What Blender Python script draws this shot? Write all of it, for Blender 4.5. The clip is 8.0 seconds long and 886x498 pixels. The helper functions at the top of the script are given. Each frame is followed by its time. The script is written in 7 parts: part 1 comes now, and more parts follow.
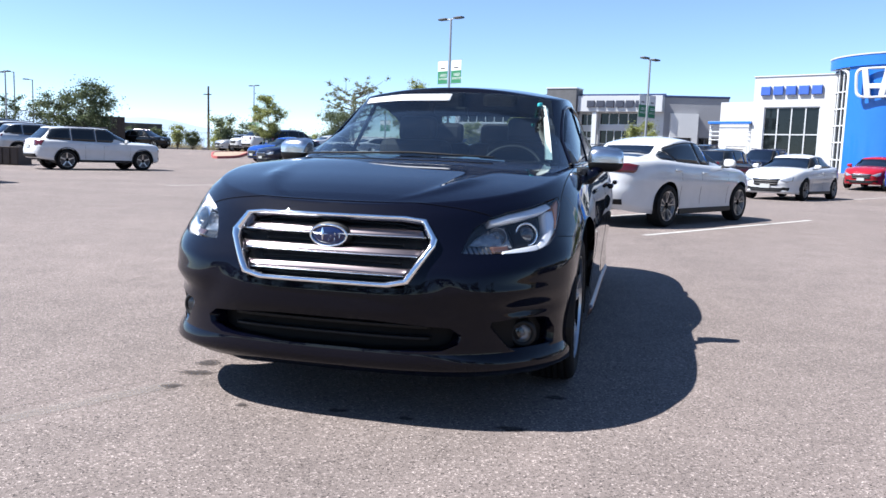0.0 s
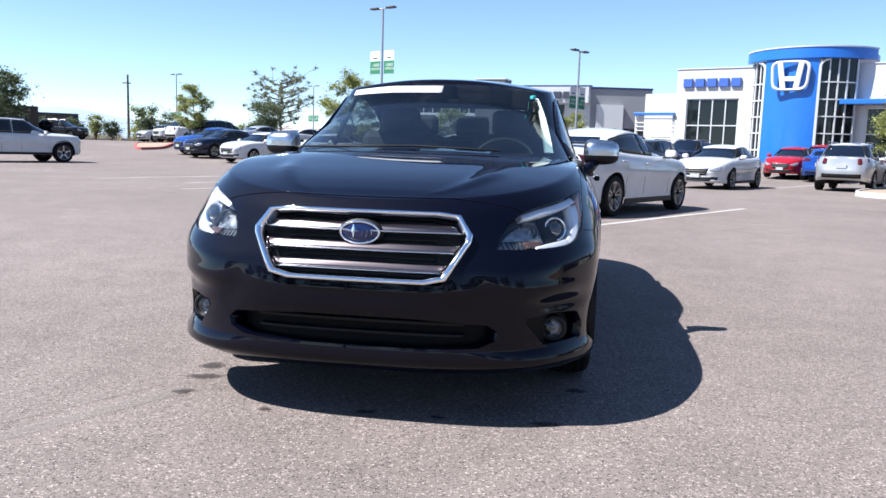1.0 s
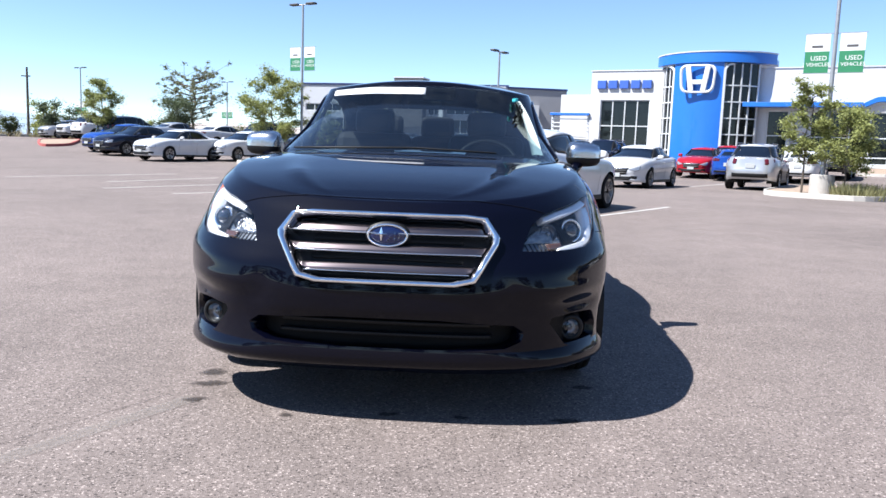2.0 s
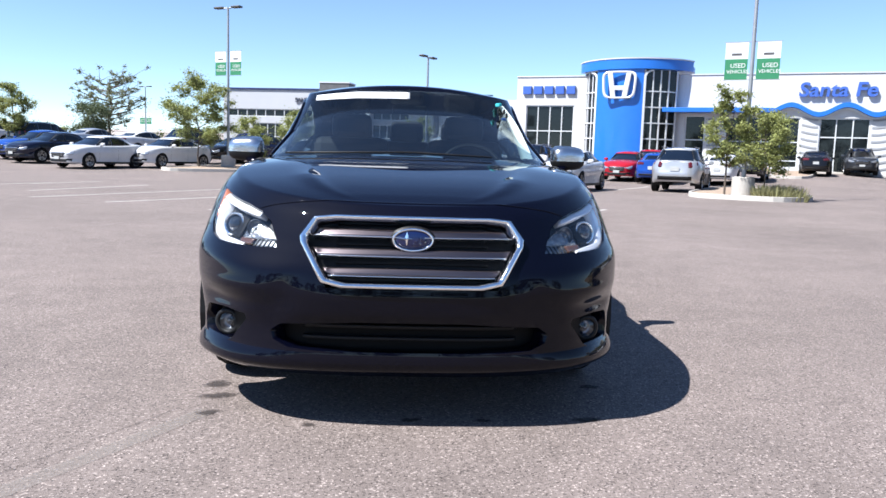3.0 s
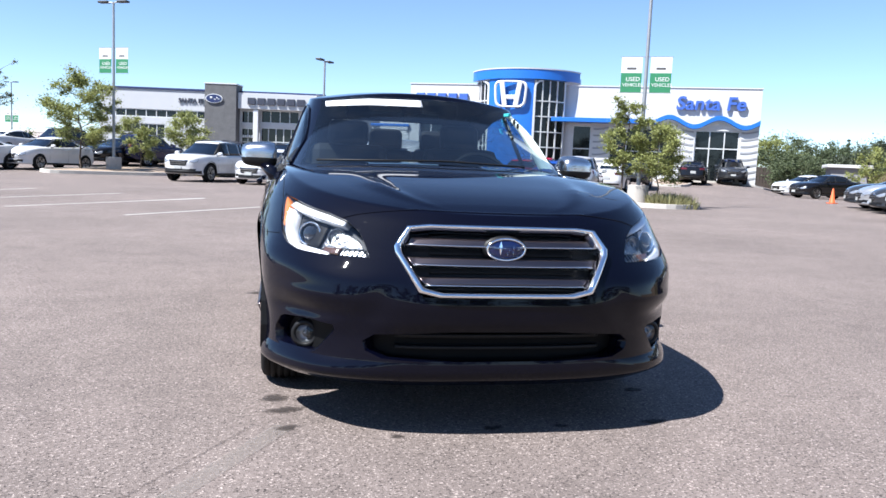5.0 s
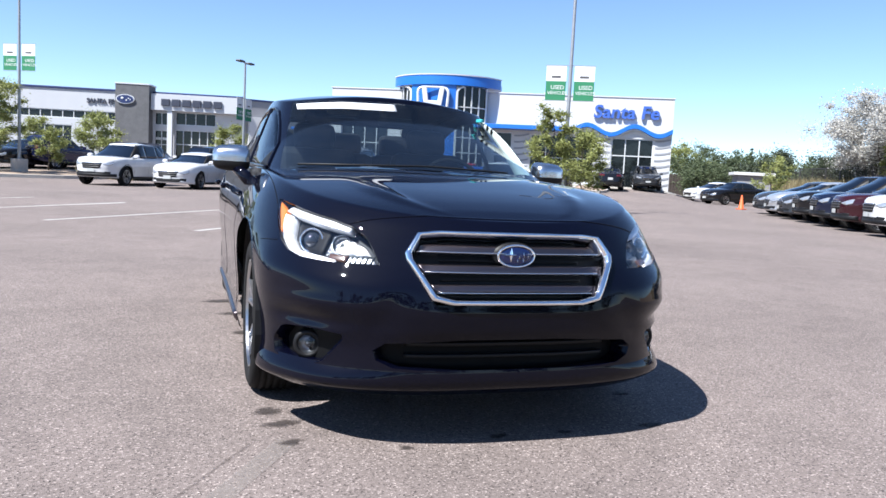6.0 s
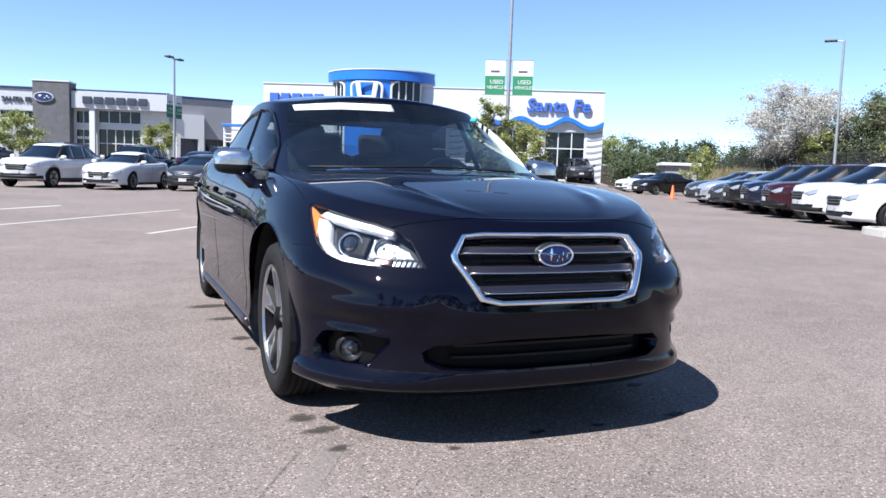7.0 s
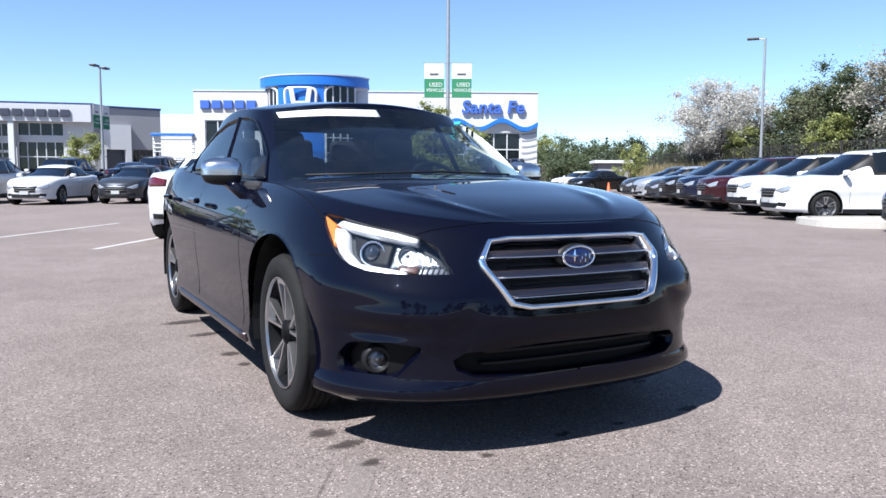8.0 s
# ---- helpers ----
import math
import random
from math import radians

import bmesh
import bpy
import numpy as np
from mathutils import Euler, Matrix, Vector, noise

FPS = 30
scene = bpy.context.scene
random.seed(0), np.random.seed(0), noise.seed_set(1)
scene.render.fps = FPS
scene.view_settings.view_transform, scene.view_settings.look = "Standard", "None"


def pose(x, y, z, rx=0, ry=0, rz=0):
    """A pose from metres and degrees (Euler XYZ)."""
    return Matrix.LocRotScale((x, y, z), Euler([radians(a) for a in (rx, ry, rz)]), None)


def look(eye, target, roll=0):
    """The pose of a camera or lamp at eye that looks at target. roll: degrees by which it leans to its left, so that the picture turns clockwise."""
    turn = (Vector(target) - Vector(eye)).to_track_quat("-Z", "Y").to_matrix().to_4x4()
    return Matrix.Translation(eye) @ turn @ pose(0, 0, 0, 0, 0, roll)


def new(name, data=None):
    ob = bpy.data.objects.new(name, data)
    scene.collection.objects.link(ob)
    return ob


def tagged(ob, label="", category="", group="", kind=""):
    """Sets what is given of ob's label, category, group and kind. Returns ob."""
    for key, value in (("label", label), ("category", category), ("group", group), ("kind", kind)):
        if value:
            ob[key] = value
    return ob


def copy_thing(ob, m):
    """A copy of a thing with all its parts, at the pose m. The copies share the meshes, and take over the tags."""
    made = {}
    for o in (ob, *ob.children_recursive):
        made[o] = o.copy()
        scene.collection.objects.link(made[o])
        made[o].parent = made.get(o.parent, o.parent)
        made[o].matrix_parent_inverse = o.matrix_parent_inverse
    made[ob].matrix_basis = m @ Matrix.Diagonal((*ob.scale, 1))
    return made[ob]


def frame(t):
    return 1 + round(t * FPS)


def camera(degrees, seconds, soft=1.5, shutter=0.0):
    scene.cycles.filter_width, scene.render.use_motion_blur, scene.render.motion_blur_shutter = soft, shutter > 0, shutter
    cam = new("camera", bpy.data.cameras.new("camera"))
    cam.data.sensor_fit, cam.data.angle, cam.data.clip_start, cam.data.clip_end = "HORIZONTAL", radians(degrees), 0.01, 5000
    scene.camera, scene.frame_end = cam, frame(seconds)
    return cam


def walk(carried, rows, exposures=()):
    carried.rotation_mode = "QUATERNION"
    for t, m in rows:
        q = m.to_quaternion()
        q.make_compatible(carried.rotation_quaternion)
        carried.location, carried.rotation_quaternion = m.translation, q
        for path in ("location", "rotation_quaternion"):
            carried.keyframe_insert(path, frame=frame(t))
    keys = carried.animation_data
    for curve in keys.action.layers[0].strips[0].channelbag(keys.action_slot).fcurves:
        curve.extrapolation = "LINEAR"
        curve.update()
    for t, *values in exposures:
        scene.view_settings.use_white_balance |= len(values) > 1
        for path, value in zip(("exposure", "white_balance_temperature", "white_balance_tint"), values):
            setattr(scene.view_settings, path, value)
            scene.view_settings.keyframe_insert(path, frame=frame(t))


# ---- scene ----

# camera and its walk round the nose of the car
cam = camera(59.7, 8.0, soft=1.55)
PATH = [
    (0.0, (-0.076, 0.479, 0.994), (-0.182, 2.462, 0.756), 1.9),
    (0.5, (-0.278, 0.502, 0.989), (-0.288, 2.487, 0.743), 1.8),
    (1.0, (-0.461, 0.522, 0.996), (-0.379, 2.503, 0.740), 1.8),
    (1.5, (-0.663, 0.529, 0.993), (-0.471, 2.503, 0.734), 1.8),
    (2.0, (-0.862, 0.532, 1.001), (-0.562, 2.493, 0.748), 2.1),
    (3.5, (-1.388, 0.649, 0.980), (-0.830, 2.556, 0.752), 1.3),
    (4.0, (-1.579, 0.698, 0.980), (-0.968, 2.588, 0.751), 1.1),
    (4.5, (-1.774, 0.744, 0.981), (-1.091, 2.611, 0.758), 1.8),
    (6.0, (-2.204, 0.991, 0.963), (-1.240, 2.733, 0.777), 2.9),
    (6.5, (-2.382, 1.088, 0.969), (-1.338, 2.784, 0.780), 2.5),
    (7.0, (-2.550, 1.177, 0.975), (-1.437, 2.827, 0.782), 1.9),
    (7.5, (-2.656, 1.267, 0.973), (-1.479, 2.872, 0.781), 1.7),
    (8.0, (-2.783, 1.392, 0.976), (-1.536, 2.945, 0.794), 0.2),
]
walk(cam, [(t, look(eye, target, roll)) for t, eye, target, roll in PATH], ((0.0, 1.38, 6100, 10), (4.5, 1.38, 6100, 10), (6.0, 1.35, 6050, 10), (8.0, 1.31, 6000, 10)))

# daylight: clear sky and a high sun from the left
SUN = Vector((-0.718, -0.140, 1.0)).normalized()
world = bpy.data.worlds.new("sky")
scene.world = world
world.use_nodes = True
wn = world.node_tree
sky = wn.nodes.new("ShaderNodeTexSky")
sky.sky_type = "NISHITA"
sky.sun_disc = False
sky.sun_elevation = math.asin(SUN.z)
sky.sun_rotation = math.atan2(SUN.x, SUN.y)
sky.altitude = 2000
sky.air_density = 0.88
sky.dust_density = 0.0
sky.ozone_density = 2.2
wn.nodes["Background"].inputs["Strength"].default_value = 0.083
wn.links.new(sky.outputs["Color"], wn.nodes["Background"].inputs["Color"])
sun = new("sun", bpy.data.lights.new("sun", "SUN"))
sun.data.energy, sun.data.angle, sun.data.color = 5.0, radians(0.5), (1.0, 0.96, 0.9)
sun.matrix_world = look((0, 0, 30), Vector((0, 0, 30)) - SUN)

# ---- materials ----
def nodes_of(name):
    m = bpy.data.materials.new(name)
    m.use_nodes = True
    return m, m.node_tree, m.node_tree.nodes["Principled BSDF"]


def mat(name, rgb, rough=0.5, metal=0.0, vary=0.0, scale=4.0, bump=0.0, bump_scale=60.0, coat=0.0, rand=0.0, spec=0.5, space="Object"):
    """A plain surface with soft mottling at two scales, fine relief and, if asked, a tone of its own for each object."""
    m, nt, b = nodes_of(name)
    link, add = nt.links.new, nt.nodes.new
    b.inputs["Base Color"].default_value = (*rgb, 1)
    b.inputs["Roughness"].default_value = rough
    b.inputs["Metallic"].default_value = metal
    b.inputs["Coat Weight"].default_value = coat
    b.inputs["Coat Roughness"].default_value = 0.03
    b.inputs["Specular IOR Level"].default_value = spec
    co = add("ShaderNodeTexCoord").outputs[space]
    if vary or rand:
        n1, n2 = add("ShaderNodeTexNoise"), add("ShaderNodeTexNoise")
        for n, s in ((n1, scale), (n2, scale * 9)):
            n.inputs["Scale"].default_value = s
            n.inputs["Detail"].default_value = 5
            link(co, n.inputs["Vector"])
        mix = add("ShaderNodeMath")
        mix.operation = "ADD"
        link(n1.outputs["Fac"], mix.inputs[0])
        link(n2.outputs["Fac"], mix.inputs[1])
        ramp = add("ShaderNodeMapRange")
        ramp.inputs["From Min"].default_value, ramp.inputs["From Max"].default_value = 0.6, 1.4
        ramp.inputs["To Min"].default_value, ramp.inputs["To Max"].default_value = 1 - vary, 1 + vary
        link(mix.outputs[0], ramp.inputs["Value"])
        hsv = add("ShaderNodeHueSaturation")
        hsv.inputs["Color"].default_value = (*rgb, 1)
        if rand:
            info = add("ShaderNodeObjectInfo")
            r2 = add("ShaderNodeMapRange")
            r2.inputs["To Min"].default_value, r2.inputs["To Max"].default_value = 1 - rand, 1 + rand
            link(info.outputs["Random"], r2.inputs["Value"])
            mul = add("ShaderNodeMath")
            mul.operation = "MULTIPLY"
            link(ramp.outputs[0], mul.inputs[0])
            link(r2.outputs[0], mul.inputs[1])
            link(mul.outputs[0], hsv.inputs["Value"])
        else:
            link(ramp.outputs[0], hsv.inputs["Value"])
        link(hsv.outputs["Color"], b.inputs["Base Color"])
    if bump:
        n3, bp = add("ShaderNodeTexNoise"), add("ShaderNodeBump")
        n3.inputs["Scale"].default_value = bump_scale
        n3.inputs["Detail"].default_value = 6
        link(co, n3.inputs["Vector"])
        bp.inputs["Strength"].default_value = bump
        bp.inputs["Distance"].default_value = 0.02
        link(n3.outputs["Fac"], bp.inputs["Height"])
        link(bp.outputs["Normal"], b.inputs["Normal"])
    return m


def car_paint(name, rgb, rough=0.35, metal=0.0, ior=1.45, coat=1.0):
    m, nt, b = nodes_of(name)
    link, add = nt.links.new, nt.nodes.new
    b.inputs["Roughness"].default_value = rough
    b.inputs["Metallic"].default_value = metal
    b.inputs["Coat Weight"].default_value = coat
    b.inputs["Coat Roughness"].default_value = 0.025
    b.inputs["Specular IOR Level"].default_value = 0.02
    b.inputs["Coat IOR"].default_value = ior
    co = add("ShaderNodeTexCoord").outputs["Object"]
    n = add("ShaderNodeTexNoise")
    n.inputs["Scale"].default_value, n.inputs["Detail"].default_value = 3.0, 6
    link(co, n.inputs["Vector"])
    hsv, mr = add("ShaderNodeHueSaturation"), add("ShaderNodeMapRange")
    mr.inputs["To Min"].default_value, mr.inputs["To Max"].default_value = 0.85, 1.15
    hsv.inputs["Color"].default_value = (*rgb, 1)
    link(n.outputs["Fac"], mr.inputs["Value"])
    link(mr.outputs[0], hsv.inputs["Value"])
    link(hsv.outputs["Color"], b.inputs["Base Color"])
    # a film of dust dulls the gloss here and there
    film, dr = add("ShaderNodeTexNoise"), add("ShaderNodeMapRange")
    film.inputs["Scale"].default_value, film.inputs["Detail"].default_value = 9.0, 8
    link(co, film.inputs["Vector"])
    dr.inputs["From Min"].default_value, dr.inputs["From Max"].default_value = 0.45, 0.75
    dr.inputs["To Min"].default_value, dr.inputs["To Max"].default_value = 0.005, 0.03
    link(film.outputs["Fac"], dr.inputs["Value"])
    link(dr.outputs[0], b.inputs["Coat Roughness"])
    return m


def glass_mat(name, tint, ior=1.7, rough=0.0, film=0.0):
    """Sheet glass: tinted see-through, with a mirror gloss that grows at grazing sight."""
    m, nt, b = nodes_of(name)
    link, add = nt.links.new, nt.nodes.new
    nt.nodes.remove(b)
    t, g, mx, lw = add("ShaderNodeBsdfTransparent"), add("ShaderNodeBsdfGlossy"), add("ShaderNodeMixShader"), add("ShaderNodeLayerWeight")
    t.inputs["Color"].default_value = (*tint, 1)
    g.inputs["Roughness"].default_value = rough
    lw.inputs["Blend"].default_value = 0.5
    f0 = ((ior - 1) / (ior + 1)) ** 2
    pw, fr = add("ShaderNodeMath"), add("ShaderNodeMath")
    pw.operation, fr.operation = "POWER", "MULTIPLY_ADD"
    pw.inputs[1].default_value = 5.0
    fr.inputs[1].default_value, fr.inputs[2].default_value = 1 - f0, f0
    link(lw.outputs["Facing"], pw.inputs[0])
    link(pw.outputs[0], fr.inputs[0])
    link(fr.outputs[0], mx.inputs[0])
    link(t.outputs[0], mx.inputs[1])
    link(g.outputs[0], mx.inputs[2])
    if film:
        # a thin pale diffuse film, uneven by noise
        n, mr, df, m2 = add("ShaderNodeTexNoise"), add("ShaderNodeMapRange"), add("ShaderNodeBsdfDiffuse"), add("ShaderNodeMixShader")
        n.inputs["Scale"].default_value, n.inputs["Detail"].default_value, n.inputs["Distortion"].default_value = 7.0, 8, 0.6
        link(add("ShaderNodeTexCoord").outputs["Object"], n.inputs["Vector"])
        mr.inputs["From Min"].default_value, mr.inputs["From Max"].default_value = 0.42, 0.75
        mr.inputs["To Min"].default_value, mr.inputs["To Max"].default_value = film * 0.12, film
        df.inputs["Color"].default_value = (0.58, 0.60, 0.62, 1)
        link(n.outputs["Fac"], mr.inputs["Value"])
        link(mr.outputs[0], m2.inputs[0])
        link(mx.outputs[0], m2.inputs[1])
        link(df.outputs[0], m2.inputs[2])
        mx = m2
    link(mx.outputs[0], nt.nodes["Material Output"].inputs["Surface"])
    return m


def asphalt_mat():
    """Worn asphalt: pale and dark chips, broad tonal patches, hairline cracks, a grainy relief."""
    m, nt, b = nodes_of("asphalt")
    link, add = nt.links.new, nt.nodes.new
    co = add("ShaderNodeTexCoord").outputs["Object"]

    def tex(kind, scale, detail=4):
        n = add(kind)
        n.inputs["Scale"].default_value = scale
        if kind == "ShaderNodeTexNoise":
            n.inputs["Detail"].default_value = detail
        link(co, n.inputs["Vector"])
        return n

    chips, fine, patch, streak = tex("ShaderNodeTexVoronoi", 165), tex("ShaderNodeTexNoise", 300, 3), tex("ShaderNodeTexNoise", 0.35, 6), tex("ShaderNodeTexNoise", 2.6, 8)
    ramp = add("ShaderNodeValToRGB")
    e = ramp.color_ramp.elements
    e[0].position, e[0].color = 0.0, (0.034, 0.027, 0.025, 1)
    e[1].position, e[1].color = 1.0, (0.370, 0.310, 0.283, 1)
    for p, c in ((0.10, (0.100, 0.081, 0.073, 1)), (0.22, (0.140, 0.114, 0.103, 1)), (0.80, (0.170, 0.139, 0.127, 1)), (0.90, (0.205, 0.170, 0.155, 1))):
        k = e.new(p)
        k.color = c
    bw = add("ShaderNodeSeparateColor")
    link(chips.outputs["Color"], bw.inputs[0])
    link(bw.outputs[0], ramp.inputs[0])
    tone = add("ShaderNodeMapRange")
    tone.inputs["From Min"].default_value, tone.inputs["From Max"].default_value = 0.3, 0.7
    tone.inputs["To Min"].default_value, tone.inputs["To Max"].default_value = 0.86, 1.12
    link(patch.outputs["Fac"], tone.inputs["Value"])
    tone2 = add("ShaderNodeMapRange")
    tone2.inputs["From Min"].default_value, tone2.inputs["From Max"].default_value = 0.3, 0.7
    tone2.inputs["To Min"].default_value, tone2.inputs["To Max"].default_value = 0.9, 1.1
    link(streak.outputs["Fac"], tone2.inputs["Value"])
    mul = add("ShaderNodeMath")
    mul.operation = "MULTIPLY"
    link(tone.outputs[0], mul.inputs[0])
    link(tone2.outputs[0], mul.inputs[1])
    hsv = add("ShaderNodeHueSaturation")
    link(ramp.outputs[0], hsv.inputs["Color"])
    link(mul.outputs[0], hsv.inputs["Value"])
    link(hsv.outputs[0], b.inputs["Base Color"])
    b.inputs["Roughness"].default_value = 0.85
    b.inputs["Specular IOR Level"].default_value = 0.3
    bp = add("ShaderNodeBump")
    bp.inputs["Strength"].default_value, bp.inputs["Distance"].default_value = 0.5, 0.004
    h = add("ShaderNodeMath")
    h.operation = "ADD"
    link(chips.outputs["Distance"], h.inputs[0])
    link(fine.outputs["Fac"], h.inputs[1])
    link(h.outputs[0], bp.inputs["Height"])
    link(bp.outputs[0], b.inputs["Normal"])
    return m


ASPHALT = asphalt_mat()
PAINT_BLACK = car_paint("black_paint", (0.0008, 0.0011, 0.0052), rough=0.55, metal=0.0, ior=1.31)
PAINT = {
    "white": car_paint("white_paint", (0.51, 0.51, 0.515)),
    "black": car_paint("glossy_black_paint", (0.00616, 0.00616, 0.0077)),
    "grey": car_paint("dark_grey_paint", (0.035, 0.038, 0.045), metal=0.3),
    "silver": car_paint("silver_paint", (0.42, 0.43, 0.45), metal=0.6),
    "blue": car_paint("bright_blue_paint", (0.00924, 0.0462, 0.231)),
    "indigo": car_paint("indigo_paint", (0.0108, 0.0123, 0.0462)),
    "navy": car_paint("navy_paint", (0.00616, 0.00924, 0.0246)),
    "red": car_paint("red_paint", (0.277, 0.00924, 0.0193)),
    "maroon": car_paint("maroon_paint", (0.0246, 0.00462, 0.0077)),
}
GLASS_SIDE = glass_mat("tinted_side_glass", (0.62, 0.67, 0.68), 2.0)
GLASS_REAR = glass_mat("tinted_rear_glass", (0.58, 0.61, 0.63))
GLASS_SKY = glass_mat("sloping_car_glass", (0.06, 0.065, 0.07), 3.1)
GLASS_FAR = mat("smoked_glass", (0.00616, 0.0077, 0.00924), rough=0.03, spec=0.6)
GLASS_SCREEN = glass_mat("windscreen_glass", (0.60, 0.70, 0.73), 1.72, film=0.006)
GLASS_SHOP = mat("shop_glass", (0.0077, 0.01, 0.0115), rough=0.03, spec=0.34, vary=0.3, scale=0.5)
GLASS_CLEAR = glass_mat("clear_lens", (0.92, 0.93, 0.94))
CHROME = mat("chrome", (0.86, 0.87, 0.88), rough=0.06, metal=1.0)
SATIN = mat("satin_metal", (0.150, 0.125, 0.132), rough=0.30, metal=1.0)
SATIN_BRIGHT = mat("silver_mirror_cap", (0.62, 0.63, 0.65), rough=0.24, metal=1.0)
ALLOY = mat("machined_alloy", (0.56, 0.56, 0.57), rough=0.28, metal=1.0, vary=0.05, scale=20)
ALLOY_GREY = mat("grey_alloy_barrel", (0.16, 0.16, 0.165), rough=0.4, metal=0.6, vary=0.2, scale=20)
ALLOY_DARK = mat("gunmetal_paint", (0.00462, 0.00462, 0.00539), rough=0.6, spec=0.06)
RUBBER = mat("tyre_rubber", (0.01, 0.00963, 0.00963), spec=0.2, rough=0.8, vary=0.3, scale=12, bump=0.15, bump_scale=120)
PLASTIC = mat("black_plastic", (0.0077, 0.0077, 0.00847), spec=0.25, rough=0.5, vary=0.15, scale=15, bump=0.05, bump_scale=300)
PLASTIC_GREY = mat("grey_plastic", (0.077, 0.0732, 0.0732), rough=0.4, vary=0.1, scale=20)
LAMP_RED = mat("tail_lamp_red", (0.080, 0.0040, 0.0070), rough=0.12, coat=0.6)
LAMP_AMBER = mat("amber_reflector", (0.578, 0.169, 0.0231), rough=0.15, coat=0.6)
LAMP_WHITE = mat("lamp_reflector", (0.82, 0.83, 0.85), rough=0.40, metal=0.5, coat=0.5)
LAMP_CAR = mat("parked_car_headlamp", (0.42, 0.43, 0.45), rough=0.18, metal=0.6, coat=1.0, vary=0.3, scale=9)
LAMP_GREY = mat("grey_lamp_housing", (0.030, 0.033, 0.038), rough=0.5, spec=0.15, metal=0.0, vary=0.15, scale=30)
LAMP_CHROME = mat("satin_lamp_chrome", (0.20, 0.21, 0.225), rough=0.28, metal=0.9, vary=0.25, scale=60)
LAMP_FACET = mat("faceted_lamp_chrome", (0.27, 0.28, 0.295), rough=0.24, metal=0.9, vary=0.4, scale=45, bump=0.5, bump_scale=60)
LAMP_DULL = mat("dull_amber_lens", (0.077, 0.0385, 0.027), rough=0.15, coat=0.5)
DARK_LENS = mat("dark_lens", (0.0154, 0.0193, 0.027), rough=0.05, coat=1.0)
SEAM = mat("panel_gap", (0.00154, 0.00154, 0.00154), rough=0.7, spec=0.1)
SEAM_SOFT = mat("deep_black_plastic", (0.00308, 0.00308, 0.00346), rough=0.55, spec=0.15, vary=0.2, scale=20)
PLATE = mat("number_plate_white", (0.385, 0.393, 0.385), rough=0.4, vary=0.06, scale=8)
INTERIOR = mat("dark_interior", (0.0115, 0.0115, 0.0131), rough=0.75, vary=0.25, scale=10)
LINE_WHITE = mat("worn_white_paint", (0.38, 0.365, 0.345), rough=0.8, vary=0.25, scale=7, bump=0.2, bump_scale=140, space="Object")
CONCRETE = mat("concrete", (0.37, 0.347, 0.316), rough=0.9, vary=0.14, scale=1.4, bump=0.2, bump_scale=40)
CURB_RED = mat("red_curb_paint", (0.323, 0.077, 0.0693), rough=0.8, vary=0.25, scale=5)
GRAVEL = mat("buff_gravel", (0.277, 0.208, 0.154), rough=0.95, vary=0.3, scale=6, bump=0.5, bump_scale=30)
STUCCO = mat("white_stucco", (0.508, 0.508, 0.508), rough=0.85, vary=0.04, scale=0.8, bump=0.1, bump_scale=90)
STUCCO_GREY = mat("grey_stucco", (0.231, 0.231, 0.246), rough=0.85, vary=0.06, scale=0.8, bump=0.1, bump_scale=90)
PANEL_GREY = mat("pale_grey_panel", (0.447, 0.454, 0.47), rough=0.5, vary=0.04, scale=1.0)
STONE = mat("dark_stacked_stone", (0.0924, 0.0924, 0.0963), rough=0.85, vary=0.25, scale=2.0, bump=0.4, bump_scale=20, rand=0.2)
BLUE = mat("blue_enamel_panel", (0.0115, 0.123, 0.477), rough=0.4, vary=0.05, scale=0.6, coat=0.3)
BLUE_SIGN = mat("blue_sign_face", (0.0462, 0.108, 0.4), rough=0.4, vary=0.04, scale=3)
BADGE_BLUE = mat("deep_blue_enamel", (0.00462, 0.0108, 0.0577), rough=0.15, coat=0.5)
NAVY = mat("navy_trim", (0.0154, 0.027, 0.0924), rough=0.45, vary=0.05, scale=2)
SIGN_DARK = mat("dark_sign_face", (0.0385, 0.0423, 0.0616), rough=0.4, vary=0.05, scale=3)
SIGN_WHITE = mat("white_sign_face", (0.539, 0.547, 0.554), rough=0.35, vary=0.03, scale=3)
WAVE_SHADOW = mat("grey_wave_shadow", (0.262, 0.269, 0.285), rough=0.7, vary=0.06, scale=3)
STEEL = mat("galvanised_steel", (0.30, 0.31, 0.32), rough=0.5, metal=0.6, vary=0.12, scale=6)
BRONZE = mat("dark_bronze_steel", (0.0347, 0.0323, 0.0308), rough=0.5, vary=0.15, scale=6)
BROWN_BOX = mat("brown_painted_timber", (0.0462, 0.0347, 0.0293), rough=0.8, vary=0.2, scale=3)
BANNER_WHITE = mat("white_banner_cloth", (0.601, 0.608, 0.601), rough=0.8, vary=0.05, scale=5)
BANNER_GREEN = mat("green_banner_cloth", (0.0231, 0.169, 0.077), rough=0.8, vary=0.08, scale=5)
BARK = mat("bark", (0.0924, 0.0732, 0.0577), rough=0.95, vary=0.3, scale=8, bump=0.5, bump_scale=40)
SOIL = mat("dry_earth", (0.216, 0.162, 0.115), rough=0.95, vary=0.25, scale=0.4, bump=0.3, bump_scale=6)


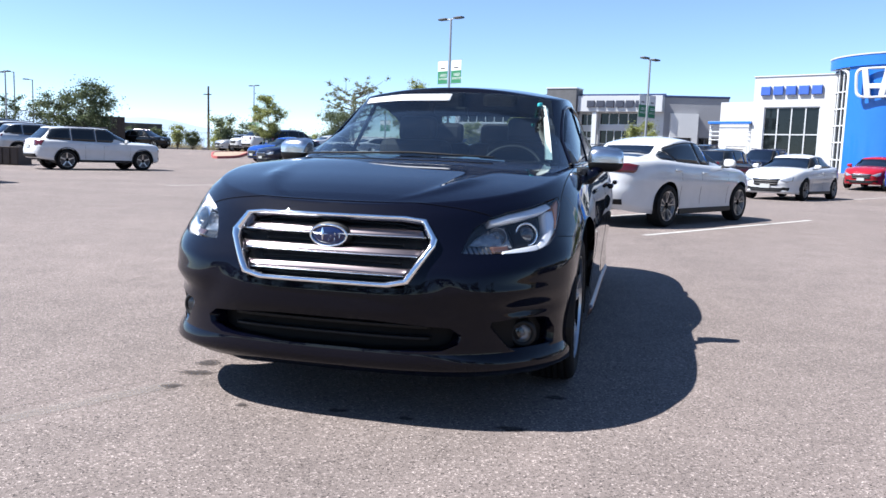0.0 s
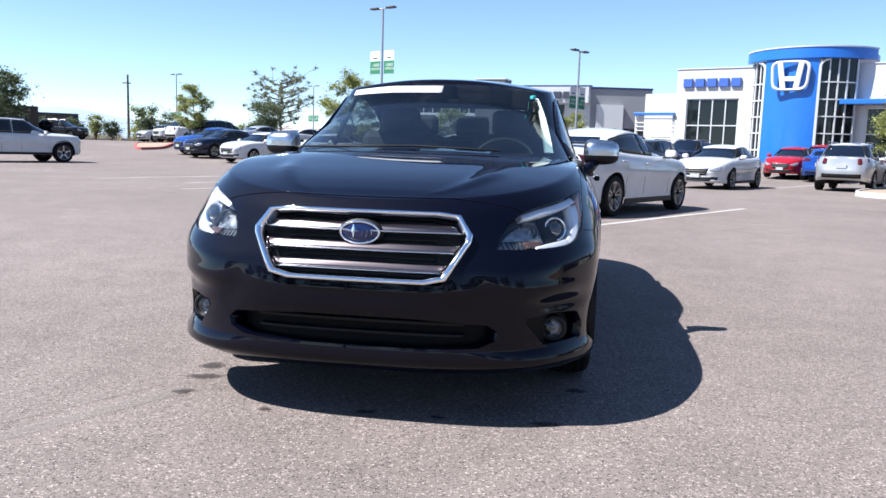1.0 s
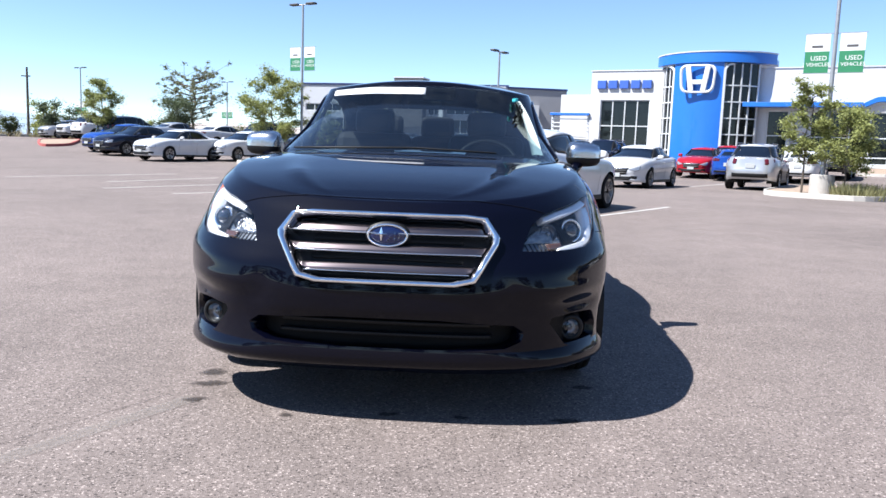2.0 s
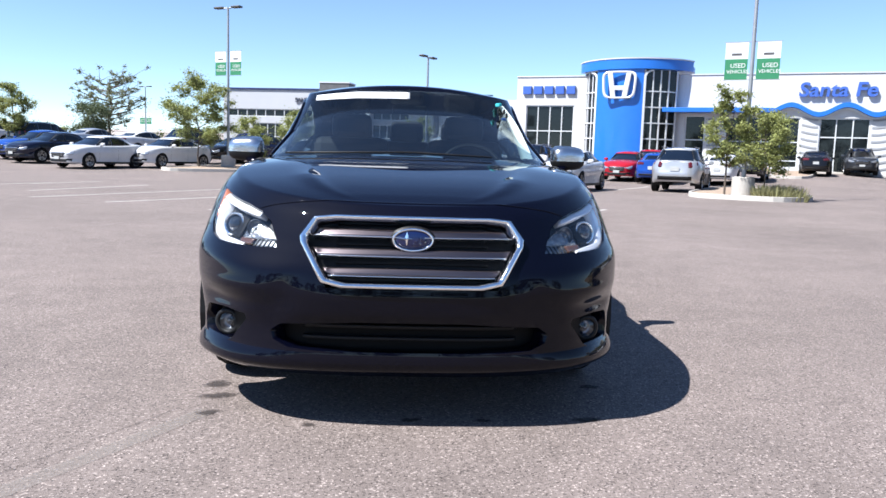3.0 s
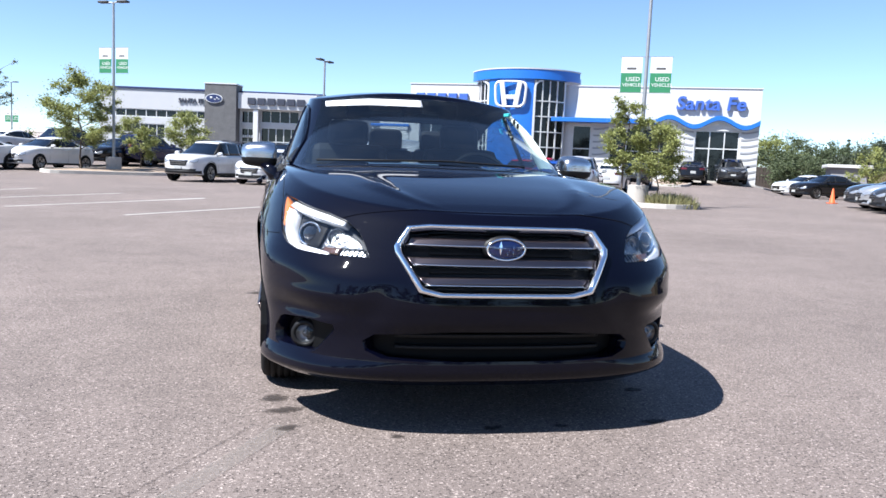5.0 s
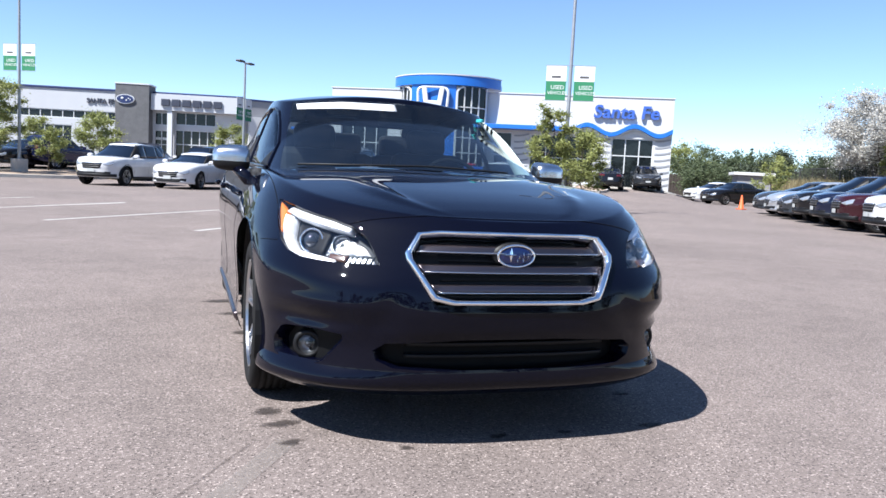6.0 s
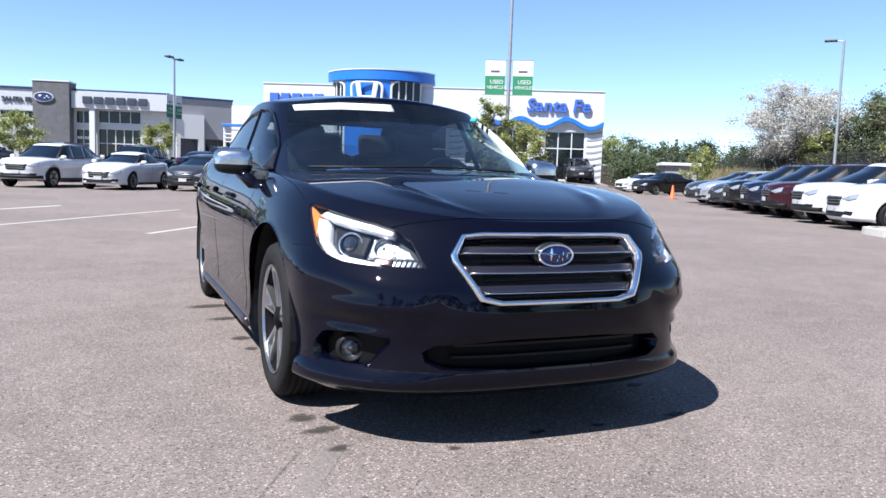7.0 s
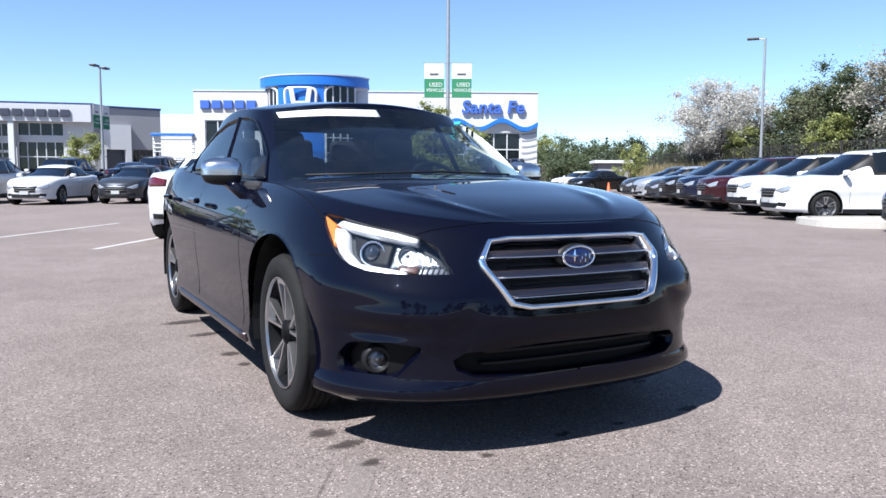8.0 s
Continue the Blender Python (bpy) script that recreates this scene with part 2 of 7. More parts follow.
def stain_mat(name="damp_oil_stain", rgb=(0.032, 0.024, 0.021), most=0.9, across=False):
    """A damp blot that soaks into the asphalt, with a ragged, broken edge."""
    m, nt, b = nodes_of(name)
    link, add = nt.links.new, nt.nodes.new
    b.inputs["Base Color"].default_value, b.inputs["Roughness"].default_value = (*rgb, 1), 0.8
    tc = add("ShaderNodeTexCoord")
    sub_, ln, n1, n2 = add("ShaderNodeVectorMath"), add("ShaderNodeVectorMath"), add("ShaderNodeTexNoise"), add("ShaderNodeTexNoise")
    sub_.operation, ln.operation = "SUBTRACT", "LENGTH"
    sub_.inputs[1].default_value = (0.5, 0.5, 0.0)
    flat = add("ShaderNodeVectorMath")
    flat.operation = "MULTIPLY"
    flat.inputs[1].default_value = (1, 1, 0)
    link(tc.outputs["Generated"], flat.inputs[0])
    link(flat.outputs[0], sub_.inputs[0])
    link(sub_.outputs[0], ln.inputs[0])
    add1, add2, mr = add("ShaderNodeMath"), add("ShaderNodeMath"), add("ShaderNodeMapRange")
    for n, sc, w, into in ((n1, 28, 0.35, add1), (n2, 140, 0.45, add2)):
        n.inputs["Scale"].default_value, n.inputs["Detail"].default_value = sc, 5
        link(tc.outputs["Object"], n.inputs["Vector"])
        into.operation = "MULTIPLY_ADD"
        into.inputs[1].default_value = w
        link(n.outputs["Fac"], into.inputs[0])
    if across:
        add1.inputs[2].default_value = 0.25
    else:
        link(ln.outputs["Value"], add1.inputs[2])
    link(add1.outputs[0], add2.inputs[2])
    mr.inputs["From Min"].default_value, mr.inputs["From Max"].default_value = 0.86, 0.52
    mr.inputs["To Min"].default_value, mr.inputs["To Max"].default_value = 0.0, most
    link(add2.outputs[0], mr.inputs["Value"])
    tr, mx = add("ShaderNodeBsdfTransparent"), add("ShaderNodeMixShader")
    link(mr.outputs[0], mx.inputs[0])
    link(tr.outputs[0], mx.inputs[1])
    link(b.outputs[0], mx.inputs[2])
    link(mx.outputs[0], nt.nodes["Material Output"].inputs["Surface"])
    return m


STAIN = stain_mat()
SEALER = stain_mat("pale_crack_sealer", (0.231, 0.202, 0.183), 0.55, True)
CRACK = stain_mat("hairline_crack", (0.0462, 0.0347, 0.0308), 0.45, True)
ORANGE = mat("orange_cone_plastic", (0.578, 0.1, 0.0231), rough=0.5, vary=0.1, scale=9)
WINDSHIELD_STRIP = mat("white_vinyl", (0.616, 0.616, 0.616), rough=0.5, vary=0.02, scale=5)
LINING = mat("pale_pillar_lining", (0.36, 0.42, 0.40), rough=0.5, vary=0.03, scale=5)
TAG_CYAN = mat("cyan_print", (0.0385, 0.347, 0.385), rough=0.5, vary=0.04, scale=5)


def leaf_mat(name, rgb, rand=0.35, thin=0.35):
    m, nt, b = nodes_of(name)
    link, add = nt.links.new, nt.nodes.new
    geo, mr, hsv = add("ShaderNodeNewGeometry"), add("ShaderNodeMapRange"), add("ShaderNodeHueSaturation")
    mr.inputs["To Min"].default_value, mr.inputs["To Max"].default_value = 1 - rand, 1 + rand
    link(geo.outputs["Random Per Island"], mr.inputs["Value"])
    hsv.inputs["Color"].default_value = (*rgb, 1)
    link(mr.outputs[0], hsv.inputs["Value"])
    link(hsv.outputs[0], b.inputs["Base Color"])
    b.inputs["Roughness"].default_value = 0.65
    tr, mx = add("ShaderNodeBsdfTranslucent"), add("ShaderNodeMixShader")
    link(hsv.outputs[0], tr.inputs["Color"])
    mx.inputs[0].default_value = thin
    link(b.outputs[0], mx.inputs[1])
    link(tr.outputs[0], mx.inputs[2])
    link(mx.outputs[0], nt.nodes["Material Output"].inputs["Surface"])
    return m


LEAF = leaf_mat("green_leaves", (0.245, 0.265, 0.085))
LEAF_DARK = leaf_mat("dark_leaves", (0.0809, 0.104, 0.0477))
LEAF_HEDGE = leaf_mat("deep_green_hedge_leaves", (0.0423, 0.0539, 0.0277), thin=0.2)
LEAF_PINE = leaf_mat("olive_needles", (0.17, 0.18, 0.10))
LEAF_GREY = leaf_mat("silvery_leaves", (0.354, 0.331, 0.277))
LEAF_DRY = leaf_mat("dry_grass_blades", (0.262, 0.223, 0.123))
LEAF_WHITE = leaf_mat("pale_blossom", (0.52, 0.505, 0.47), rand=0.25, thin=0.45)

# ---- shaping helpers ----
def part(name, bm, material, parent, label=""):
    """Links a bmesh or a ready mesh as one object under a thing or a part."""
    if isinstance(bm, bmesh.types.BMesh):
        me = bpy.data.meshes.new(name)
        bm.to_mesh(me)
        bm.free()
    else:
        me = bm
    for m in (material if isinstance(material, (list, tuple)) else (material,)):
        if m is not None and len(me.materials) < (len(material) if isinstance(material, (list, tuple)) else 1):
            me.materials.append(m)
    ob = new(name, me)
    if parent is not None:
        ob.parent = parent
    if label:
        ob["label"] = label
    return ob


def thing(name, m, label, category, group="", kind=""):
    """An Empty at the base of a thing, to which its parts belong."""
    ob = new(name)
    ob.empty_display_size = 0.2
    ob.matrix_world = m
    return tagged(ob, label, category, group, kind)


def mesh(name, verts, faces, smooth=True):
    me = bpy.data.meshes.new(name)
    me.from_pydata([tuple(v) for v in verts], [], faces)
    me.validate()
    if smooth:
        me.polygons.foreach_set("use_smooth", [True] * len(me.polygons))
    me.update()
    return me


def pchip(xs, ys):
    """A smooth curve through knots that never overshoots."""
    xs, ys = np.asarray(xs, float), np.asarray(ys, float)
    h, d = np.diff(xs), np.diff(ys) / np.diff(xs)
    m = np.zeros(len(xs))
    for i in range(1, len(xs) - 1):
        if d[i - 1] * d[i] > 0:
            w1, w2 = 2 * h[i] + h[i - 1], h[i] + 2 * h[i - 1]
            m[i] = (w1 + w2) / (w1 / d[i - 1] + w2 / d[i])
    m[0], m[-1] = d[0], d[-1]

    def f(x):
        x = np.clip(np.asarray(x, float), xs[0], xs[-1])
        i = np.clip(np.searchsorted(xs, x) - 1, 0, len(xs) - 2)
        t = (x - xs[i]) / h[i]
        return (2 * t**3 - 3 * t**2 + 1) * ys[i] + (t**3 - 2 * t**2 + t) * h[i] * m[i] + (-2 * t**3 + 3 * t**2) * ys[i + 1] + (t**3 - t**2) * h[i] * m[i + 1]
    return f


def box(bm, size, at=(0, 0, 0), turn=0.0, bevel=0.0, tilt=(0, 0)):
    """Adds a box, bevelled if asked, to a bmesh. at: its centre."""
    m = pose(*at, tilt[0], tilt[1], turn) @ Matrix.Diagonal((*size, 1))
    made = bmesh.ops.create_cube(bm, size=1, matrix=m)["verts"]
    if bevel:
        edges = list({e for v in made for e in v.link_edges})
        bmesh.ops.bevel(bm, geom=edges, offset=bevel, segments=2, affect="EDGES", profile=0.5)
    return bm


def boxed(size, at=(0, 0, 0), turn=0.0, bevel=0.0, tilt=(0, 0)):
    return box(bmesh.new(), size, at, turn, bevel, tilt)


def rod(bm, a, b, r1, r2=None, n=10):
    """Adds a tapered rod from a to b."""
    a, b = Vector(a), Vector(b)
    d = b - a
    m = Matrix.Translation((a + b) / 2) @ d.to_track_quat("Z", "Y").to_matrix().to_4x4()
    bmesh.ops.create_cone(bm, cap_ends=True, segments=n, radius1=r1, radius2=r1 if r2 is None else r2, depth=d.length, matrix=m)
    return bm


def lathe(profile, n=48, axis="Y"):
    """Verts and faces of a profile of (radius, along) turned about an axis."""
    verts, faces, k = [], [], len(profile)
    for i in range(n):
        a = 2 * math.pi * i / n
        for r, h in profile:
            verts.append((r * math.cos(a), h, r * math.sin(a)) if axis == "Y" else (r * math.cos(a), r * math.sin(a), h))
    for i in range(n):
        for j in range(k - 1):
            p, q = i * k + j, ((i + 1) % n) * k + j
            faces.append((p, q, q + 1, p + 1) if axis != "Y" else (p, p + 1, q + 1, q))
    return verts, faces


# ---- cars ----
from mathutils.bvhtree import BVHTree


def outline(n, nf, nr, aspect):
    """Half of a rounded plan, evenly stepped: (along -1..1, across 0..1), from the nose to the tail."""
    th = np.linspace(0, math.pi, 4001)
    c, s = np.cos(th), np.sin(th)
    (na, nb), (ra, rb) = [q if isinstance(q, tuple) else (q, q) for q in (nf, nr)]
    xi = np.sign(c) * np.abs(c) ** np.where(c >= 0, 2.0 / nb, 2.0 / rb)
    eta = np.abs(s) ** np.where(c >= 0, 2.0 / na, 2.0 / ra)
    arc = np.concatenate([[0], np.cumsum(np.hypot(np.diff(xi) * aspect, np.diff(eta)))])
    at = np.linspace(0, arc[-1], n)
    return np.interp(at, arc, xi), np.clip(np.interp(at, arc, eta), 0, 1), at / arc[-1]


class Shape:
    """The skin of a car. Local axes: x ahead of the front axle, y to the car's left, z up from the ground."""

    def __init__(self, p, nu, nv, nk):
        self.p, self.nu, self.nv, self.nk = p, nu, nv, nk
        self.xm = (p["nose"] + p["tail"]) / 2
        self.top = pchip(p["top_x"], p["top_z"])
        self.low = pchip(p["low_x"], p["low_z"])
        self.crown = pchip(p["crown_x"], p["crown_z"])
        self.side = pchip(p["side_v"], p["side_w"])
        self.face = pchip(p["face_v"], p["face_x"])
        self.back = pchip(p["back_v"], p["back_x"])
        self.wide = pchip(p["wide_x"], p["wide_w"])
        self.bow = pchip(p["bow_v"], p["bow_x"]) if "bow_v" in p else None

    def skin(self, xi, eta, v):
        p = self.p
        xf, xr = p["nose"] + self.face(v), p["tail"] + self.back(v)
        x = self.xm + np.where(xi >= 0, (xf - self.xm) * xi, (self.xm - xr) * xi)
        bow = self.bow(v) if self.bow else p["bow"]
        x = np.where(xi > 0, x - bow * eta**2 * xi**4, x)
        y = p["half"] * self.side(v) * self.wide(x) * eta
        if "flare" in p:
            # fuller corners of the bumper before the wheels
            y = y + p["flare"] * np.exp(-(((x - 0.50) / 0.14) ** 2)) * np.exp(-(((v - 0.35) / 0.36) ** 6)) * eta**2
        z0, z1 = self.low(x), self.top(x)
        return x, y, z0 + (z1 - z0) * v

    def roof_of_body(self, x, k):
        """Height of the bonnet, belt and boot lid at k of the way from the middle to the edge."""
        z = self.top(x) + self.crown(x) * (1 - np.abs(k) ** 2.6)
        r = self.p.get("ridge", 0.0)
        if r:
            # two creases that run down the bonnet
            z = z + r * np.exp(-(((np.abs(k) - 0.62) / 0.065) ** 2)) * np.clip((x - 0.05) / 0.4, 0, 1) ** 2 * np.clip((0.78 - x) / 0.25, 0, 1)
        return z


def grid_faces(nu, nv, flip=False):
    f = []
    for i in range(nu - 1):
        for j in range(nv - 1):
            a, b, c, d = i * nv + j, (i + 1) * nv + j, (i + 1) * nv + j + 1, i * nv + j + 1
            f.append((a, d, c, b) if flip else (a, b, c, d))
    return f


def mirrored(verts, faces, seam=1e-5):
    """Adds the other half of a mesh whose middle lies at y = 0."""
    n = len(verts)
    index = list(range(n))
    out = [tuple(v) for v in verts]
    for i, v in enumerate(verts):
        if abs(v[1]) > seam:
            index[i] = len(out)
            out.append((v[0], -v[1], v[2]))
    return out, list(faces) + [tuple(index[i] for i in reversed(f)) for f in faces]


def body_mesh(name, sh, cut=None):
    """Sides, nose, tail, bonnet and boot as one skin, with the wheel arches cut out."""
    p, nu, nv, nk = sh.p, sh.nu, sh.nv, sh.nk
    xi, eta, _ = outline(nu, p["nf"], p["nr"], (p["nose"] - p["tail"]) / 2 / p["half"])
    v = np.linspace(0, 1, nv)
    XI, V = np.meshgrid(xi, v, indexing="ij")
    ETA, _ = np.meshgrid(eta, v, indexing="ij")
    x, y, z = sh.skin(XI, ETA, V)
    ra, rz = p["arch"], p["tyre"]
    inside = np.zeros_like(x, bool)
    for xa in (0.0, -p["wb"]):
        d = np.hypot(x - xa, z - rz)
        hit = (d < ra) & (y > p["half"] * 0.6)
        inside |= hit
        s = np.where(hit, ra / np.maximum(d, 1e-4), 1.0)
        x, z = np.where(hit, xa + (x - xa) * s, x), np.where(hit, np.maximum(rz + (z - rz) * s, sh.low(x)), z)
    flat = inside.ravel()
    verts = list(zip(x.ravel(), y.ravel(), z.ravel()))
    faces = [f for f in grid_faces(nu, nv) if not all(flat[i] for i in f)]
    # upper skin, from the edge to the middle
    base = len(verts)
    k = np.linspace(1, 0, nk + 1)[1:]
    xe, ye = x[:, -1], y[:, -1]
    for i in range(nu):
        for kk in k:
            verts.append((xe[i], ye[i] * kk, float(sh.roof_of_body(xe[i], kk))))
    def idx(i, j):
        return i * nv + nv - 1 if j == 0 else base + i * nk + j - 1
    for i in range(nu - 1):
        for j in range(nk):
            faces.append((idx(i, j), idx(i + 1, j), idx(i + 1, j + 1), idx(i, j + 1)))
    if cut:
        def mid(f):
            return [sum(verts[i][c] for i in f) / 4 for c in range(3)]
        faces = [f for f in faces if not cut(*mid(f))]
    verts, faces = mirrored(verts, faces)
    me = mesh(name, verts, faces)
    bm = bmesh.new()
    bm.from_mesh(me)
    bmesh.ops.remove_doubles(bm, verts=bm.verts, dist=1e-4)
    bmesh.ops.delete(bm, geom=[w for w in bm.verts if not w.link_faces], context="VERTS")
    bmesh.ops.recalc_face_normals(bm, faces=bm.faces)
    bm.to_mesh(me)
    bm.free()
    return me


def greenhouse(sh, nu, nv):
    """The grid of the cabin's half shell above the belt: points[i][j] and the share of the way round."""
    p = sh.p
    g = p["cabin"]
    xi, eta, s = outline(nu, g["nf"], g["nr"], 1.6)
    pts = np.zeros((nu, nv, 3))
    for j, v in enumerate(np.linspace(0, 1, nv)):
        lean = v ** g.get("bow", 0.92)
        xf, xr = g["screen"] + (g["roof_front"] - g["screen"]) * lean, g["back"] + (g["roof_back"] - g["back"]) * v ** g.get("rear_bow", 0.85)
        xm = (xf + xr) / 2
        x = xm + (xf - xm) * xi
        wb = p["half"] * g.get("base", p["side_w"][-1]) * sh.wide(x) - 0.02
        w = wb + (g["roof_half"] - wb) * v ** 1.15
        y = w * eta
        k = np.clip(y / np.maximum(p["half"] * p["side_w"][-1] * sh.wide(x), 0.05), 0, 1)
        zb = sh.roof_of_body(x, k) - 0.012
        rr = (x - g["roof_front"]) / (g["roof_back"] - g["roof_front"])
        zt = g["height"] - g["drop_front"] * np.clip(1 - rr / 0.45, 0, 1.3) ** 2 - g["drop_back"] * np.clip((rr - 0.45) / 0.55, 0, 1.3) ** 2 - g["edge"] * (y / g["roof_half"]) ** 3
        pts[:, j] = np.stack([x, y, zb + (zt - zb) * v], -1)
    return pts, s


def cabin_pieces(name, sh, nu, nv):
    """Splits the cabin shell into the roof with its pillars and the panes."""
    p, g = sh.p, sh.p["cabin"]
    pts, s = greenhouse(sh, nu, nv)
    v = np.linspace(0, 1, nv)
    verts = [tuple(q) for q in pts.reshape(-1, 3)]
    quads = grid_faces(nu, nv)
    kinds = {"roof": [], "windscreen": [], "rear_window": []}
    side = [[] for _ in g["panes"]]
    for f in quads:
        i, j = divmod(f[0], nv)
        sm, vm = (s[i] + s[min(i + 1, nu - 1)]) / 2, (v[j] + v[min(j + 1, nv - 1)]) / 2
        if sm < g["a0"] and vm < g["head"]:
            kinds["windscreen"].append(f)
        elif sm > g["c1"] and 0.12 < vm < g["head"]:
            kinds["rear_window"].append(f)
        else:
            for n, (lo, hi) in enumerate(g["panes"]):
                if lo < sm < hi and g["sill"] < vm < g["lintel"]:
                    side[n].append(f)
                    break
            else:
                kinds["roof"].append(f)
    # the roof skin above the rim
    base, nk = len(verts), 10
    rim = pts[:, -1]
    for i in range(nu):
        for k in np.linspace(1, 0, nk + 1)[1:]:
            verts.append((rim[i, 0], rim[i, 1] * k, rim[i, 2] + g["edge"] * (1 - k**2.2) * (rim[i, 1] / g["roof_half"]) ** 1.5))
    def idx(i, j):
        return i * nv + nv - 1 if j == 0 else base + i * nk + j - 1
    for i in range(nu - 1):
        for j in range(nk):
            kinds["roof"].append((idx(i, j), idx(i + 1, j), idx(i + 1, j + 1), idx(i, j + 1)))
    out = {}
    def finish(nm, vs, fs):
        me = mesh(nm, vs, fs)
        bm = bmesh.new()
        bm.from_mesh(me)
        bmesh.ops.delete(bm, geom=[w for w in bm.verts if not w.link_faces], context="VERTS")
        bmesh.ops.remove_doubles(bm, verts=bm.verts, dist=1e-4)
        bmesh.ops.recalc_face_normals(bm, faces=bm.faces)
        bm.to_mesh(me)
        bm.free()
        return me
    for nm, fs in kinds.items():
        out[nm] = finish(nm, *mirrored(verts, fs))
    out["side"] = []
    for fs in side:
        if fs:
            out["side"].append((finish("side_window", verts, fs), finish("side_window", [(x, -y, z) for x, y, z in verts], [tuple(reversed(f)) for f in fs])))
    return out


def tyre_mesh(r, w):
    b = w / 2
    prof = [(r * 0.70, -b * 0.86), (r * 0.74, -b * 0.98), (r * 0.88, -b * 1.02), (r * 0.955, -b * 0.92), (r * 0.992, -b * 0.70)]
    for i in range(-2, 3):
        prof += [(r, i * b * 0.26 - b * 0.09), (r, i * b * 0.26 + b * 0.09), (r * 0.978, i * b * 0.26 + b * 0.10), (r * 0.978, i * b * 0.26 + b * 0.16)]
    prof += [(r * 0.992, b * 0.70), (r * 0.955, b * 0.92), (r * 0.88, b * 1.02), (r * 0.74, b * 0.98), (r * 0.70, b * 0.86)]
    return mesh("tyre", *lathe(prof, 56))


def rim_meshes(r, w, spokes=5, twin=True):
    """The dark barrel, the bright spokes with the lip, and the hub cap. The outer side faces +y."""
    b = w / 2
    barrel = mesh("barrel", *lathe([(r * 0.70, b * 0.84), (r * 0.665, b * 0.80), (r * 0.62, b * 0.30), (r * 0.60, -b * 0.7), (r * 0.22, -b * 0.62), (0.02, -b * 0.6)], 48))
    bm = bmesh.new()
    v, f = lathe([(r * 0.705, b * 0.86), (r * 0.70, b * 0.95), (r * 0.689, b * 0.95), (r * 0.683, b * 0.84)], 56)
    made = [bm.verts.new(q) for q in v]
    for q in f:
        bm.faces.new([made[i] for i in q])
    for i in range(spokes):
        a = 2 * math.pi * (i + 0.25) / spokes
        for off in ((-0.22, 0.22) if twin else (0.0,)):
            wide0, wide1 = r * (0.025 if twin else 0.075), r * (0.030 if twin else 0.06)
            a1 = a + off
            inner = Vector((math.cos(a + off * 0.55) * r * 0.16, 0, math.sin(a + off * 0.55) * r * 0.16))
            outer = Vector((math.cos(a1) * r * 0.685, 0, math.sin(a1) * r * 0.685))
            d = (outer - inner).normalized()
            t = Vector((-d.z, 0, d.x))
            ring = []
            for q, wd, y0 in ((inner, wide0, b * 0.72), ((inner + outer) / 2, wide0 * 0.85, b * 0.80), (outer, wide1, b * 0.88)):
                ring.append([bm.verts.new(q + t * sx * wd + Vector((0, yy, 0))) for sx, yy in ((-1, y0 - 0.03), (-0.75, y0), (0.75, y0), (1, y0 - 0.03))])
            for m0, m1 in zip(ring, ring[1:]):
                for j in range(3):
                    bm.faces.new((m0[j], m0[j + 1], m1[j + 1], m1[j]))
        if twin:
            prev = None
            for k in range(7):
                an = a + 0.24 * (k / 3 - 1)
                ro = r * (0.664 - 0.012 * abs(k / 3 - 1) ** 2)
                ring = [bm.verts.new((math.cos(an) * q, y, math.sin(an) * q)) for q, y in ((ro - r * 0.050, b * 0.86 - 0.03), (ro - r * 0.042, b * 0.87), (ro + r * 0.010, b * 0.88))]
                if prev:
                    for j in range(2):
                        bm.faces.new((prev[j], prev[j + 1], ring[j + 1], ring[j]))
                prev = ring
    bmesh.ops.recalc_face_normals(bm, faces=bm.faces)
    sp = bpy.data.meshes.new("spokes")
    bm.to_mesh(sp)
    bm.free()
    cap = mesh("hub_cap", *lathe([(r * 0.16, b * 0.60), (r * 0.15, b * 0.74), (r * 0.09, b * 0.78), (r * 0.085, b * 0.82), (0.001, b * 0.83)], 24))
    return barrel, sp, cap


WHEELS = {}


def add_wheels(car, p, spokes=5, twin=True, far=False):
    key = (p["tyre"], p["tread"], spokes, twin)
    if key not in WHEELS:
        WHEELS[key] = (tyre_mesh(p["tyre"], p["tread"]), *rim_meshes(p["tyre"], p["tread"], spokes, twin))
    ty, ba, sp, ca = WHEELS[key]
    for xa in (0.0, -p["wb"]):
        for side in (1, -1):
            w = part("wheel", ty, RUBBER, car)
            w.location = (xa, side * p["track"], p["tyre"])
            w.rotation_euler = (0, 0, 0 if side > 0 else math.pi)
            part("rim_barrel", ba, ALLOY_GREY if far else ALLOY_DARK, w)
            part("rim_spokes", sp, ALLOY, w)
            part("hub_cap", ca, ALLOY_DARK, w)


def underside(car, p):
    """Dark half drums over the wheels, and the floor pan."""
    for xa in (0.0, -p["wb"]):
        for side in (1, -1):
            bm = bmesh.new()
            ring = []
            for i in range(17):
                a = math.pi * i / 16 * 1.16 - 0.08 * math.pi
                ring.append([bm.verts.new((xa + math.cos(a) * p["arch"] * 1.01, side * y, p["tyre"] + math.sin(a) * p["arch"] * 1.01)) for y in (p["half"] * 0.94, p["half"] * 0.55)])
            for r0, r1 in zip(ring, ring[1:]):
                bm.faces.new((r0[0], r0[1], r1[1], r1[0]))
            part("wheel_liner", bm, PLASTIC, car)
    lo = p["low_z"][1] + 0.03
    part("floor_pan", boxed(((p["nose"] - p["tail"]) * 0.88, p["half"] * 1.2, 0.04), ((p["nose"] + p["tail"]) / 2, 0, lo + 0.02), bevel=0.01), PLASTIC, car)
    part("floor_pan", boxed((p["wb"] - p["arch"] * 2.3, p["half"] * 1.76, 0.05), (-p["wb"] / 2, 0, lo + 0.05), bevel=0.01), PLASTIC, car)


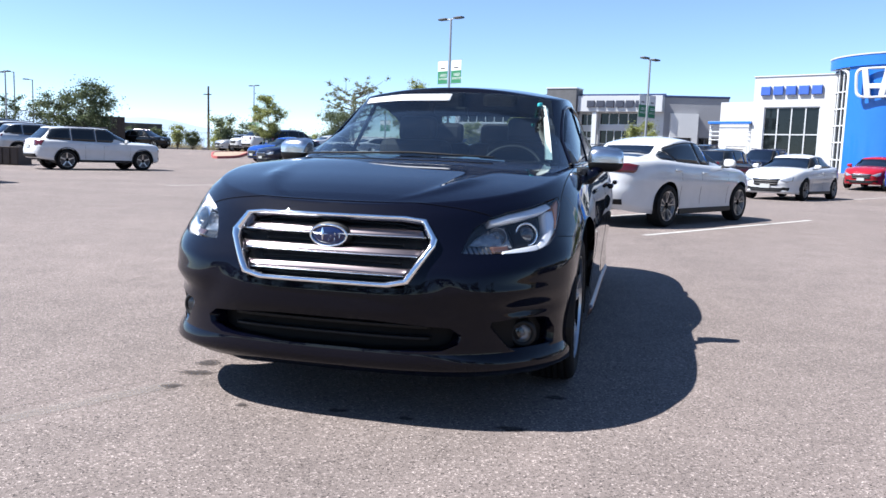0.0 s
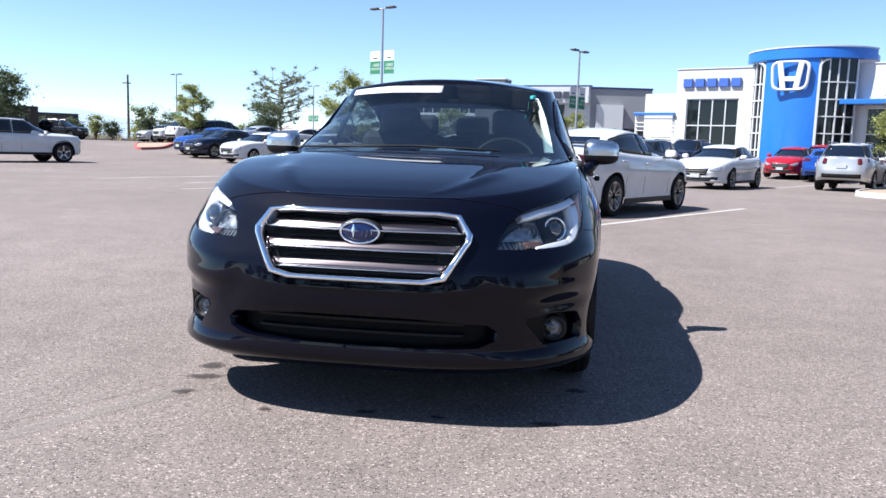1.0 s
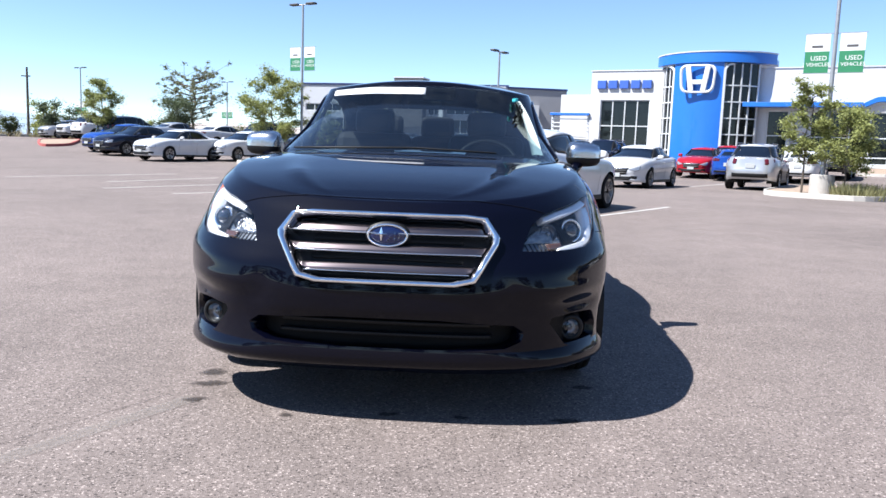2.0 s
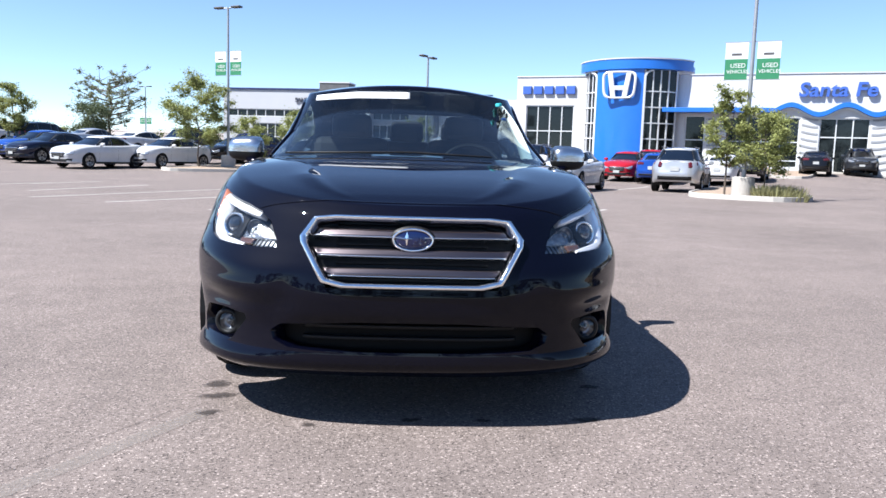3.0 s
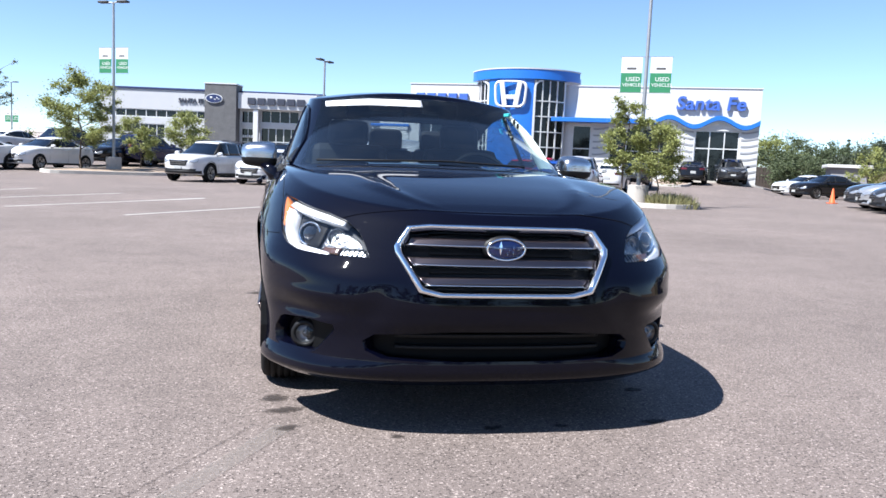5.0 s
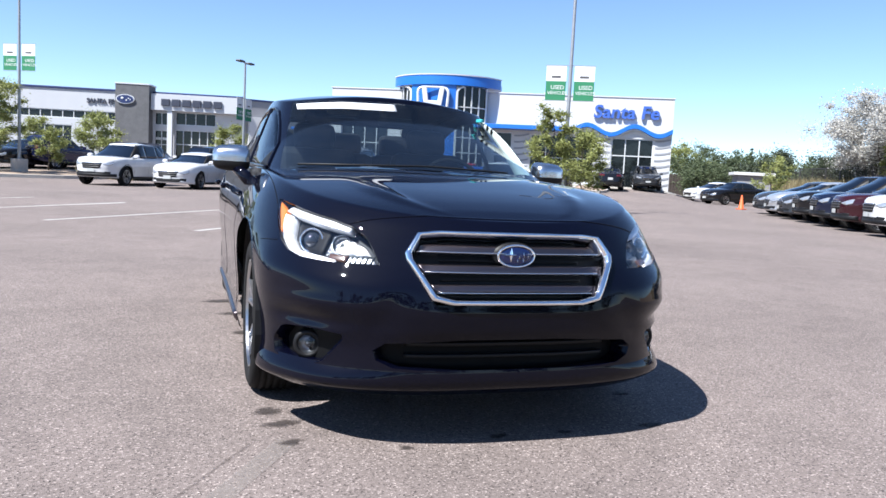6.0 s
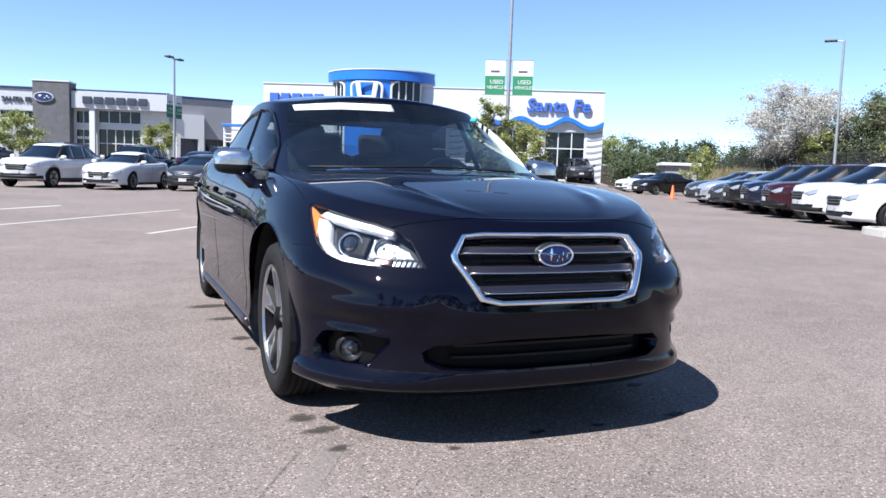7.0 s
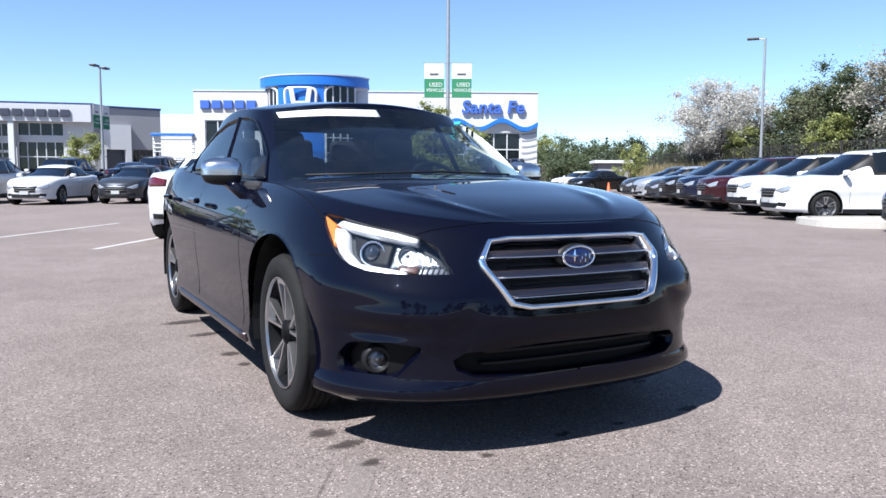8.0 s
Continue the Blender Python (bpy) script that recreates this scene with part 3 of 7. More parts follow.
def car_spec(kind):
    """Proportions of the kinds of car on the lot."""
    base = dict(
        nose=0.95, tail=-3.83, wb=2.75, half=0.92, track=0.785, tyre=0.335, tread=0.225, arch=0.385, nf=(3.2, 7.0), nr=(3.4, 6.0), bow=0.07,
        top_x=(-3.85, -3.6, -3.0, -2.0, -1.0, -0.5, 0.0, 0.4, 0.7, 0.85, 0.95), top_z=(0.98, 1.03, 1.05, 1.01, 0.98, 0.965, 0.935, 0.89, 0.83, 0.795, 0.77),
        low_x=(-3.85, -3.4, -2.4, -0.4, 0.4, 0.95), low_z=(0.33, 0.24, 0.19, 0.19, 0.20, 0.215),
        crown_x=(-3.85, -3.5, -3.0, -1.5, -0.3, 0.3, 0.6, 0.72, 0.83, 0.95), crown_z=(0.0, 0.04, 0.06, 0.05, 0.075, 0.07, 0.05, 0.032, 0.0, 0.0),
        side_v=(0.0, 0.1, 0.25, 0.45, 0.62, 0.80, 0.93, 1.0), side_w=(0.935, 0.965, 0.962, 0.975, 1.0, 0.985, 0.955, 0.90),
        face_v=(0.0, 0.10, 0.22, 0.40, 0.55, 0.75, 0.90, 1.0), face_x=(-0.06, 0.0, -0.015, -0.01, 0.0, -0.02, -0.055, -0.12),
        back_v=(0.0, 0.15, 0.35, 0.55, 0.75, 1.0), back_x=(0.10, 0.02, 0.0, 0.04, 0.07, 0.10),
        wide_x=(-3.85, -3.0, -2.6, -1.4, -0.4, 0.1, 0.5, 0.95), wide_w=(0.955, 0.985, 0.995, 0.985, 0.985, 0.995, 0.985, 0.965),
        cabin=dict(screen=-0.20, roof_front=-1.10, roof_back=-2.45, back=-3.48, roof_half=0.60, height=1.455, drop_front=0.085, drop_back=0.13, edge=0.065,
                   nf=(2.7, 7.0), nr=(2.7, 6.0), a0=0.215, c1=0.845, head=0.93, sill=0.06, lintel=0.90, rear_bow=0.75, panes=((0.275, 0.475), (0.49, 0.655), (0.665, 0.705))),
    )
    if kind == "suv":
        base.update(bow=0.05, face_x=(-0.08, 0.0, -0.012, -0.008, 0.0, -0.008, -0.03, -0.085), nose=0.93, tail=-3.68, wb=2.68, half=0.93, tyre=0.36, arch=0.42, tread=0.235, nf=(3.4, 7.0), nr=(4.4, 8.0),
                    top_x=(-3.7, -3.3, -2.0, -0.7, -0.2, 0.4, 0.75, 0.93), top_z=(1.14, 1.12, 1.09, 1.06, 1.05, 1.03, 1.00, 0.965),
                    low_x=(-3.7, -3.3, -2.4, -0.4, 0.4, 0.93), low_z=(0.42, 0.34, 0.27, 0.27, 0.28, 0.31),
                    crown_x=(-3.7, -3.0, -1.5, -0.2, 0.5, 0.68, 0.8, 0.93), crown_z=(0.0, 0.02, 0.04, 0.07, 0.055, 0.03, 0.0, 0.0),
                    back_v=(0.0, 0.15, 0.35, 0.55, 0.75, 1.0), back_x=(0.10, 0.0, -0.01, 0.02, 0.05, 0.08),
                    wide_x=(-3.7, -3.0, -2.6, -1.4, -0.4, 0.1, 0.5, 0.93), wide_w=(0.96, 0.985, 0.995, 0.985, 0.985, 0.995, 0.985, 0.965),
                    cabin=dict(screen=-0.02, roof_front=-1.02, roof_back=-2.95, back=-3.60, roof_half=0.62, height=1.68, drop_front=0.07, drop_back=0.08, edge=0.055,
                               nf=(2.8, 7.0), nr=(3.4, 8.0), a0=0.220, c1=0.83, head=0.93, sill=0.06, lintel=0.88, panes=((0.26, 0.42), (0.435, 0.60), (0.62, 0.75))))
    if kind == "large_suv":
        base = dict(car_spec("suv"))
        base.update(nose=0.96, tail=-4.14, wb=3.04, half=0.96, tyre=0.385, arch=0.44, track=0.81,
                    top_x=(-4.2, -3.7, -2.0, -0.7, -0.2, 0.4, 0.78, 0.96), top_z=(1.14, 1.13, 1.10, 1.08, 1.07, 1.06, 1.03, 0.99),
                    low_x=(-4.2, -3.7, -2.7, -0.5, 0.4, 0.96), low_z=(0.45, 0.38, 0.30, 0.30, 0.31, 0.34),
                    crown_x=(-4.2, -3.2, -1.5, -0.2, 0.5, 0.70, 0.83, 0.96), wide_x=(-4.2, -3.3, -2.9, -1.4, -0.4, 0.1, 0.5, 0.96),
                    cabin=dict(screen=-0.22, roof_front=-1.22, roof_back=-3.50, back=-4.05, roof_half=0.66, height=1.69, drop_front=0.06, drop_back=0.06, edge=0.05,
                               nf=(2.8, 8.0), nr=(3.6, 9.0), a0=0.210, c1=0.84, head=0.93, sill=0.06, lintel=0.88, panes=((0.25, 0.395), (0.41, 0.56), (0.60, 0.76))))
    if kind == "minivan":
        base = dict(car_spec("suv"))
        base.update(nose=1.0, tail=-4.16, wb=3.0, half=0.995, tyre=0.345, arch=0.40, track=0.85,
                    top_x=(-4.2, -3.7, -2.0, -0.7, -0.2, 0.4, 0.78, 1.0), top_z=(1.14, 1.13, 1.10, 1.07, 1.05, 1.00, 0.95, 0.905),
                    low_x=(-4.2, -3.7, -2.7, -0.5, 0.4, 1.0), low_z=(0.34, 0.28, 0.20, 0.20, 0.21, 0.22),
                    crown_x=(-4.2, -3.2, -1.5, -0.2, 0.5, 0.74, 0.87, 1.0), wide_x=(-4.2, -3.3, -2.9, -1.4, -0.4, 0.1, 0.5, 1.0),
                    cabin=dict(screen=0.10, roof_front=-1.0, roof_back=-3.70, back=-4.08, roof_half=0.68, height=1.74, drop_front=0.09, drop_back=0.08, edge=0.06,
                               nf=(2.8, 7.0), nr=(3.6, 9.0), a0=0.210, c1=0.84, head=0.93, sill=0.06, lintel=0.88, panes=((0.25, 0.405), (0.42, 0.58), (0.60, 0.76))))
    if kind == "compact":
        base.update(tail=-3.60, wb=2.65, half=0.885, track=0.76, tyre=0.32, arch=0.365,
                    wide_x=(-3.65, -3.0, -2.6, -1.4, -0.4, 0.1, 0.5, 0.95), crown_x=(-3.65, -3.35, -2.9, -1.5, -0.3, 0.3, 0.6, 0.72, 0.83, 0.95), low_x=(-3.65, -3.3, -2.3, -0.4, 0.4, 0.95),
                    top_x=(-3.65, -3.45, -2.9, -2.0, -1.0, -0.5, 0.0, 0.4, 0.7, 0.85, 0.95),
                    cabin=dict(base["cabin"], screen=-0.15, roof_front=-1.0, roof_back=-2.45, back=-3.12, height=1.47, roof_half=0.58))
    return base


def decal(bvh, poly, origin, right, way, lift=0.006, thick=0.012, n=10, back=-0.004, rows=7, edge=0.35, slant=0.0):
    """A thin piece with a polygon outline, wrapped on the skin at a lift (negative: sunk). poly: flat (right, up) points, walked in columns."""
    origin, right, way = Vector(origin), Vector(right).normalized(), Vector(way).normalized()
    up = Vector((0, 0, 1))
    us = [q[0] for q in poly]
    lo, hi = min(us), max(us)
    cols = []
    for i in range(n + 1):
        u = lo + (hi - lo) * (0.002 + 0.996 * i / n)
        zs = []
        for a, b in zip(poly, poly[1:] + poly[:1]):
            if (a[0] - u) * (b[0] - u) <= 0 and a[0] != b[0]:
                zs.append(a[1] + (b[1] - a[1]) * (u - a[0]) / (b[0] - a[0]))
        if len(zs) < 2:
            continue
        z0, z1 = min(zs), max(zs)
        col = []
        for j in range(rows):
            q = origin + right * u + up * (z0 + (z1 - z0) * j / (rows - 1))
            hit, nor, _, _ = bvh.ray_cast(q, way, 8.0)
            if hit is None or (way.y < -0.9 and hit.y < 0):
                break
            if nor.dot(way) > 0:
                nor = -nor
            col.append((hit, nor))
        if len(col) == rows:
            cols.append(col)
    bm = bmesh.new()
    if len(cols) < 2:
        return bm
    e, m = rows - 1, len(cols)
    front = [[bm.verts.new(h + nn * (lift + slant * (1 - j / e) + thick * (edge if j in (0, e) or i in (0, m - 1) else 1.0))) for j, (h, nn) in enumerate(c)] for i, c in enumerate(cols)]
    rear = [[bm.verts.new(h + nn * (lift + back)) for h, nn in c] for c in cols]
    for i in range(m - 1):
        for j in range(e):
            bm.faces.new((front[i][j], front[i + 1][j], front[i + 1][j + 1], front[i][j + 1]))
        for j in (0, e):
            bm.faces.new((front[i][j], front[i + 1][j], rear[i + 1][j], rear[i][j]))
    for i in (0, m - 1):
        for j in range(e):
            bm.faces.new((front[i][j], front[i][j + 1], rear[i][j + 1], rear[i][j]))
    bmesh.ops.recalc_face_normals(bm, faces=bm.faces)
    for f in bm.faces:
        f.smooth = True
    return bm


def bvh_of(me):
    bm = bmesh.new()
    bm.from_mesh(me)
    t = BVHTree.FromBMesh(bm)
    bm.free()
    return t


def bmesh_of(me):
    bm = bmesh.new()
    bm.from_mesh(me)
    return bm


def flip_y(bm):
    for v in bm.verts:
        v.co.y = -v.co.y
    bmesh.ops.reverse_faces(bm, faces=bm.faces)
    return bm


def car_mirror(side, p, bright=False):
    """A door mirror: a rounded shell on a short foot, with its silvered pane."""
    bm = bmesh.new()
    bmesh.ops.create_icosphere(bm, subdivisions=3, radius=1.0)
    for v in bm.verts:
        x, y, z = v.co
        s = 1 / max(abs(x) ** 4 + abs(y) ** 4 + abs(z) ** 4, 1e-6) ** 0.25
        x, y, z = x * s, y * s, z * s
        v.co = ((0.075 + 0.02 * y * -1) * x + 0.01, 0.125 * y, 0.088 * z * (1 - 0.18 * (y + 1) / 2) - (0.012 if x > 0 else 0))
        if v.co.x < -0.03:
            v.co.x = -0.03
    for f in bm.faces:
        f.smooth = True
    return bm


def side_panes(p, sh, tall):
    """Outlines of the side windows of a parked car, seen square on: (along, up)."""
    g = p["cabin"]
    hi = g["height"] - g["edge"] - (0.06 if tall else 0.05)

    def sill(x):
        return float(sh.top(x)) + 0.03
    if tall:
        a0, a1, b1, b0 = g["screen"] - 0.42, g["roof_front"] - 0.02, g["roof_back"] + 0.02, g["back"] + 0.34
        lo = [a0, a0 + (b0 - a0) * 0.36, a0 + (b0 - a0) * 0.70]
        out = []
        c = [a0 + (b0 - a0) * 0.40, a0 + (b0 - a0) * 0.71]
        out.append([(a0, sill(a0)), ((a0 + a1) / 2 - 0.04, (sill(a0) + hi) / 2 + 0.04), (a1, hi), (c[0] + 0.02, hi), (c[0] + 0.02, sill(c[0]))])
        out.append([(c[0] - 0.05, sill(c[0])), (c[0] - 0.05, hi), (c[1] + 0.03, hi - 0.005), (c[1] + 0.03, sill(c[1]))])
        out.append([(c[1] - 0.05, sill(c[1]) + 0.01), (c[1] - 0.05, hi - 0.01), (b1, hi - 0.04), (b0, sill(b0) + 0.06), (b0 + 0.06, sill(b0) + 0.02)])
        return out
    f0, f1 = g["screen"] - 0.34, g["back"] + 0.72

    def at(u, w):
        x = f0 + (f1 - f0) * u
        z0 = sill(x)
        return x, z0 + (hi - z0) * w
    return [[at(0, 0), at(0.29, 0.91), at(0.37, 0.98), at(0.455, 1), at(0.43, 0)],
            [at(0.45, 0), at(0.475, 1), at(0.60, 0.97), at(0.72, 0.86), at(0.84, 0.63), at(0.88, 0.50), at(0.83, 0)],
            [at(0.855, 0.02), at(0.90, 0.42), at(1.0, 0.08), at(0.99, 0.02)]]


def build_car(name, kind, label, category):
    """One car of a kind at the origin, with its parts; copies of it take paints of their own."""
    p = car_spec(kind)
    sh = Shape(p, 90, 22, 9)
    car = thing(name, Matrix(), label, category)
    me = body_mesh("body", sh)
    tree = bvh_of(me)
    b = part("body", me, PAINT["white"], car)
    b.material_slots[0].link = "OBJECT"
    b.material_slots[0].material = PAINT["white"]
    p["cabin"] = dict(p["cabin"], panes=())
    cab = cabin_pieces(name, sh, 110, 26)
    shell = bvh_of(cab["roof"])
    r = part("roof", cab["roof"], PAINT["white"], car)
    r.material_slots[0].link = "OBJECT"
    r.material_slots[0].material = PAINT["white"]
    part("windscreen", cab["windscreen"], GLASS_SKY, car)
    part("rear_window", cab["rear_window"], GLASS_SKY, car)
    for poly in side_panes(p, sh, kind in ("suv", "large_suv", "minivan")):
        mx, mz = sum(q[0] for q in poly) / len(poly), sum(q[1] for q in poly) / len(poly)
        wider = [(x + 0.022 * (1 if x > mx else -1), z + 0.022 * (1 if z > mz else -1)) for x, z in poly]
        for side in (1, -1):
            seal = decal(shell, wider, (0, 3, 0), (1, 0, 0), (0, -1, 0), 0.002, 0.003, 14, edge=1.0)
            pane = decal(shell, poly, (0, 3, 0), (1, 0, 0), (0, -1, 0), 0.007, 0.002, 14, edge=1.0)
            w = part("side_window", pane if side > 0 else flip_y(pane), GLASS_FAR, car)
            part("window_seal", seal if side > 0 else flip_y(seal), PLASTIC, w)
    underside(car, p)
    add_wheels(car, p, 5, kind != "large_suv", True)
    zt = float(sh.top(p["nose"]))
    zl = float(sh.low(p["nose"]))
    hgt = zt - zl
    tall = kind in ("suv", "large_suv", "minivan")
    H = p["half"]
    # front: grille, lower intake, lamps, plate
    gz = zl + hgt * (0.66 if tall else 0.62)
    g = [(-0.42, gz + 0.10), (0.42, gz + 0.10), (0.33, gz - 0.12), (-0.33, gz - 0.12)]
    part("grille", decal(tree, g, (2.5, 0, 0), (0, 1, 0), (-1, 0, 0), 0.002, 0.01), PLASTIC, car)
    for k in range(3):
        zz = gz - 0.07 + k * 0.07
        part("grille_bar", decal(tree, [(-0.37, zz), (0.37, zz), (0.37, zz + 0.022), (-0.37, zz + 0.022)], (2.5, 0, 0), (0, 1, 0), (-1, 0, 0), 0.008, 0.016), PLASTIC_GREY if k < 2 else SATIN_BRIGHT, car)
    iz = zl + hgt * 0.20
    part("lower_intake", decal(tree, [(-0.55, iz + 0.06), (0.55, iz + 0.06), (0.48, iz - 0.06), (-0.48, iz - 0.06)], (2.5, 0, 0), (0, 1, 0), (-1, 0, 0), 0.002, 0.01), PLASTIC, car)
    part("front_plate", boxed((0.012, 0.30, 0.12), (p["nose"] + 0.02, 0, zl + hgt * 0.38), bevel=0.004), PLATE, car)
    if kind == "suv":
        part("bumper_cladding", decal(tree, [(-0.86, zl + 0.02), (-0.86, zl + 0.13), (0.86, zl + 0.13), (0.86, zl + 0.02)], (2.5, 0, 0), (0, 1, 0), (-1, 0, 0), 0.002, 0.014, 30), PLASTIC, car, "black bumper cladding")
    for side in (1, -1):
        hl = [(0.0, gz + 0.05), (0.16, gz + 0.10), (0.34, gz + 0.16), (0.44, gz + 0.17), (0.40, gz + 0.04), (0.22, gz - 0.01)]
        rt = Vector((-0.66, 0.75, 0))
        bm = decal(tree, hl, Vector((p["nose"], 0.42, 0)) + Vector((0.75, 0.66, 0)) * 2.0, rt, (-0.75, -0.66, 0), 0.002, 0.012)
        part("headlight", bm if side > 0 else flip_y(bm), LAMP_CAR, car)
        fo = [(0.06, iz + 0.00), (0.10, iz + 0.08), (0.33, iz + 0.07), (0.30, iz - 0.03)]
        bm = decal(tree, fo, Vector((p["nose"], 0.42, 0)) + Vector((0.75, 0.66, 0)) * 2.0, rt, (-0.75, -0.66, 0), 0.001, 0.006)
        part("fog_lamp_recess", bm if side > 0 else flip_y(bm), PLASTIC, car)
        tz = float(sh.top(p["tail"] + 0.1)) - (0.12 if not tall else 0.16)
        tl = [(0.0, tz + 0.06), (0.26, tz + 0.10), (0.46, tz + 0.07), (0.40, tz - 0.05), (0.0, tz - 0.04)] if not tall else [(0.05, tz + 0.12), (0.30, tz + 0.20), (0.46, tz + 0.12), (0.36, tz - 0.10), (0.05, tz - 0.06)]
        bm = decal(tree, tl, Vector((p["tail"], 0.46, 0)) + Vector((-0.75, 0.66, 0)) * 2.0, (0.66, 0.75, 0), (0.75, -0.66, 0), 0.002, 0.016)
        part("tail_light", bm if side > 0 else flip_y(bm), LAMP_RED, car)
        mz, mx = float(sh.top(-0.62)) + 0.075, p["cabin"]["screen"] - 0.52
        bm = car_mirror(side, p)
        bmesh.ops.scale(bm, vec=(0.85, 0.80, 0.82), verts=bm.verts)
        bmesh.ops.translate(bm, verts=bm.verts, vec=(mx, H + 0.05, mz))
        mo = part("door_mirror", bm if side > 0 else flip_y(bm), PAINT["white"], car)
        mo.material_slots[0].link = "OBJECT"
        mo.material_slots[0].material = PAINT["white"]
        bm = boxed((0.05, 0.14, 0.03), (mx + 0.01, H - 0.03, mz - 0.075), bevel=0.008)
        part("mirror_foot", bm if side > 0 else flip_y(bm), PLASTIC, car)
        # shut lines of the doors and their handles
        for x0 in (-0.55, -1.62, -2.35):
            bm = decal(tree, [(x0, 0.34 if not tall else 0.42), (x0 + 0.008, 0.34 if not tall else 0.42), (x0 + 0.008, 0.95), (x0, 0.95)], (0, 3, 0), (1, 0, 0), (0, -1, 0), 0.0005, 0.001, 1)
            part("door_seam", bm if side > 0 else flip_y(bm), PLASTIC, car)
        for x0 in (-1.52, -2.48):
            bm = boxed((0.20, 0.03, 0.03), (x0, H * 0.985, float(sh.top(x0)) - 0.14), bevel=0.01)
            h = part("door_handle", bm if side > 0 else flip_y(bm), PAINT["white"], car)
            h.material_slots[0].link = "OBJECT"
            h.material_slots[0].material = PAINT["white"]
        bm = boxed((p["wb"] - 2 * p["arch"], 0.03, 0.09), (-p["wb"] / 2, H * 0.955, float(sh.low(-1.3)) + 0.05), bevel=0.012)
        part("sill_trim", bm if side > 0 else flip_y(bm), PLASTIC, car)
    part("rear_plate", boxed((0.012, 0.31, 0.155), (p["tail"] - 0.005, 0, zl + 0.55 if tall else zl + 0.5), bevel=0.004), PLATE, car)
    part("rear_bumper_trim", decal(tree, [(-0.6, 0.36 if not tall else 0.46), (0.6, 0.36 if not tall else 0.46), (0.6, 0.44 if not tall else 0.60), (-0.6, 0.44 if not tall else 0.60)], (-7, 0, 0), (0, 1, 0), (1, 0, 0), 0.002, 0.012), PLASTIC, car)
    if tall and kind != "minivan":
        for side in (1, -1):
            for xa in (0.0, -p["wb"]):
                bm, prev = bmesh.new(), None
                for i in range(19):
                    a = math.pi * i / 18
                    q = []
                    for r in (p["arch"] * 0.99, p["arch"] * 1.10):
                        o = Vector((xa + math.cos(a) * r, 3, p["tyre"] + math.sin(a) * r))
                        hit, nor, _, _ = tree.ray_cast(o, Vector((0, -1, 0)), 5)
                        yy = hit.y if hit else H * 0.96
                        q.append(bm.verts.new((o.x, yy + 0.012, o.z)))
                    q.append(bm.verts.new((q[0].co.x, q[0].co.y - 0.06, q[0].co.z)))
                    if prev:
                        bm.faces.new((prev[0], prev[1], q[1], q[0]))
                        bm.faces.new((prev[2], prev[0], q[0], q[2]))
                    prev = q
                bmesh.ops.recalc_face_normals(bm, faces=bm.faces)
                part("arch_trim", bm if side > 0 else flip_y(bm), PLASTIC, car)
            bm = rod(bmesh.new(), (-1.3, side * 0.58, p["cabin"]["height"] - 0.01), (-3.0, side * 0.58, p["cabin"]["height"] - 0.02), 0.018)
            part("roof_rail", bm, SATIN, car)
    return car


def repaint(car, colour, label=""):
    for o in (car, *car.children_recursive):
        for s in o.material_slots:
            if s.link == "OBJECT":
                s.material = PAINT[colour]
    if label:
        car["label"] = label
    return car


# ---- ground ----
def smooth(a):
    a = min(max(a, 0.0), 1.0)
    return a * a * (3 - 2 * a)


def gz(x, y):
    """Height of the ground: level where the car stands, rising gently to the showrooms."""
    r = math.hypot(x + 1.4, y - 0.7)
    a = math.degrees(math.atan2(y - 0.7, x + 1.4))
    if a < -90:
        a += 360
    w = smooth((a - 43.5) / 3.5) * (1 - smooth((a - 185) / 40))
    return 0.85 * smooth((r - 33) / 27) * w + 0.10 * smooth((r - 24) / 14) * (1 - w)


def ground_mesh():
    radii = [0.0, 2, 4, 7, 10, 14, 18, 22, 26] + [28 + 2 * i for i in range(20)] + [70, 80, 95, 120, 160, 230, 350, 600, 1200, 2500, 4800]
    n = 180
    verts, faces = [(-1.4, 0.7, 0)], []
    for r in radii[1:]:
        for i in range(n):
            a = 2 * math.pi * i / n
            x, y = -1.4 + r * math.cos(a), 0.7 + r * math.sin(a)
            verts.append((x, y, gz(x, y)))
    for i in range(n):
        faces.append((0, 1 + i, 1 + (i + 1) % n))
    for k in range(len(radii) - 2):
        for i in range(n):
            a, b = 1 + k * n + i, 1 + k * n + (i + 1) % n
            faces.append((a, a + n, b + n, b))
    return mesh("ground", verts, faces)


ground = tagged(part("ground", ground_mesh(), ASPHALT, None), "worn grey-brown asphalt of a car lot", "ground", kind="structure")


def on_ground(x, y, turn=0.0):
    return pose(x, y, gz(x, y), 0, 0, turn)


def strip(a, b, wide, lift, name, material, label, category):
    """A flat painted stripe on the ground from a to b."""
    a, b = Vector((*a, 0)), Vector((*b, 0))
    d = (b - a).normalized()
    s = Vector((-d.y, d.x, 0)) * wide / 2
    n = max(2, int((b - a).length / 0.5))
    verts, faces = [], []
    rnd = random.Random(int(a.x * 100 + b.y * 37))
    for i in range(n + 1):
        q = a + (b - a) * i / n
        for e in (-1, 1):
            w = q + s * e * rnd.uniform(0.88, 1.06)
            verts.append((w.x, w.y, gz(w.x, w.y) + lift))
        if i:
            faces.append((2 * i - 2, 2 * i - 1, 2 * i + 1, 2 * i))
    me = mesh(name, verts, faces, False)
    return tagged(part(name, me, material, None), label, category, kind="structure")


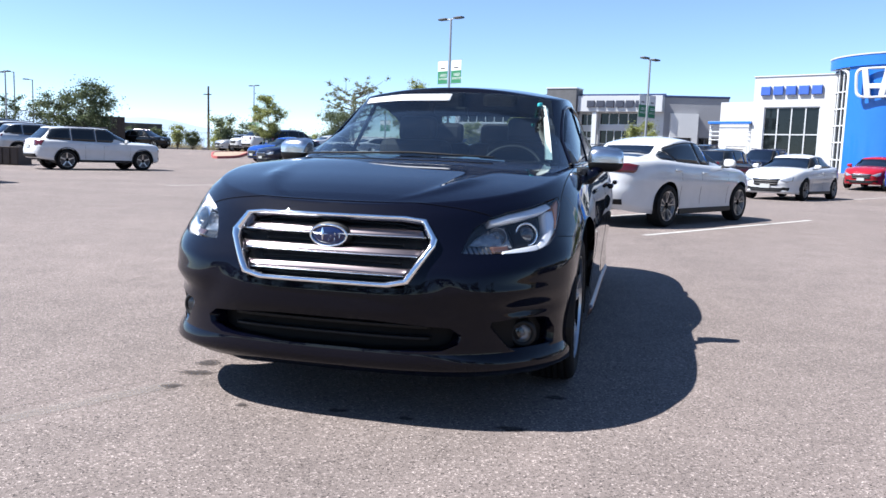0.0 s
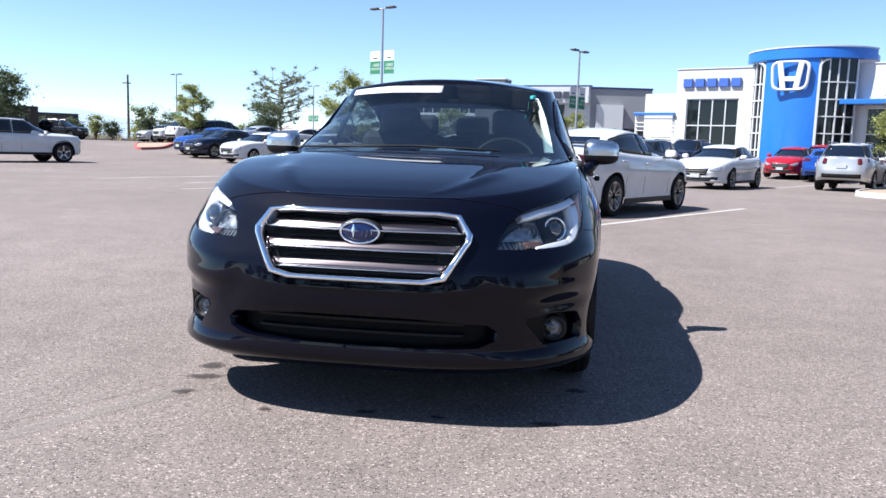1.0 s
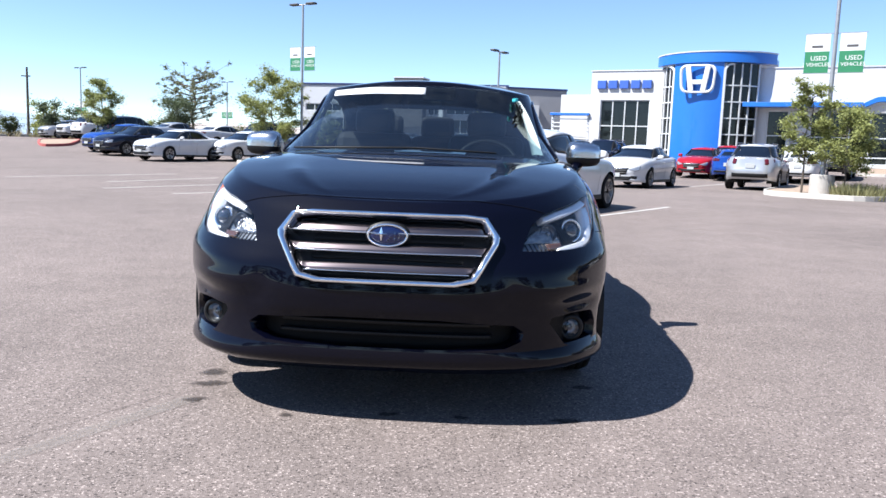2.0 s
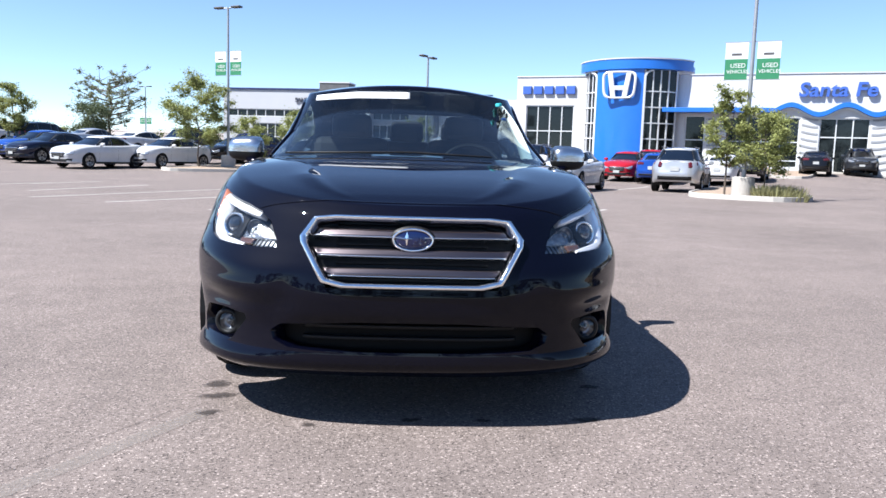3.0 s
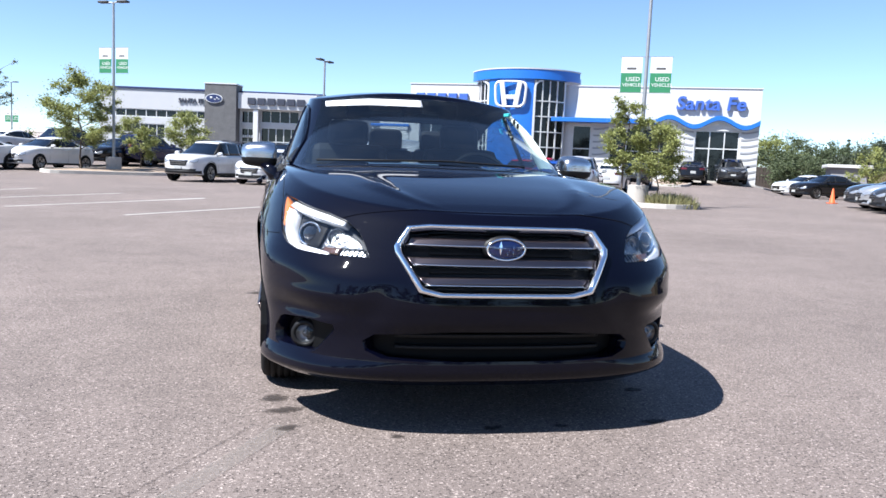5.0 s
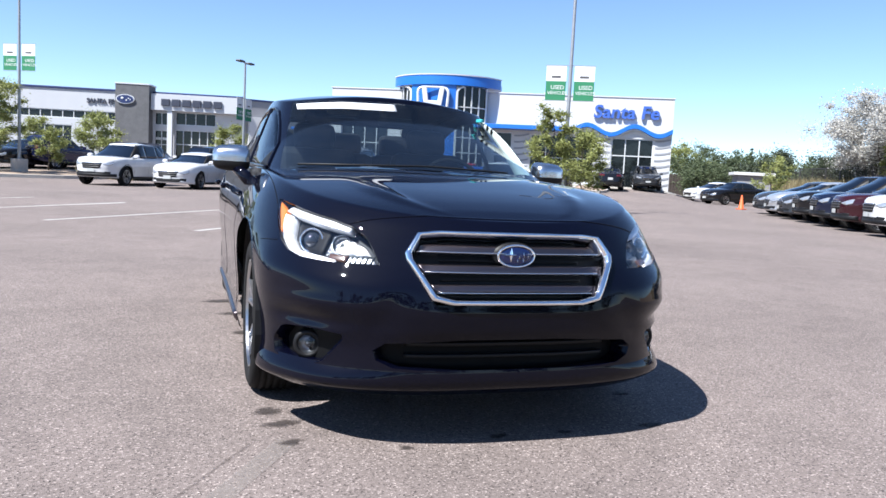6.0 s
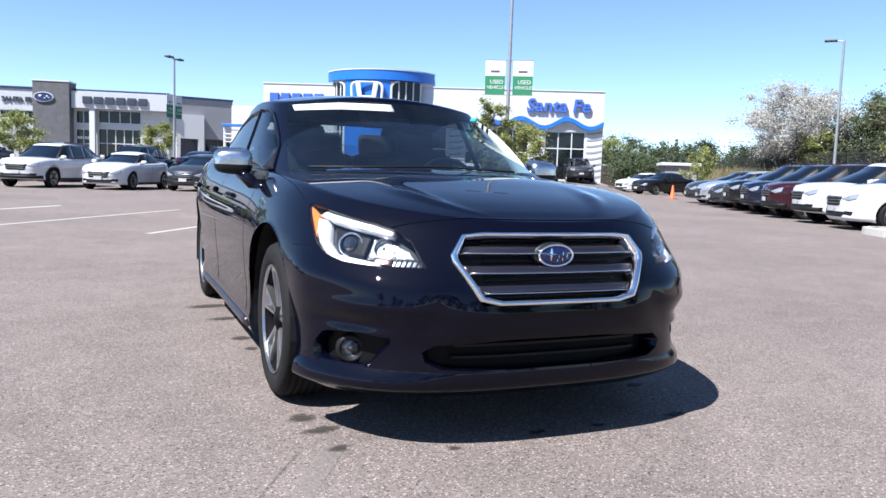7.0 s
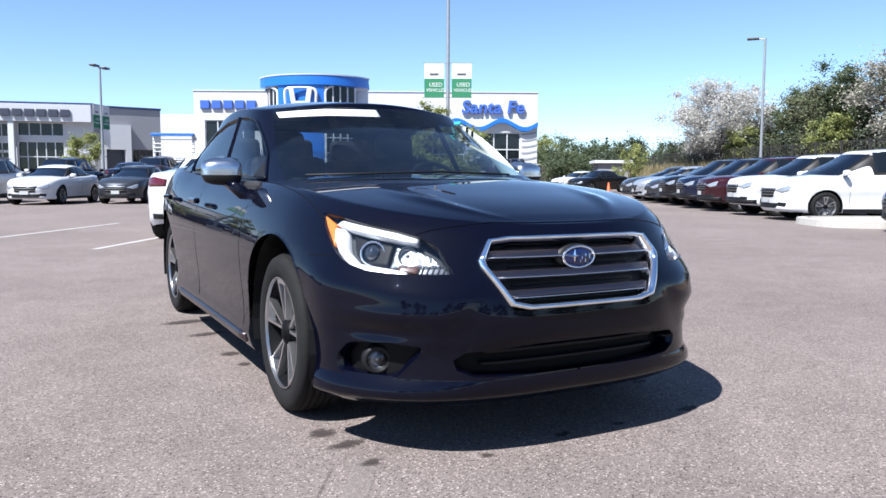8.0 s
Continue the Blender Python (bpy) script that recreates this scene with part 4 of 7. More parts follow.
# painted bay lines and stains on the asphalt
for a, b in (((2.13, 11.26), (6.2, 15.75)), ((-1.85, 14.18), (2.12, 18.55)), ((-1.9, 17.95), (-0.03, 20.2)), ((-3.74, 15.75), (-0.06, 20.0)), ((-5.3, 16.9), (-1.88, 21.6)),
             ((-5.9, 19.3), (-3.9, 23.2)), ((-6.7, 22.7), (-5.4, 25.0)), ((0.06, 12.5), (3.9, 16.8)), ((11.9, 26.9), (16.0, 31.6)), ((-8.4, 20.2), (-6.4, 23.6))):
    strip(a, b, 0.10, 0.004, "parking_line", LINE_WHITE, "worn white painted bay line on the asphalt", "parking line")

strip((-2.25, 2.72), (-1.47, 3.62), 0.010, 0.003, "asphalt_crack", CRACK, "hairline crack in the worn asphalt", "crack")
strip((-2.16, 2.62), (-1.36, 3.58), 0.085, 0.0025, "sealed_crack", SEALER, "pale sealed crack in the worn asphalt", "crack")


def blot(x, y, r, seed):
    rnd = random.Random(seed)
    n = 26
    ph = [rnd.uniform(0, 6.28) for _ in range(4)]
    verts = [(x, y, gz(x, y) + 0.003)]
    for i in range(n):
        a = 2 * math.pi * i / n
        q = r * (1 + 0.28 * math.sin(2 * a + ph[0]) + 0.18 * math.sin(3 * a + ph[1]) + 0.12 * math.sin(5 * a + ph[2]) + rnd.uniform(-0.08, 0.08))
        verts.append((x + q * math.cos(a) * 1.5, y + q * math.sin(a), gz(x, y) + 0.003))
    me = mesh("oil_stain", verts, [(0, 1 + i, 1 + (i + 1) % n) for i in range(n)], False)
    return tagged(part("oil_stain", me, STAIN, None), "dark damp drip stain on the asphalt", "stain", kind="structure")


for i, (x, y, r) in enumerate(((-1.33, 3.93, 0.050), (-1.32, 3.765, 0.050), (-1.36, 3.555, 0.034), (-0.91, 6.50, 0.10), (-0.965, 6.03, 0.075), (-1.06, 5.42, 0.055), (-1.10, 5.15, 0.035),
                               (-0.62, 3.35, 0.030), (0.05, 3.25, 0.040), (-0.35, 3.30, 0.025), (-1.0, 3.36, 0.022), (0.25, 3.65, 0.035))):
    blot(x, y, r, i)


# ---- buildings ----
# turn flat lettering upright: on a wall frame, and on the two faces of a banner
FACE_OUT = Matrix(((1, 0, 0, 0), (0, 0, 1, 0), (0, 1, 0, 0), (0, 0, 0, 1)))
FACE_FRONT = Matrix(((-1, 0, 0, 0), (0, 0, 1, 0), (0, 1, 0, 0), (0, 0, 0, 1)))
FACE_BACK = Matrix(((1, 0, 0, 0), (0, 0, -1, 0), (0, 1, 0, 0), (0, 0, 0, 1)))


def wall_frame(a, b):
    """A pose at the start of a wall from a to b: x along it, y out of its front, z from the lot's level."""
    d = (Vector((*b, 0)) - Vector((*a, 0))).normalized()
    n = Vector((d.y, -d.x, 0))
    rows = Matrix(((d.x, n.x, 0, a[0]), (d.y, n.y, 0, a[1]), (0, 0, 1, 0), (0, 0, 0, 1)))
    return rows


def holed(length, z0, z1, thick, holes, s0=0.0, y=0.0):
    """A wall with its openings cut through, as one shell. holes: (s0, s1, z0, z1)."""
    xs = sorted({s0, length, *[h[0] for h in holes], *[h[1] for h in holes]})
    zs = sorted({z0, z1, *[min(max(h[2], z0), z1) for h in holes], *[min(max(h[3], z0), z1) for h in holes]})
    bm, made = bmesh.new(), {}

    def vert(i, k, back):
        if (i, k, back) not in made:
            made[i, k, back] = bm.verts.new((xs[i], y - thick * back, zs[k]))
        return made[i, k, back]

    def solid(i, k):
        if not (0 <= i < len(xs) - 1 and 0 <= k < len(zs) - 1):
            return False
        mx, mz = (xs[i] + xs[i + 1]) / 2, (zs[k] + zs[k + 1]) / 2
        return not any(h[0] < mx < h[1] and h[2] < mz < h[3] for h in holes)

    for i in range(len(xs) - 1):
        for k in range(len(zs) - 1):
            if solid(i, k):
                for b in (0, 1):
                    bm.faces.new([vert(i, k, b), vert(i + 1, k, b), vert(i + 1, k + 1, b), vert(i, k + 1, b)])
                for di, dk, e in ((-1, 0, ((i, k), (i, k + 1))), (1, 0, ((i + 1, k), (i + 1, k + 1))), (0, -1, ((i, k), (i + 1, k))), (0, 1, ((i, k + 1), (i + 1, k + 1)))):
                    if not solid(i + di, k + dk):
                        bm.faces.new([vert(*e[0], 0), vert(*e[1], 0), vert(*e[1], 1), vert(*e[0], 1)])
    bmesh.ops.recalc_face_normals(bm, faces=bm.faces)
    return bm


def window(parent, s0, s1, z0, z1, cols, rows, y=0.0, frame_mat=None, glass=None, bar=0.07):
    """A glazed opening: frame, bars and one pane a light."""
    fm = frame_mat or SIGN_WHITE
    w = part("window", boxed((s1 - s0, 0.10, bar), ((s0 + s1) / 2, y - 0.12, z0 + bar / 2)), fm, parent)
    part("window_frame", boxed((s1 - s0, 0.10, bar), ((s0 + s1) / 2, y - 0.12, z1 - bar / 2)), fm, w)
    for i in range(cols + 1):
        x = s0 + (s1 - s0) * i / cols
        x = min(max(x, s0 + bar / 2), s1 - bar / 2)
        part("mullion", boxed((bar, 0.09, z1 - z0 - 2 * bar), (x, y - 0.12, (z0 + z1) / 2)), fm, w)
    for j in range(1, len(rows)):
        part("transom", boxed((s1 - s0 - 2 * bar, 0.08, bar), ((s0 + s1) / 2, y - 0.122, rows[j - 1]), 0), fm, w)
    zz = [z0, *rows[: len(rows) - 1], z1] if len(rows) > 1 else [z0, z1]
    for i in range(cols):
        for za, zb in zip(zz, zz[1:]):
            xa, xb = s0 + (s1 - s0) * i / cols, s0 + (s1 - s0) * (i + 1) / cols
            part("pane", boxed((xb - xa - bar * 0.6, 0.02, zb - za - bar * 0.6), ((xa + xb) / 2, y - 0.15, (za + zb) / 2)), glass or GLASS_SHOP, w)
    return w


def lettering(text, height, extrude, material, name, parent, m, label, shear=0.0, bold=0.0):
    cu = bpy.data.curves.new(name, "FONT")
    cu.body, cu.size, cu.extrude, cu.shear, cu.offset = text, height / 0.7, extrude, shear, bold
    ob = bpy.data.objects.new(name, cu)
    scene.collection.objects.link(ob)
    bpy.context.view_layer.update()
    me = bpy.data.meshes.new_from_object(ob.evaluated_get(bpy.context.evaluated_depsgraph_get()))
    bpy.data.objects.remove(ob)
    bpy.data.curves.remove(cu)
    out = part(name, me, material, parent, label)
    out.matrix_local = m
    return out


def sign_bars(parent, s0, s1, z0, z1, n, y, material, name="sign_block"):
    """Plain raised blocks in the place of a name on the wall."""
    w = (s1 - s0) / n
    for i in range(n):
        part(name, boxed((w * 0.80, 0.16, z1 - z0), (s0 + w * (i + 0.5), y + 0.09, (z0 + z1) / 2), bevel=0.04), material, parent)


# white showroom with the blue drum
HL, HR = (17.95, 55.3), (37.3, 40.6)
LEN = math.hypot(HR[0] - HL[0], HR[1] - HL[1])
shop = thing("showroom", wall_frame(HL, HR), "white stucco car showroom with a blue entrance drum and wave trim", "building")
HOLES = [(0.75, 4.3, 1.1, 5.03), (12.0, 13.3, 0.9, 4.36), (14.6, 19.1, 1.05, 4.28), (20.25, 23.1, 0.75, 4.25), (5.2, 11.2, 0.3, 6.9)]
part("wall", holed(LEN, 0.0, 7.03, 0.35, HOLES), STUCCO, shop, "white stucco front wall")
part("side_wall", boxed((0.35, 15.6, 7.03), (LEN - 0.175, -8.15, 3.515)), STUCCO, shop)
part("side_wall", boxed((0.35, 15.6, 7.03), (0.175, -8.15, 3.515)), STUCCO, shop)
part("back_wall", boxed((LEN, 0.3, 7.03), (LEN / 2, -16.1, 3.515)), STUCCO, shop)
part("roof", boxed((LEN - 0.8, 15.6, 0.2), (LEN / 2, -8.15, 6.5)), STUCCO_GREY, shop)
part("parapet_cap", boxed((LEN + 0.1, 0.45, 0.08), (LEN / 2, -0.17, 7.07), bevel=0.02), PANEL_GREY, shop, "pale metal parapet cap")
part("interior_floor", boxed((LEN - 0.8, 15, 0.1), (LEN / 2, -8.2, 0.8)), CONCRETE, shop)
window(shop, 0.75, 4.3, 1.1, 5.03, 4, [3.2, 5.03])
window(shop, 12.0, 13.3, 0.9, 4.36, 1, [2.75, 4.36])
window(shop, 14.6, 19.1, 1.05, 4.28, 4, [1.5, 2.7, 4.28])
window(shop, 20.25, 23.1, 0.80, 4.25, 3, [3.05, 4.25])
sign_bars(shop, 0.4, 4.45, 5.80, 6.42, 5, 0.0, BLUE_SIGN)
# drum
CX, CY, RD = 8.45, -2.06, 4.06


def arc_wall(o0, o1, z0, z1, r, thick, n=24):
    """A piece of the drum between two offsets from its middle."""
    a0, a1 = math.asin(o0 / RD), math.asin(o1 / RD)
    bm, prev = bmesh.new(), None
    for i in range(n + 1):
        a = a0 + (a1 - a0) * i / n
        q = [bm.verts.new((CX + rr * math.sin(a), CY + rr * math.cos(a), z)) for rr, z in ((r, z0), (r, z1), (r - thick, z1), (r - thick, z0))]
        if prev:
            for k in range(4):
                bm.faces.new((prev[k], q[k], q[(k + 1) % 4], prev[(k + 1) % 4]))
        else:
            bm.faces.new(q)
        prev = q
    bm.faces.new(list(reversed(prev)))
    bmesh.ops.recalc_face_normals(bm, faces=bm.faces)
    return bm


drum = part("entrance_drum", arc_wall(-2.30, 0.95, 0.3, 7.4, RD, 0.5, 30), BLUE, shop, "bright blue curved entrance panel")
part("drum_cap", arc_wall(-3.75, 3.72, 7.30, 7.95, RD + 0.12, 0.9, 48), BLUE, drum, "blue overhanging cap")
part("drum_rim", arc_wall(-3.77, 3.74, 7.95, 8.03, RD + 0.16, 1.1, 48), PANEL_GREY, drum, "pale metal rim")
bm = bmesh.new()
bmesh.ops.create_cone(bm, cap_ends=True, segments=48, radius1=RD - 0.3, radius2=RD - 0.3, depth=0.3, matrix=Matrix.Translation((CX, CY, 7.6)))
part("drum_roof", bm, BLUE, drum)
for o0, o1, nn in ((-3.60, -2.42, 3), (1.08, 3.05, 4)):
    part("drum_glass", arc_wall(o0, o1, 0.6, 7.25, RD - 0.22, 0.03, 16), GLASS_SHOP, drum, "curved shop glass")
    for k in range(nn + 1):
        o = o0 + (o1 - o0) * k / nn
        part("drum_mullion", arc_wall(o - 0.035, o + 0.035, 0.6, 7.25, RD - 0.14, 0.10, 1), SIGN_WHITE, drum)
    for z in (1.6, 2.7, 3.75, 4.8, 5.85):
        part("drum_transom", arc_wall(o0, o1, z - 0.035, z + 0.035, RD - 0.13, 0.10, 12), SIGN_WHITE, drum)
    inner = o1 if o0 < 0 else o0
    sg = -1 if o0 < 0 else 1
    part("drum_jamb", arc_wall(min(inner, inner - sg * 0.14), max(inner, inner - sg * 0.14), 0.6, 6.75, RD + 0.02, 0.30, 2), SIGN_WHITE, drum, "white window jamb")
    # arched head of the bay
    bm, prev = bmesh.new(), None
    for i in range(13):
        t = math.pi / 2 * i / 12
        o, z = inner - sg * 0.14 + sg * 0.55 * (1 - math.cos(t)), 6.75 + 0.50 * math.sin(t)
        o2, z2 = inner + sg * 0.55 * (1 - math.cos(t)) * 0.80, 6.75 + 0.40 * math.sin(t)
        q = []
        for oo, z3 in ((o, z), (o2, z2)):
            a = math.asin(oo / RD)
            q += [bm.verts.new((CX + r * math.sin(a), CY + r * math.cos(a), z3)) for r in (RD + 0.02, RD - 0.25)]
        if prev:
            for a, b in ((0, 1), (1, 3), (3, 2), (2, 0)):
                bm.faces.new((prev[a], prev[b], q[b], q[a]))
        prev = q
    bmesh.ops.recalc_face_normals(bm, faces=bm.faces)
    part("drum_arch", bm, SIGN_WHITE, drum)
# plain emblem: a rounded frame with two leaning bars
EM = Matrix.Translation((CX - 0.62, CY + RD + 0.10, 6.22))
pts = []
for i in range(48):
    a = 2 * math.pi * i / 48
    c, s = math.cos(a), math.sin(a)
    pts.append((1.12 * math.copysign(abs(c) ** 0.42, c) * (1 + 0.06 * math.copysign(abs(s) ** 0.42, s)), 0.92 * math.copysign(abs(s) ** 0.42, s)))
bm, rings = bmesh.new(), []
for x, z in pts:
    rings.append([bm.verts.new(EM @ Vector((x * k, y, z * k))) for k, y in ((1.0, 0.0), (1.0, 0.14), (0.93, 0.18), (0.86, 0.14), (0.86, 0.0))])
for a, b in zip(rings, rings[1:] + rings[:1]):
    for j in range(4):
        bm.faces.new((a[j], a[j + 1], b[j + 1], b[j]))
bmesh.ops.recalc_face_normals(bm, faces=bm.faces)
emblem = part("emblem_frame", bm, SIGN_WHITE, drum, "white rounded emblem frame")
for sx in (-1, 1):
    bm = boxed((0.34, 0.16, 1.62), EM @ Vector((sx * 0.50, 0.08, 0.0)), bevel=0.04, tilt=(0, sx * 9))
    part("emblem_bar", bm, SIGN_WHITE, emblem)
part("emblem_bar", boxed((0.75, 0.14, 0.30), EM @ Vector((0, 0.07, -0.20)), bevel=0.04), SIGN_WHITE, emblem)
# straight and wavy blue trim with the name above
part("canopy_band", boxed((6.9, 1.3, 0.30), (14.05, 0.65, 4.67), bevel=0.02), BLUE, shop, "straight blue canopy band")


def wave_z(s):
    return 4.93 + 0.30 * math.cos(2 * math.pi * (s - 18.5) / 3.25)


def wave_strip(f, s0, s1, thick, y0, y1, n=60):
    bm, prev = bmesh.new(), None
    for i in range(n + 1):
        s = s0 + (s1 - s0) * i / n
        z = f(s)
        q = [bm.verts.new((s, y, zz)) for y, zz in ((y0, z - thick), (y1, z - thick), (y1, z), (y0, z))]
        if prev:
            for k in range(4):
                bm.faces.new((prev[k], q[k], q[(k + 1) % 4], prev[(k + 1) % 4]))
        else:
            bm.faces.new(q)
        prev = q
    bm.faces.new(list(reversed(prev)))
    bmesh.ops.recalc_face_normals(bm, faces=bm.faces)
    return bm


part("wave_band", wave_strip(wave_z, 17.45, 24.3, 0.30, -0.02, 0.32), BLUE, shop, "wavy blue trim band")
part("wave_edge", wave_strip(lambda s: wave_z(s) - 0.33, 17.45, 24.3, 0.09, -0.02, 0.20), SIGN_WHITE, shop, "white wave edge")
# wavy shadow lines of the siding, put in as grey-coloured strips
for k in range(8):
    zz = 4.32 - k * 0.44
    for s0, s1 in ((13.45, 14.5), (19.2, 20.15), (23.2, 24.25)):
        part("wave_stripe", wave_strip(lambda s, zz=zz: zz + 0.13 * math.cos(2 * math.pi * (s - 18.5) / 3.25), s0, s1, 0.12, -0.01, 0.03, 10), WAVE_SHADOW, shop, "grey stripe painted as a wavy shadow line on white stucco")
lettering("Santa Fe", 0.86, 0.08, BLUE_SIGN, "sign_letters", shop, Matrix.Translation((18.85, 0.14, 5.62)) @ Matrix.Scale(1.08, 4, (1, 0, 0)) @ FACE_OUT, "blue raised letters", 0.12, 0.028)
# low wing on the far side, with a louvred canopy
wing = thing("low_wing", wall_frame(HL, HR), "low white stucco wing with a blue louvred canopy", "building")
part("wall", boxed((3.1, 3, 5.6), (-1.6, -3.9, 2.8)), STUCCO, wing)
part("canopy", boxed((3.0, 1.2, 0.18), (-1.5, -0.4, 4.0), bevel=0.02), BLUE, wing, "blue canopy edge")
for k in range(4):
    part("louvre", boxed((2.9, 0.25, 0.07), (-1.5, -0.2, 3.65 - k * 0.28), bevel=0.01), SIGN_WHITE, wing)
for s in (-2.9, -0.15):
    part("post", boxed((0.16, 0.16, 4.0), (s, -0.2, 1.95), bevel=0.02), SIGN_WHITE, wing)
window(wing, -2.6, -0.6, 0.9, 2.5, 4, [2.5], y=-2.3)

# pale grey showroom with the stone tower
SA, SB, SC = (-3.6, 81.5), (15.8, 72.8), (21.5, 72.6)
LS = math.hypot(SB[0] - SA[0], SB[1] - SA[1])
gshop = thing("grey_showroom", wall_frame(SA, SB), "pale grey car showroom with a dark stone tower", "building")
GH = [(0.5, 10.2, 4.55, 5.28), (3.0, 6.2, 1.2, 3.92), (13.45, 14.7, 4.35, 5.5), (13.45, 14.7, 0.6, 3.9), (15.3, 18.9, 4.45, 5.6), (15.3, 18.9, 0.6, 4.0)]
part("wall", holed(LS, 0.0, 7.12, 0.35, GH), PANEL_GREY, gshop, "pale grey panel wall")
part("roof", boxed((LS, 10, 0.2), (LS / 2, -5.3, 6.6)), STUCCO_GREY, gshop)
part("back_wall", boxed((LS, 0.3, 7.1), (LS / 2, -10.3, 3.55)), STUCCO_GREY, gshop)
part("roof_trim", boxed((LS + 0.1, 0.5, 0.20), (LS / 2, -0.15, 7.22), bevel=0.02), NAVY, gshop, "navy roof edge trim")
window(gshop, 0.5, 10.2, 4.55, 5.28, 10, [5.28], frame_mat=SIGN_WHITE)
window(gshop, 3.0, 6.2, 1.2, 3.92, 4, [2.6, 3.92], frame_mat=SIGN_WHITE)
window(gshop, 13.45, 14.7, 4.35, 5.5, 2, [5.5], frame_mat=SIGN_WHITE)
window(gshop, 13.45, 14.7, 0.6, 3.9, 2, [2.6, 3.9], frame_mat=SIGN_WHITE)
window(gshop, 15.3, 18.9, 4.45, 5.6, 4, [5.6], frame_mat=SIGN_WHITE)
window(gshop, 15.3, 18.9, 0.6, 4.0, 5, [2.7, 4.0], frame_mat=SIGN_WHITE)
part("tower", boxed((2.95, 2.0, 7.75), (11.82, 0.2, 3.87), bevel=0.03), STONE, gshop, "dark stacked stone tower")
part("tower_cap", boxed((3.05, 2.1, 0.12), (11.82, 0.2, 7.80), bevel=0.02), PANEL_GREY, gshop)
bm = bmesh.new()
bmesh.ops.create_cone(bm, cap_ends=True, segments=40, radius1=1, radius2=1, depth=0.12, matrix=Matrix.Translation((11.25, 1.27, 6.42)) @ Matrix.Rotation(math.pi / 2, 4, "X") @ Matrix.Diagonal((0.80, 0.42, 1, 1)))
ov = part("oval_sign", bm, SIGN_WHITE, gshop, "white-rimmed blue oval sign")
bm = bmesh.new()
bmesh.ops.create_cone(bm, cap_ends=True, segments=40, radius1=1, radius2=1, depth=0.14, matrix=Matrix.Translation((11.25, 1.28, 6.42)) @ Matrix.Rotation(math.pi / 2, 4, "X") @ Matrix.Diagonal((0.72, 0.36, 1, 1)))
part("oval_face", bm, NAVY, ov)
for dx, dz, r in ((-0.25, 0.08, 0.13), (0.12, -0.10, 0.07), (0.30, 0.06, 0.07), (0.45, -0.06, 0.06)):
    bm = bmesh.new()
    bmesh.ops.create_uvsphere(bm, u_segments=10, v_segments=6, radius=1, matrix=Matrix.Translation((11.25 + dx, 1.36, 6.42 + dz)) @ Matrix.Diagonal((r, 0.03, r * 0.8, 1)))
    part("oval_dot", bm, SIGN_WHITE, ov)
part("fascia", boxed((7.9, 0.9, 1.45), (17.3, 0.45, 6.36), bevel=0.02), PANEL_GREY, gshop, "pale grey sign fascia")
sign_bars(gshop, 14.2, 19.7, 6.03, 6.66, 6, 0.9, SIGN_DARK)
part("column", boxed((0.45, 0.5, 5.6), (15.0, 0.55, 2.8), bevel=0.02), SIGN_WHITE, gshop, "white column")
sign_bars(gshop, 13.6, 14.6, 3.0, 3.25, 5, 0.0, SIGN_WHITE, "number_block")
lettering("SANTA FE", 0.40, 0.05, SIGN_DARK, "sign_letters", gshop, Matrix.Translation((7.5, 0.08, 6.02)) @ Matrix.Scale(0.95, 4, (1, 0, 0)) @ FACE_OUT, "dark raised letters", 0.0, 0.012)
gside = thing("grey_side_wing", wall_frame(SB, SC), "grey stucco service wing with a white doorway surround", "building")
LW = math.hypot(SC[0] - SB[0], SC[1] - SB[1])
part("wall", holed(LW, 0.0, 7.0, 0.3, [(0.9, 2.5, 0.0, 3.4), (3.2, 5.5, 1.4, 3.45)]), STUCCO_GREY, gside, "grey stucco wall")
part("side_wall", boxed((0.3, 12, 7.0), (LW - 0.15, -6.3, 3.5)), STUCCO_GREY, gside)
part("roof", boxed((LW, 12, 0.2), (LW / 2, -6.3, 6.6)), STUCCO_GREY, gside)
part("roof_trim", boxed((LW + 0.1, 0.4, 0.18), (LW / 2, -0.1, 7.08), bevel=0.02), NAVY, gside, "navy roof edge trim")
part("door_surround", holed(3.0, 0.0, 5.55, 0.5, [(0.9, 2.5, -0.1, 3.4)], s0=0.55, y=0.45), STUCCO, gside, "white doorway surround")
part("service_door", boxed((1.6, 0.08, 3.4), (1.7, -0.15, 1.7)), SIGN_DARK, gside, "dark service door")
window(gside, 3.2, 5.5, 1.4, 3.45, 4, [3.45], frame_mat=SIGN_DARK)


